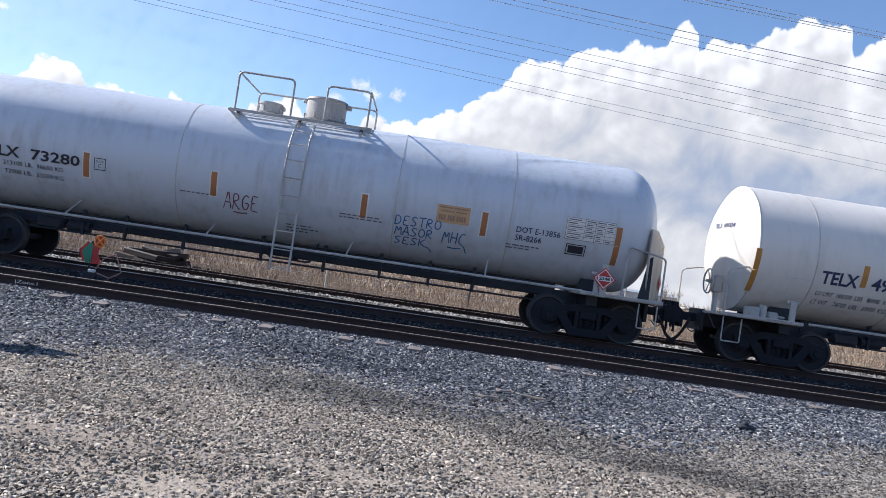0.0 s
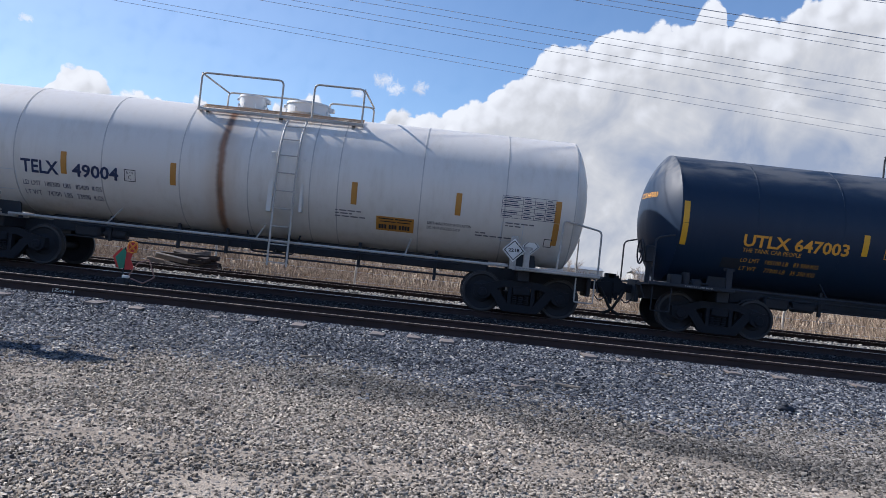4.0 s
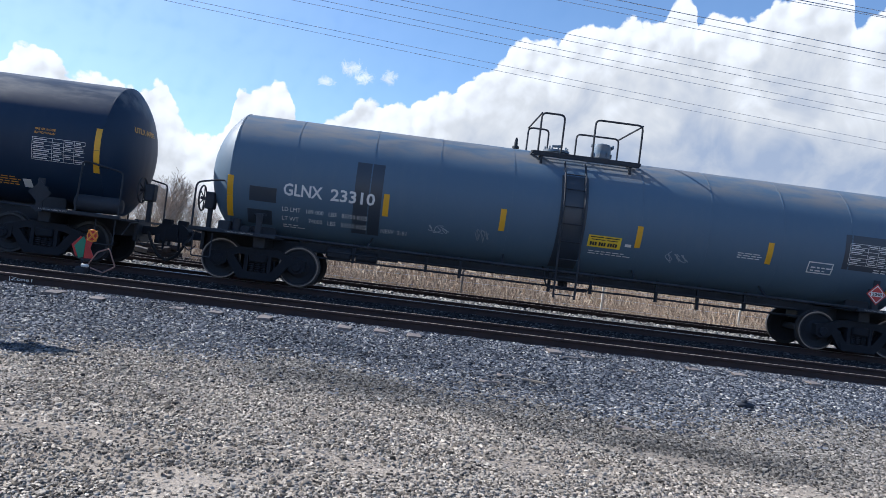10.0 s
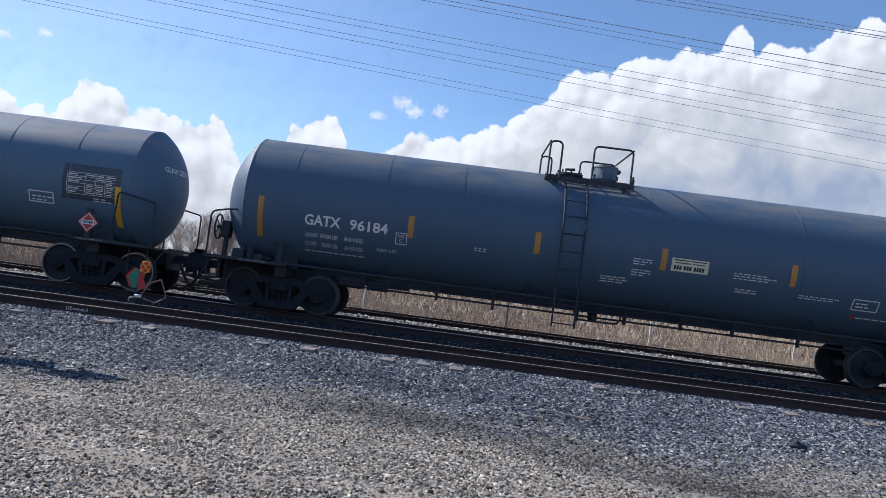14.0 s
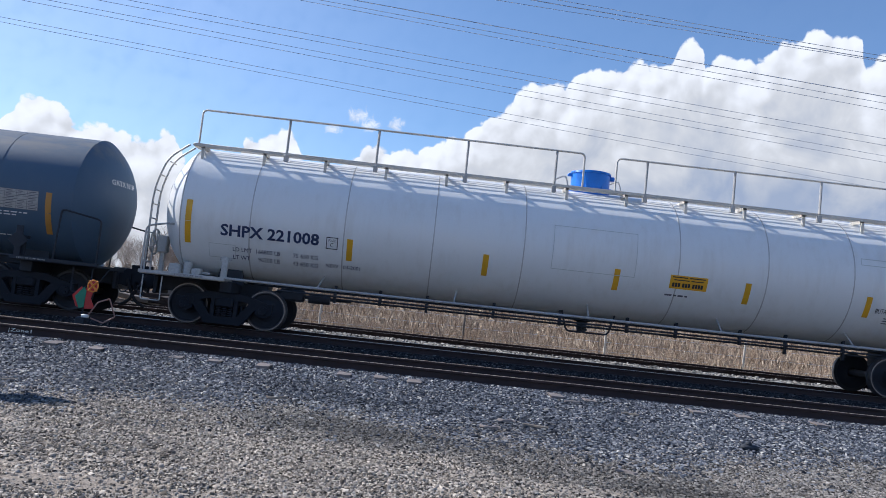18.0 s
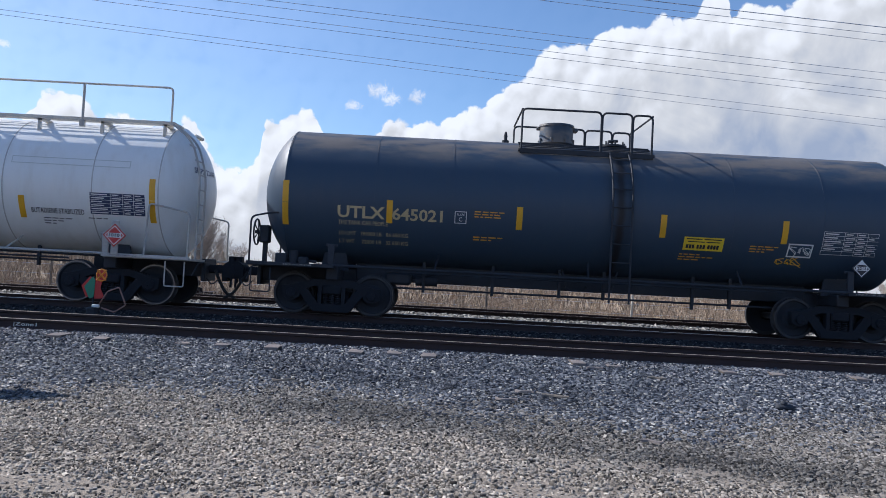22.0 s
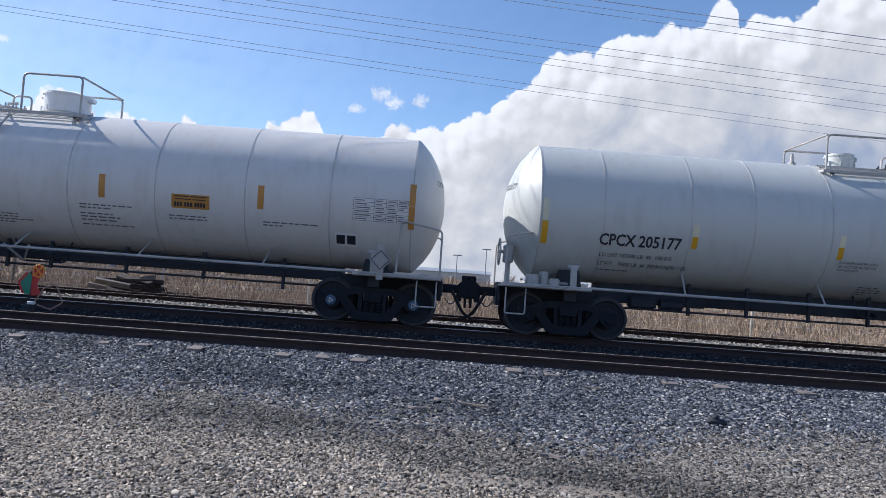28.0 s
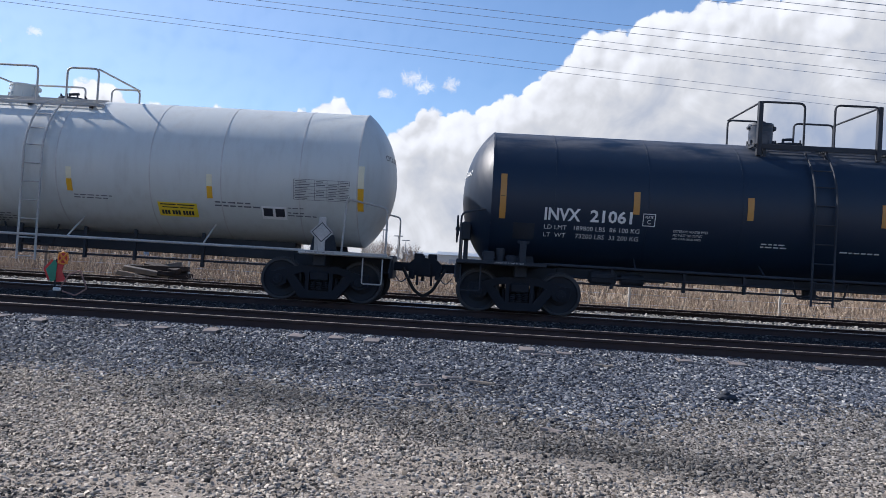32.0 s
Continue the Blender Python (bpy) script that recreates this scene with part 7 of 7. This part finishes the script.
# ---- clouds ----
def cloud_material():
    """Cumulus seen far off, by direction: a tall bank to one side, low heaps, small puffs, with blue between."""
    n = Nodes("clouds")
    tree = n.tree
    pos = n.add("TexCoord").outputs["Object"]
    sep = n.add("SeparateXYZ")
    n.link(pos, sep.inputs[0])
    x, y, z = sep.outputs
    deg = 180 / math.pi
    az = n.math("MULTIPLY", n.math("ARCTAN2", x, y), deg)
    el = n.math("MULTIPLY", n.math("ARCTAN2", z, n.math("SQRT", n.math("ADD", n.math("MULTIPLY", x, x), n.math("MULTIPLY", y, y)))), deg)
    comb = n.add("CombineXYZ")
    n.link(az, comb.inputs[0])
    n.link(el, comb.inputs[1])
    p = comb.outputs[0]

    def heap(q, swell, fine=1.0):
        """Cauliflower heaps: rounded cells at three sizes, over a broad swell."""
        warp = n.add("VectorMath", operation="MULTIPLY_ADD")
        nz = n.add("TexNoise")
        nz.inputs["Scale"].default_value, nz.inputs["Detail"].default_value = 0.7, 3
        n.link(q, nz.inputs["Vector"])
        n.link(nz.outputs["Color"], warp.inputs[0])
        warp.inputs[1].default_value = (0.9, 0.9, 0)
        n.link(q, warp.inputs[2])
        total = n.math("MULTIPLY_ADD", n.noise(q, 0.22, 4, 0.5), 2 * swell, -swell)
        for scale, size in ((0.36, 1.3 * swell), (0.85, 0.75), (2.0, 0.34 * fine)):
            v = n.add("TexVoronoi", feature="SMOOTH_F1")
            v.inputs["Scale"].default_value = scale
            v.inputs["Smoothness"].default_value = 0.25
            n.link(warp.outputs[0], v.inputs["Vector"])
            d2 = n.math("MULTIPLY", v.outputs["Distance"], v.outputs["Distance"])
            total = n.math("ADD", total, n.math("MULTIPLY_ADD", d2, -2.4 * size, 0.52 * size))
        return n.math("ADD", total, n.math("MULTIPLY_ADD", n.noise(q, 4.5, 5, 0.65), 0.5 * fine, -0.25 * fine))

    # Outline of the clouds: azimuth and elevation, in degrees
    west = ((-60, 8), (-48, 11), (-41, 11.5), (-38.7, 12.5), (-37.6, 12.6), (-37, 11.8), (-36.4, 10.2), (-35.5, 10.65), (-34.1, 10.2), (-33.2, 9.3), (-32.1, 8.6), (-30.3, 8.7), (-29.3, 10.5), (-28, 11.0), (-26.8, 10.7), (-25.6, 9.8), (-24.1, 9.8), (-22.5, 9.45), (-21.2, 9.3), (-20, 10.2), (-19.3, 10.0), (-18.8, 9.0), (-17.5, 7.2), (-15.6, 6.8), (-14.7, 8.2), (-14.5, 10.5), (-13, 11.1), (-12, 11.8), (-10.8, 11.5), (-10.3, 10.4), (-9.6, 9.0), (-8.5, 9.2))
    middle = ((-8.5, 9.2), (-7.3, 9.7), (-6.2, 10.4), (-5.5, 11.3), (-4.8, 11.85), (-4.2, 11.8), (-3.6, 11.3), (-2.8, 11.3), (-2.2, 11.6), (-1.5, 11.5), (-0.7, 12.05), (0.3, 12.35), (1.4, 12.7), (1.9, 13.2), (2.6, 13.75), (3.5, 14.25), (4.2, 14.8), (4.9, 15.2), (5.4, 15.7), (5.7, 16.4), (6.2, 16.9), (7.0, 17.35), (8.2, 17.55), (9.4, 17.55), (10, 17.95), (10.5, 18.4), (11.1, 18.9), (11.9, 18.9))
    east = ((11.9, 18.9), (12.6, 18.75), (13.5, 18.7), (14.1, 19.2), (15, 19.2), (15.8, 18.9), (16.6, 19.05), (17.2, 19.4), (17.4, 20.0), (17.9, 20.85), (18.5, 21), (19.1, 20.5), (19.5, 19.9), (19.6, 19.3), (20.1, 19.75), (20.9, 19.8), (21.8, 19.7), (22.7, 19.45), (24, 19.55), (24.7, 20.5), (25.5, 20.9), (26.9, 21.2), (28.9, 21.15), (29.8, 20.4), (30.0, 18.8), (30.3, 18.9), (31, 19.4), (34, 21), (42, 18), (60, 9))

    def outline(stops):
        a, b = stops[0][0], stops[-1][0]
        t01 = n.math("DIVIDE", n.math("SUBTRACT", az, a), b - a, clamp=True)
        return n.math("MULTIPLY", n.ramp(t01, [((u - a) / (b - a), (e / 30, e / 30, e / 30)) for u, e in stops]), 30.0)
    top = n.mix(n.math("GREATER_THAN", az, -8.5), outline(west), outline(middle))
    top = n.mix(n.math("GREATER_THAN", az, 11.9), top, outline(east))
    inner = n.math("SUBTRACT", top, el)
    frill = heap(p, 0.25)
    d = n.math("ADD", inner, n.math("MULTIPLY", frill, 0.50))
    body = n.smooth(d, -0.04, 0.30)
    small = None
    for a, e, ra, re in ((-6.2, 13.35, 1.3, 0.8), (-5.3, 12.85, 1.1, 0.7), (-8.1, 12.15, 0.9, 0.55), (-3.3, 13.1, 0.75, 0.8), (-31.6, 13.2, 0.9, 0.4), (-34.0, 12.5, 1.2, 0.5)):
        u = n.math("DIVIDE", n.math("SUBTRACT", az, a), ra)
        v = n.math("DIVIDE", n.math("SUBTRACT", el, e), re)
        q = n.math("SUBTRACT", 1.0, n.math("SQRT", n.math("ADD", n.math("MULTIPLY", u, u), n.math("MULTIPLY", v, v))))
        small = q if small is None else n.math("MAXIMUM", small, q)
    wisp = n.math("MULTIPLY", n.smooth(n.math("ADD", small, n.math("MULTIPLY_ADD", n.noise(p, 1.5, 8, 0.72, 0.8), 2.6, -1.3)), 0.05, 1.0), 0.75)
    # Glowing haze painted over the blue, stronger towards the sun
    veil = n.math("MULTIPLY_ADD", n.smooth(n.math("MULTIPLY", az, -1.0), -8.0, 40.0), 0.20, 0.03)
    veil = n.math("MULTIPLY", veil, n.smooth(az, -80.0, -55.0))
    alpha = n.math("MAXIMUM", n.math("MAXIMUM", body, wisp), veil)
    # Light painted in: bright crowns, soft grey depths, dim flat base towards the east
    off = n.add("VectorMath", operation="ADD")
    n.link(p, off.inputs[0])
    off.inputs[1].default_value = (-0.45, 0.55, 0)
    # Sunlit and shaded flanks, from height against a step towards the sun
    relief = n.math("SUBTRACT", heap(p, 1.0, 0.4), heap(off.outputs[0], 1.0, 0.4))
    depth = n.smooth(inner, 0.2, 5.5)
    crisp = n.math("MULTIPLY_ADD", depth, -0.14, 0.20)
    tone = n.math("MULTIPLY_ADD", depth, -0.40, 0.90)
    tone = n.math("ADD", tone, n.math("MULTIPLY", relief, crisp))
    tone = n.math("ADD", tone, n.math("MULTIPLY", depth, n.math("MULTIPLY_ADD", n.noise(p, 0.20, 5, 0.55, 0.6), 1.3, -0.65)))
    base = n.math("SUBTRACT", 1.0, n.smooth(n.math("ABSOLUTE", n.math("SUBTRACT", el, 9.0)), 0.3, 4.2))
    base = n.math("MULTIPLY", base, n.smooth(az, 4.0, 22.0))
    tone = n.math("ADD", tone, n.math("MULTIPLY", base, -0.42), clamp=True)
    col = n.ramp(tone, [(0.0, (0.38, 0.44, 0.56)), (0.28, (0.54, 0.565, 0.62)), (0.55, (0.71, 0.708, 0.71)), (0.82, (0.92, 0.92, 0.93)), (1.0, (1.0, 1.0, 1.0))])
    em = n.add("Emission")
    n.link(col, em.inputs["Color"])
    em.inputs["Strength"].default_value = 0.715
    tr = n.add("BsdfTransparent")
    mx = n.add("MixShader")
    n.link(alpha, mx.inputs[0])
    n.link(tr.outputs[0], mx.inputs[1])
    n.link(em.outputs[0], mx.inputs[2])
    tree.links.new(mx.outputs[0], tree.nodes["Material Output"].inputs["Surface"])
    tree.nodes.remove(n.bsdf)
    return n.mat


def build_clouds():
    s = Shape()
    # Full circle: the unseen cloud behind is added, its height tuned for fill light
    na, ne, rad = 120, 14, 3000.0
    for j in range(ne + 1):
        e = radians(-1.0 + 37.0 * j / ne)
        for i in range(na + 1):
            a = radians(-180 + 360.0 * i / na)
            s.v.append((rad * math.cos(e) * math.sin(a), rad * math.cos(e) * math.cos(a), rad * math.sin(e)))
    for j in range(ne):
        for i in range(na):
            k = j * (na + 1) + i
            s.face([k, k + 1, k + na + 2, k + na + 1])
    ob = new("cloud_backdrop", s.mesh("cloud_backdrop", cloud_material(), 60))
    return tagged(ob, "white cumulus clouds drifting in a blue sky", "clouds", kind="structure")


CLOUDS = build_clouds()


# ---- what moves ----
def run_at(t):
    ts, ss = [p[0] for p in RUN], [p[1] for p in RUN]
    return float(np.interp(t, ts, ss))


def motions():
    for car, c in CARS.values():
        walk(car, [(t, pose(c - s, Y_TRAIN, 0)) for t, s in RUN])
    steps = [i * 0.125 for i in range(257)]
    turns = [-math.degrees(run_at(t) / 0.457) for t in steps]
    for wheel, x in ROLLING:
        walk(wheel, [(t, pose(x, 0, 0.457, 0, a, 0)) for t, a in zip(steps, turns)])
    walk(CLOUDS, [(t, pose(3.2 * (t - 13), -6.1 * (t - 13), 0)) for t in (0.0, 8.0, 16.0, 24.0, 32.0)])


motions()
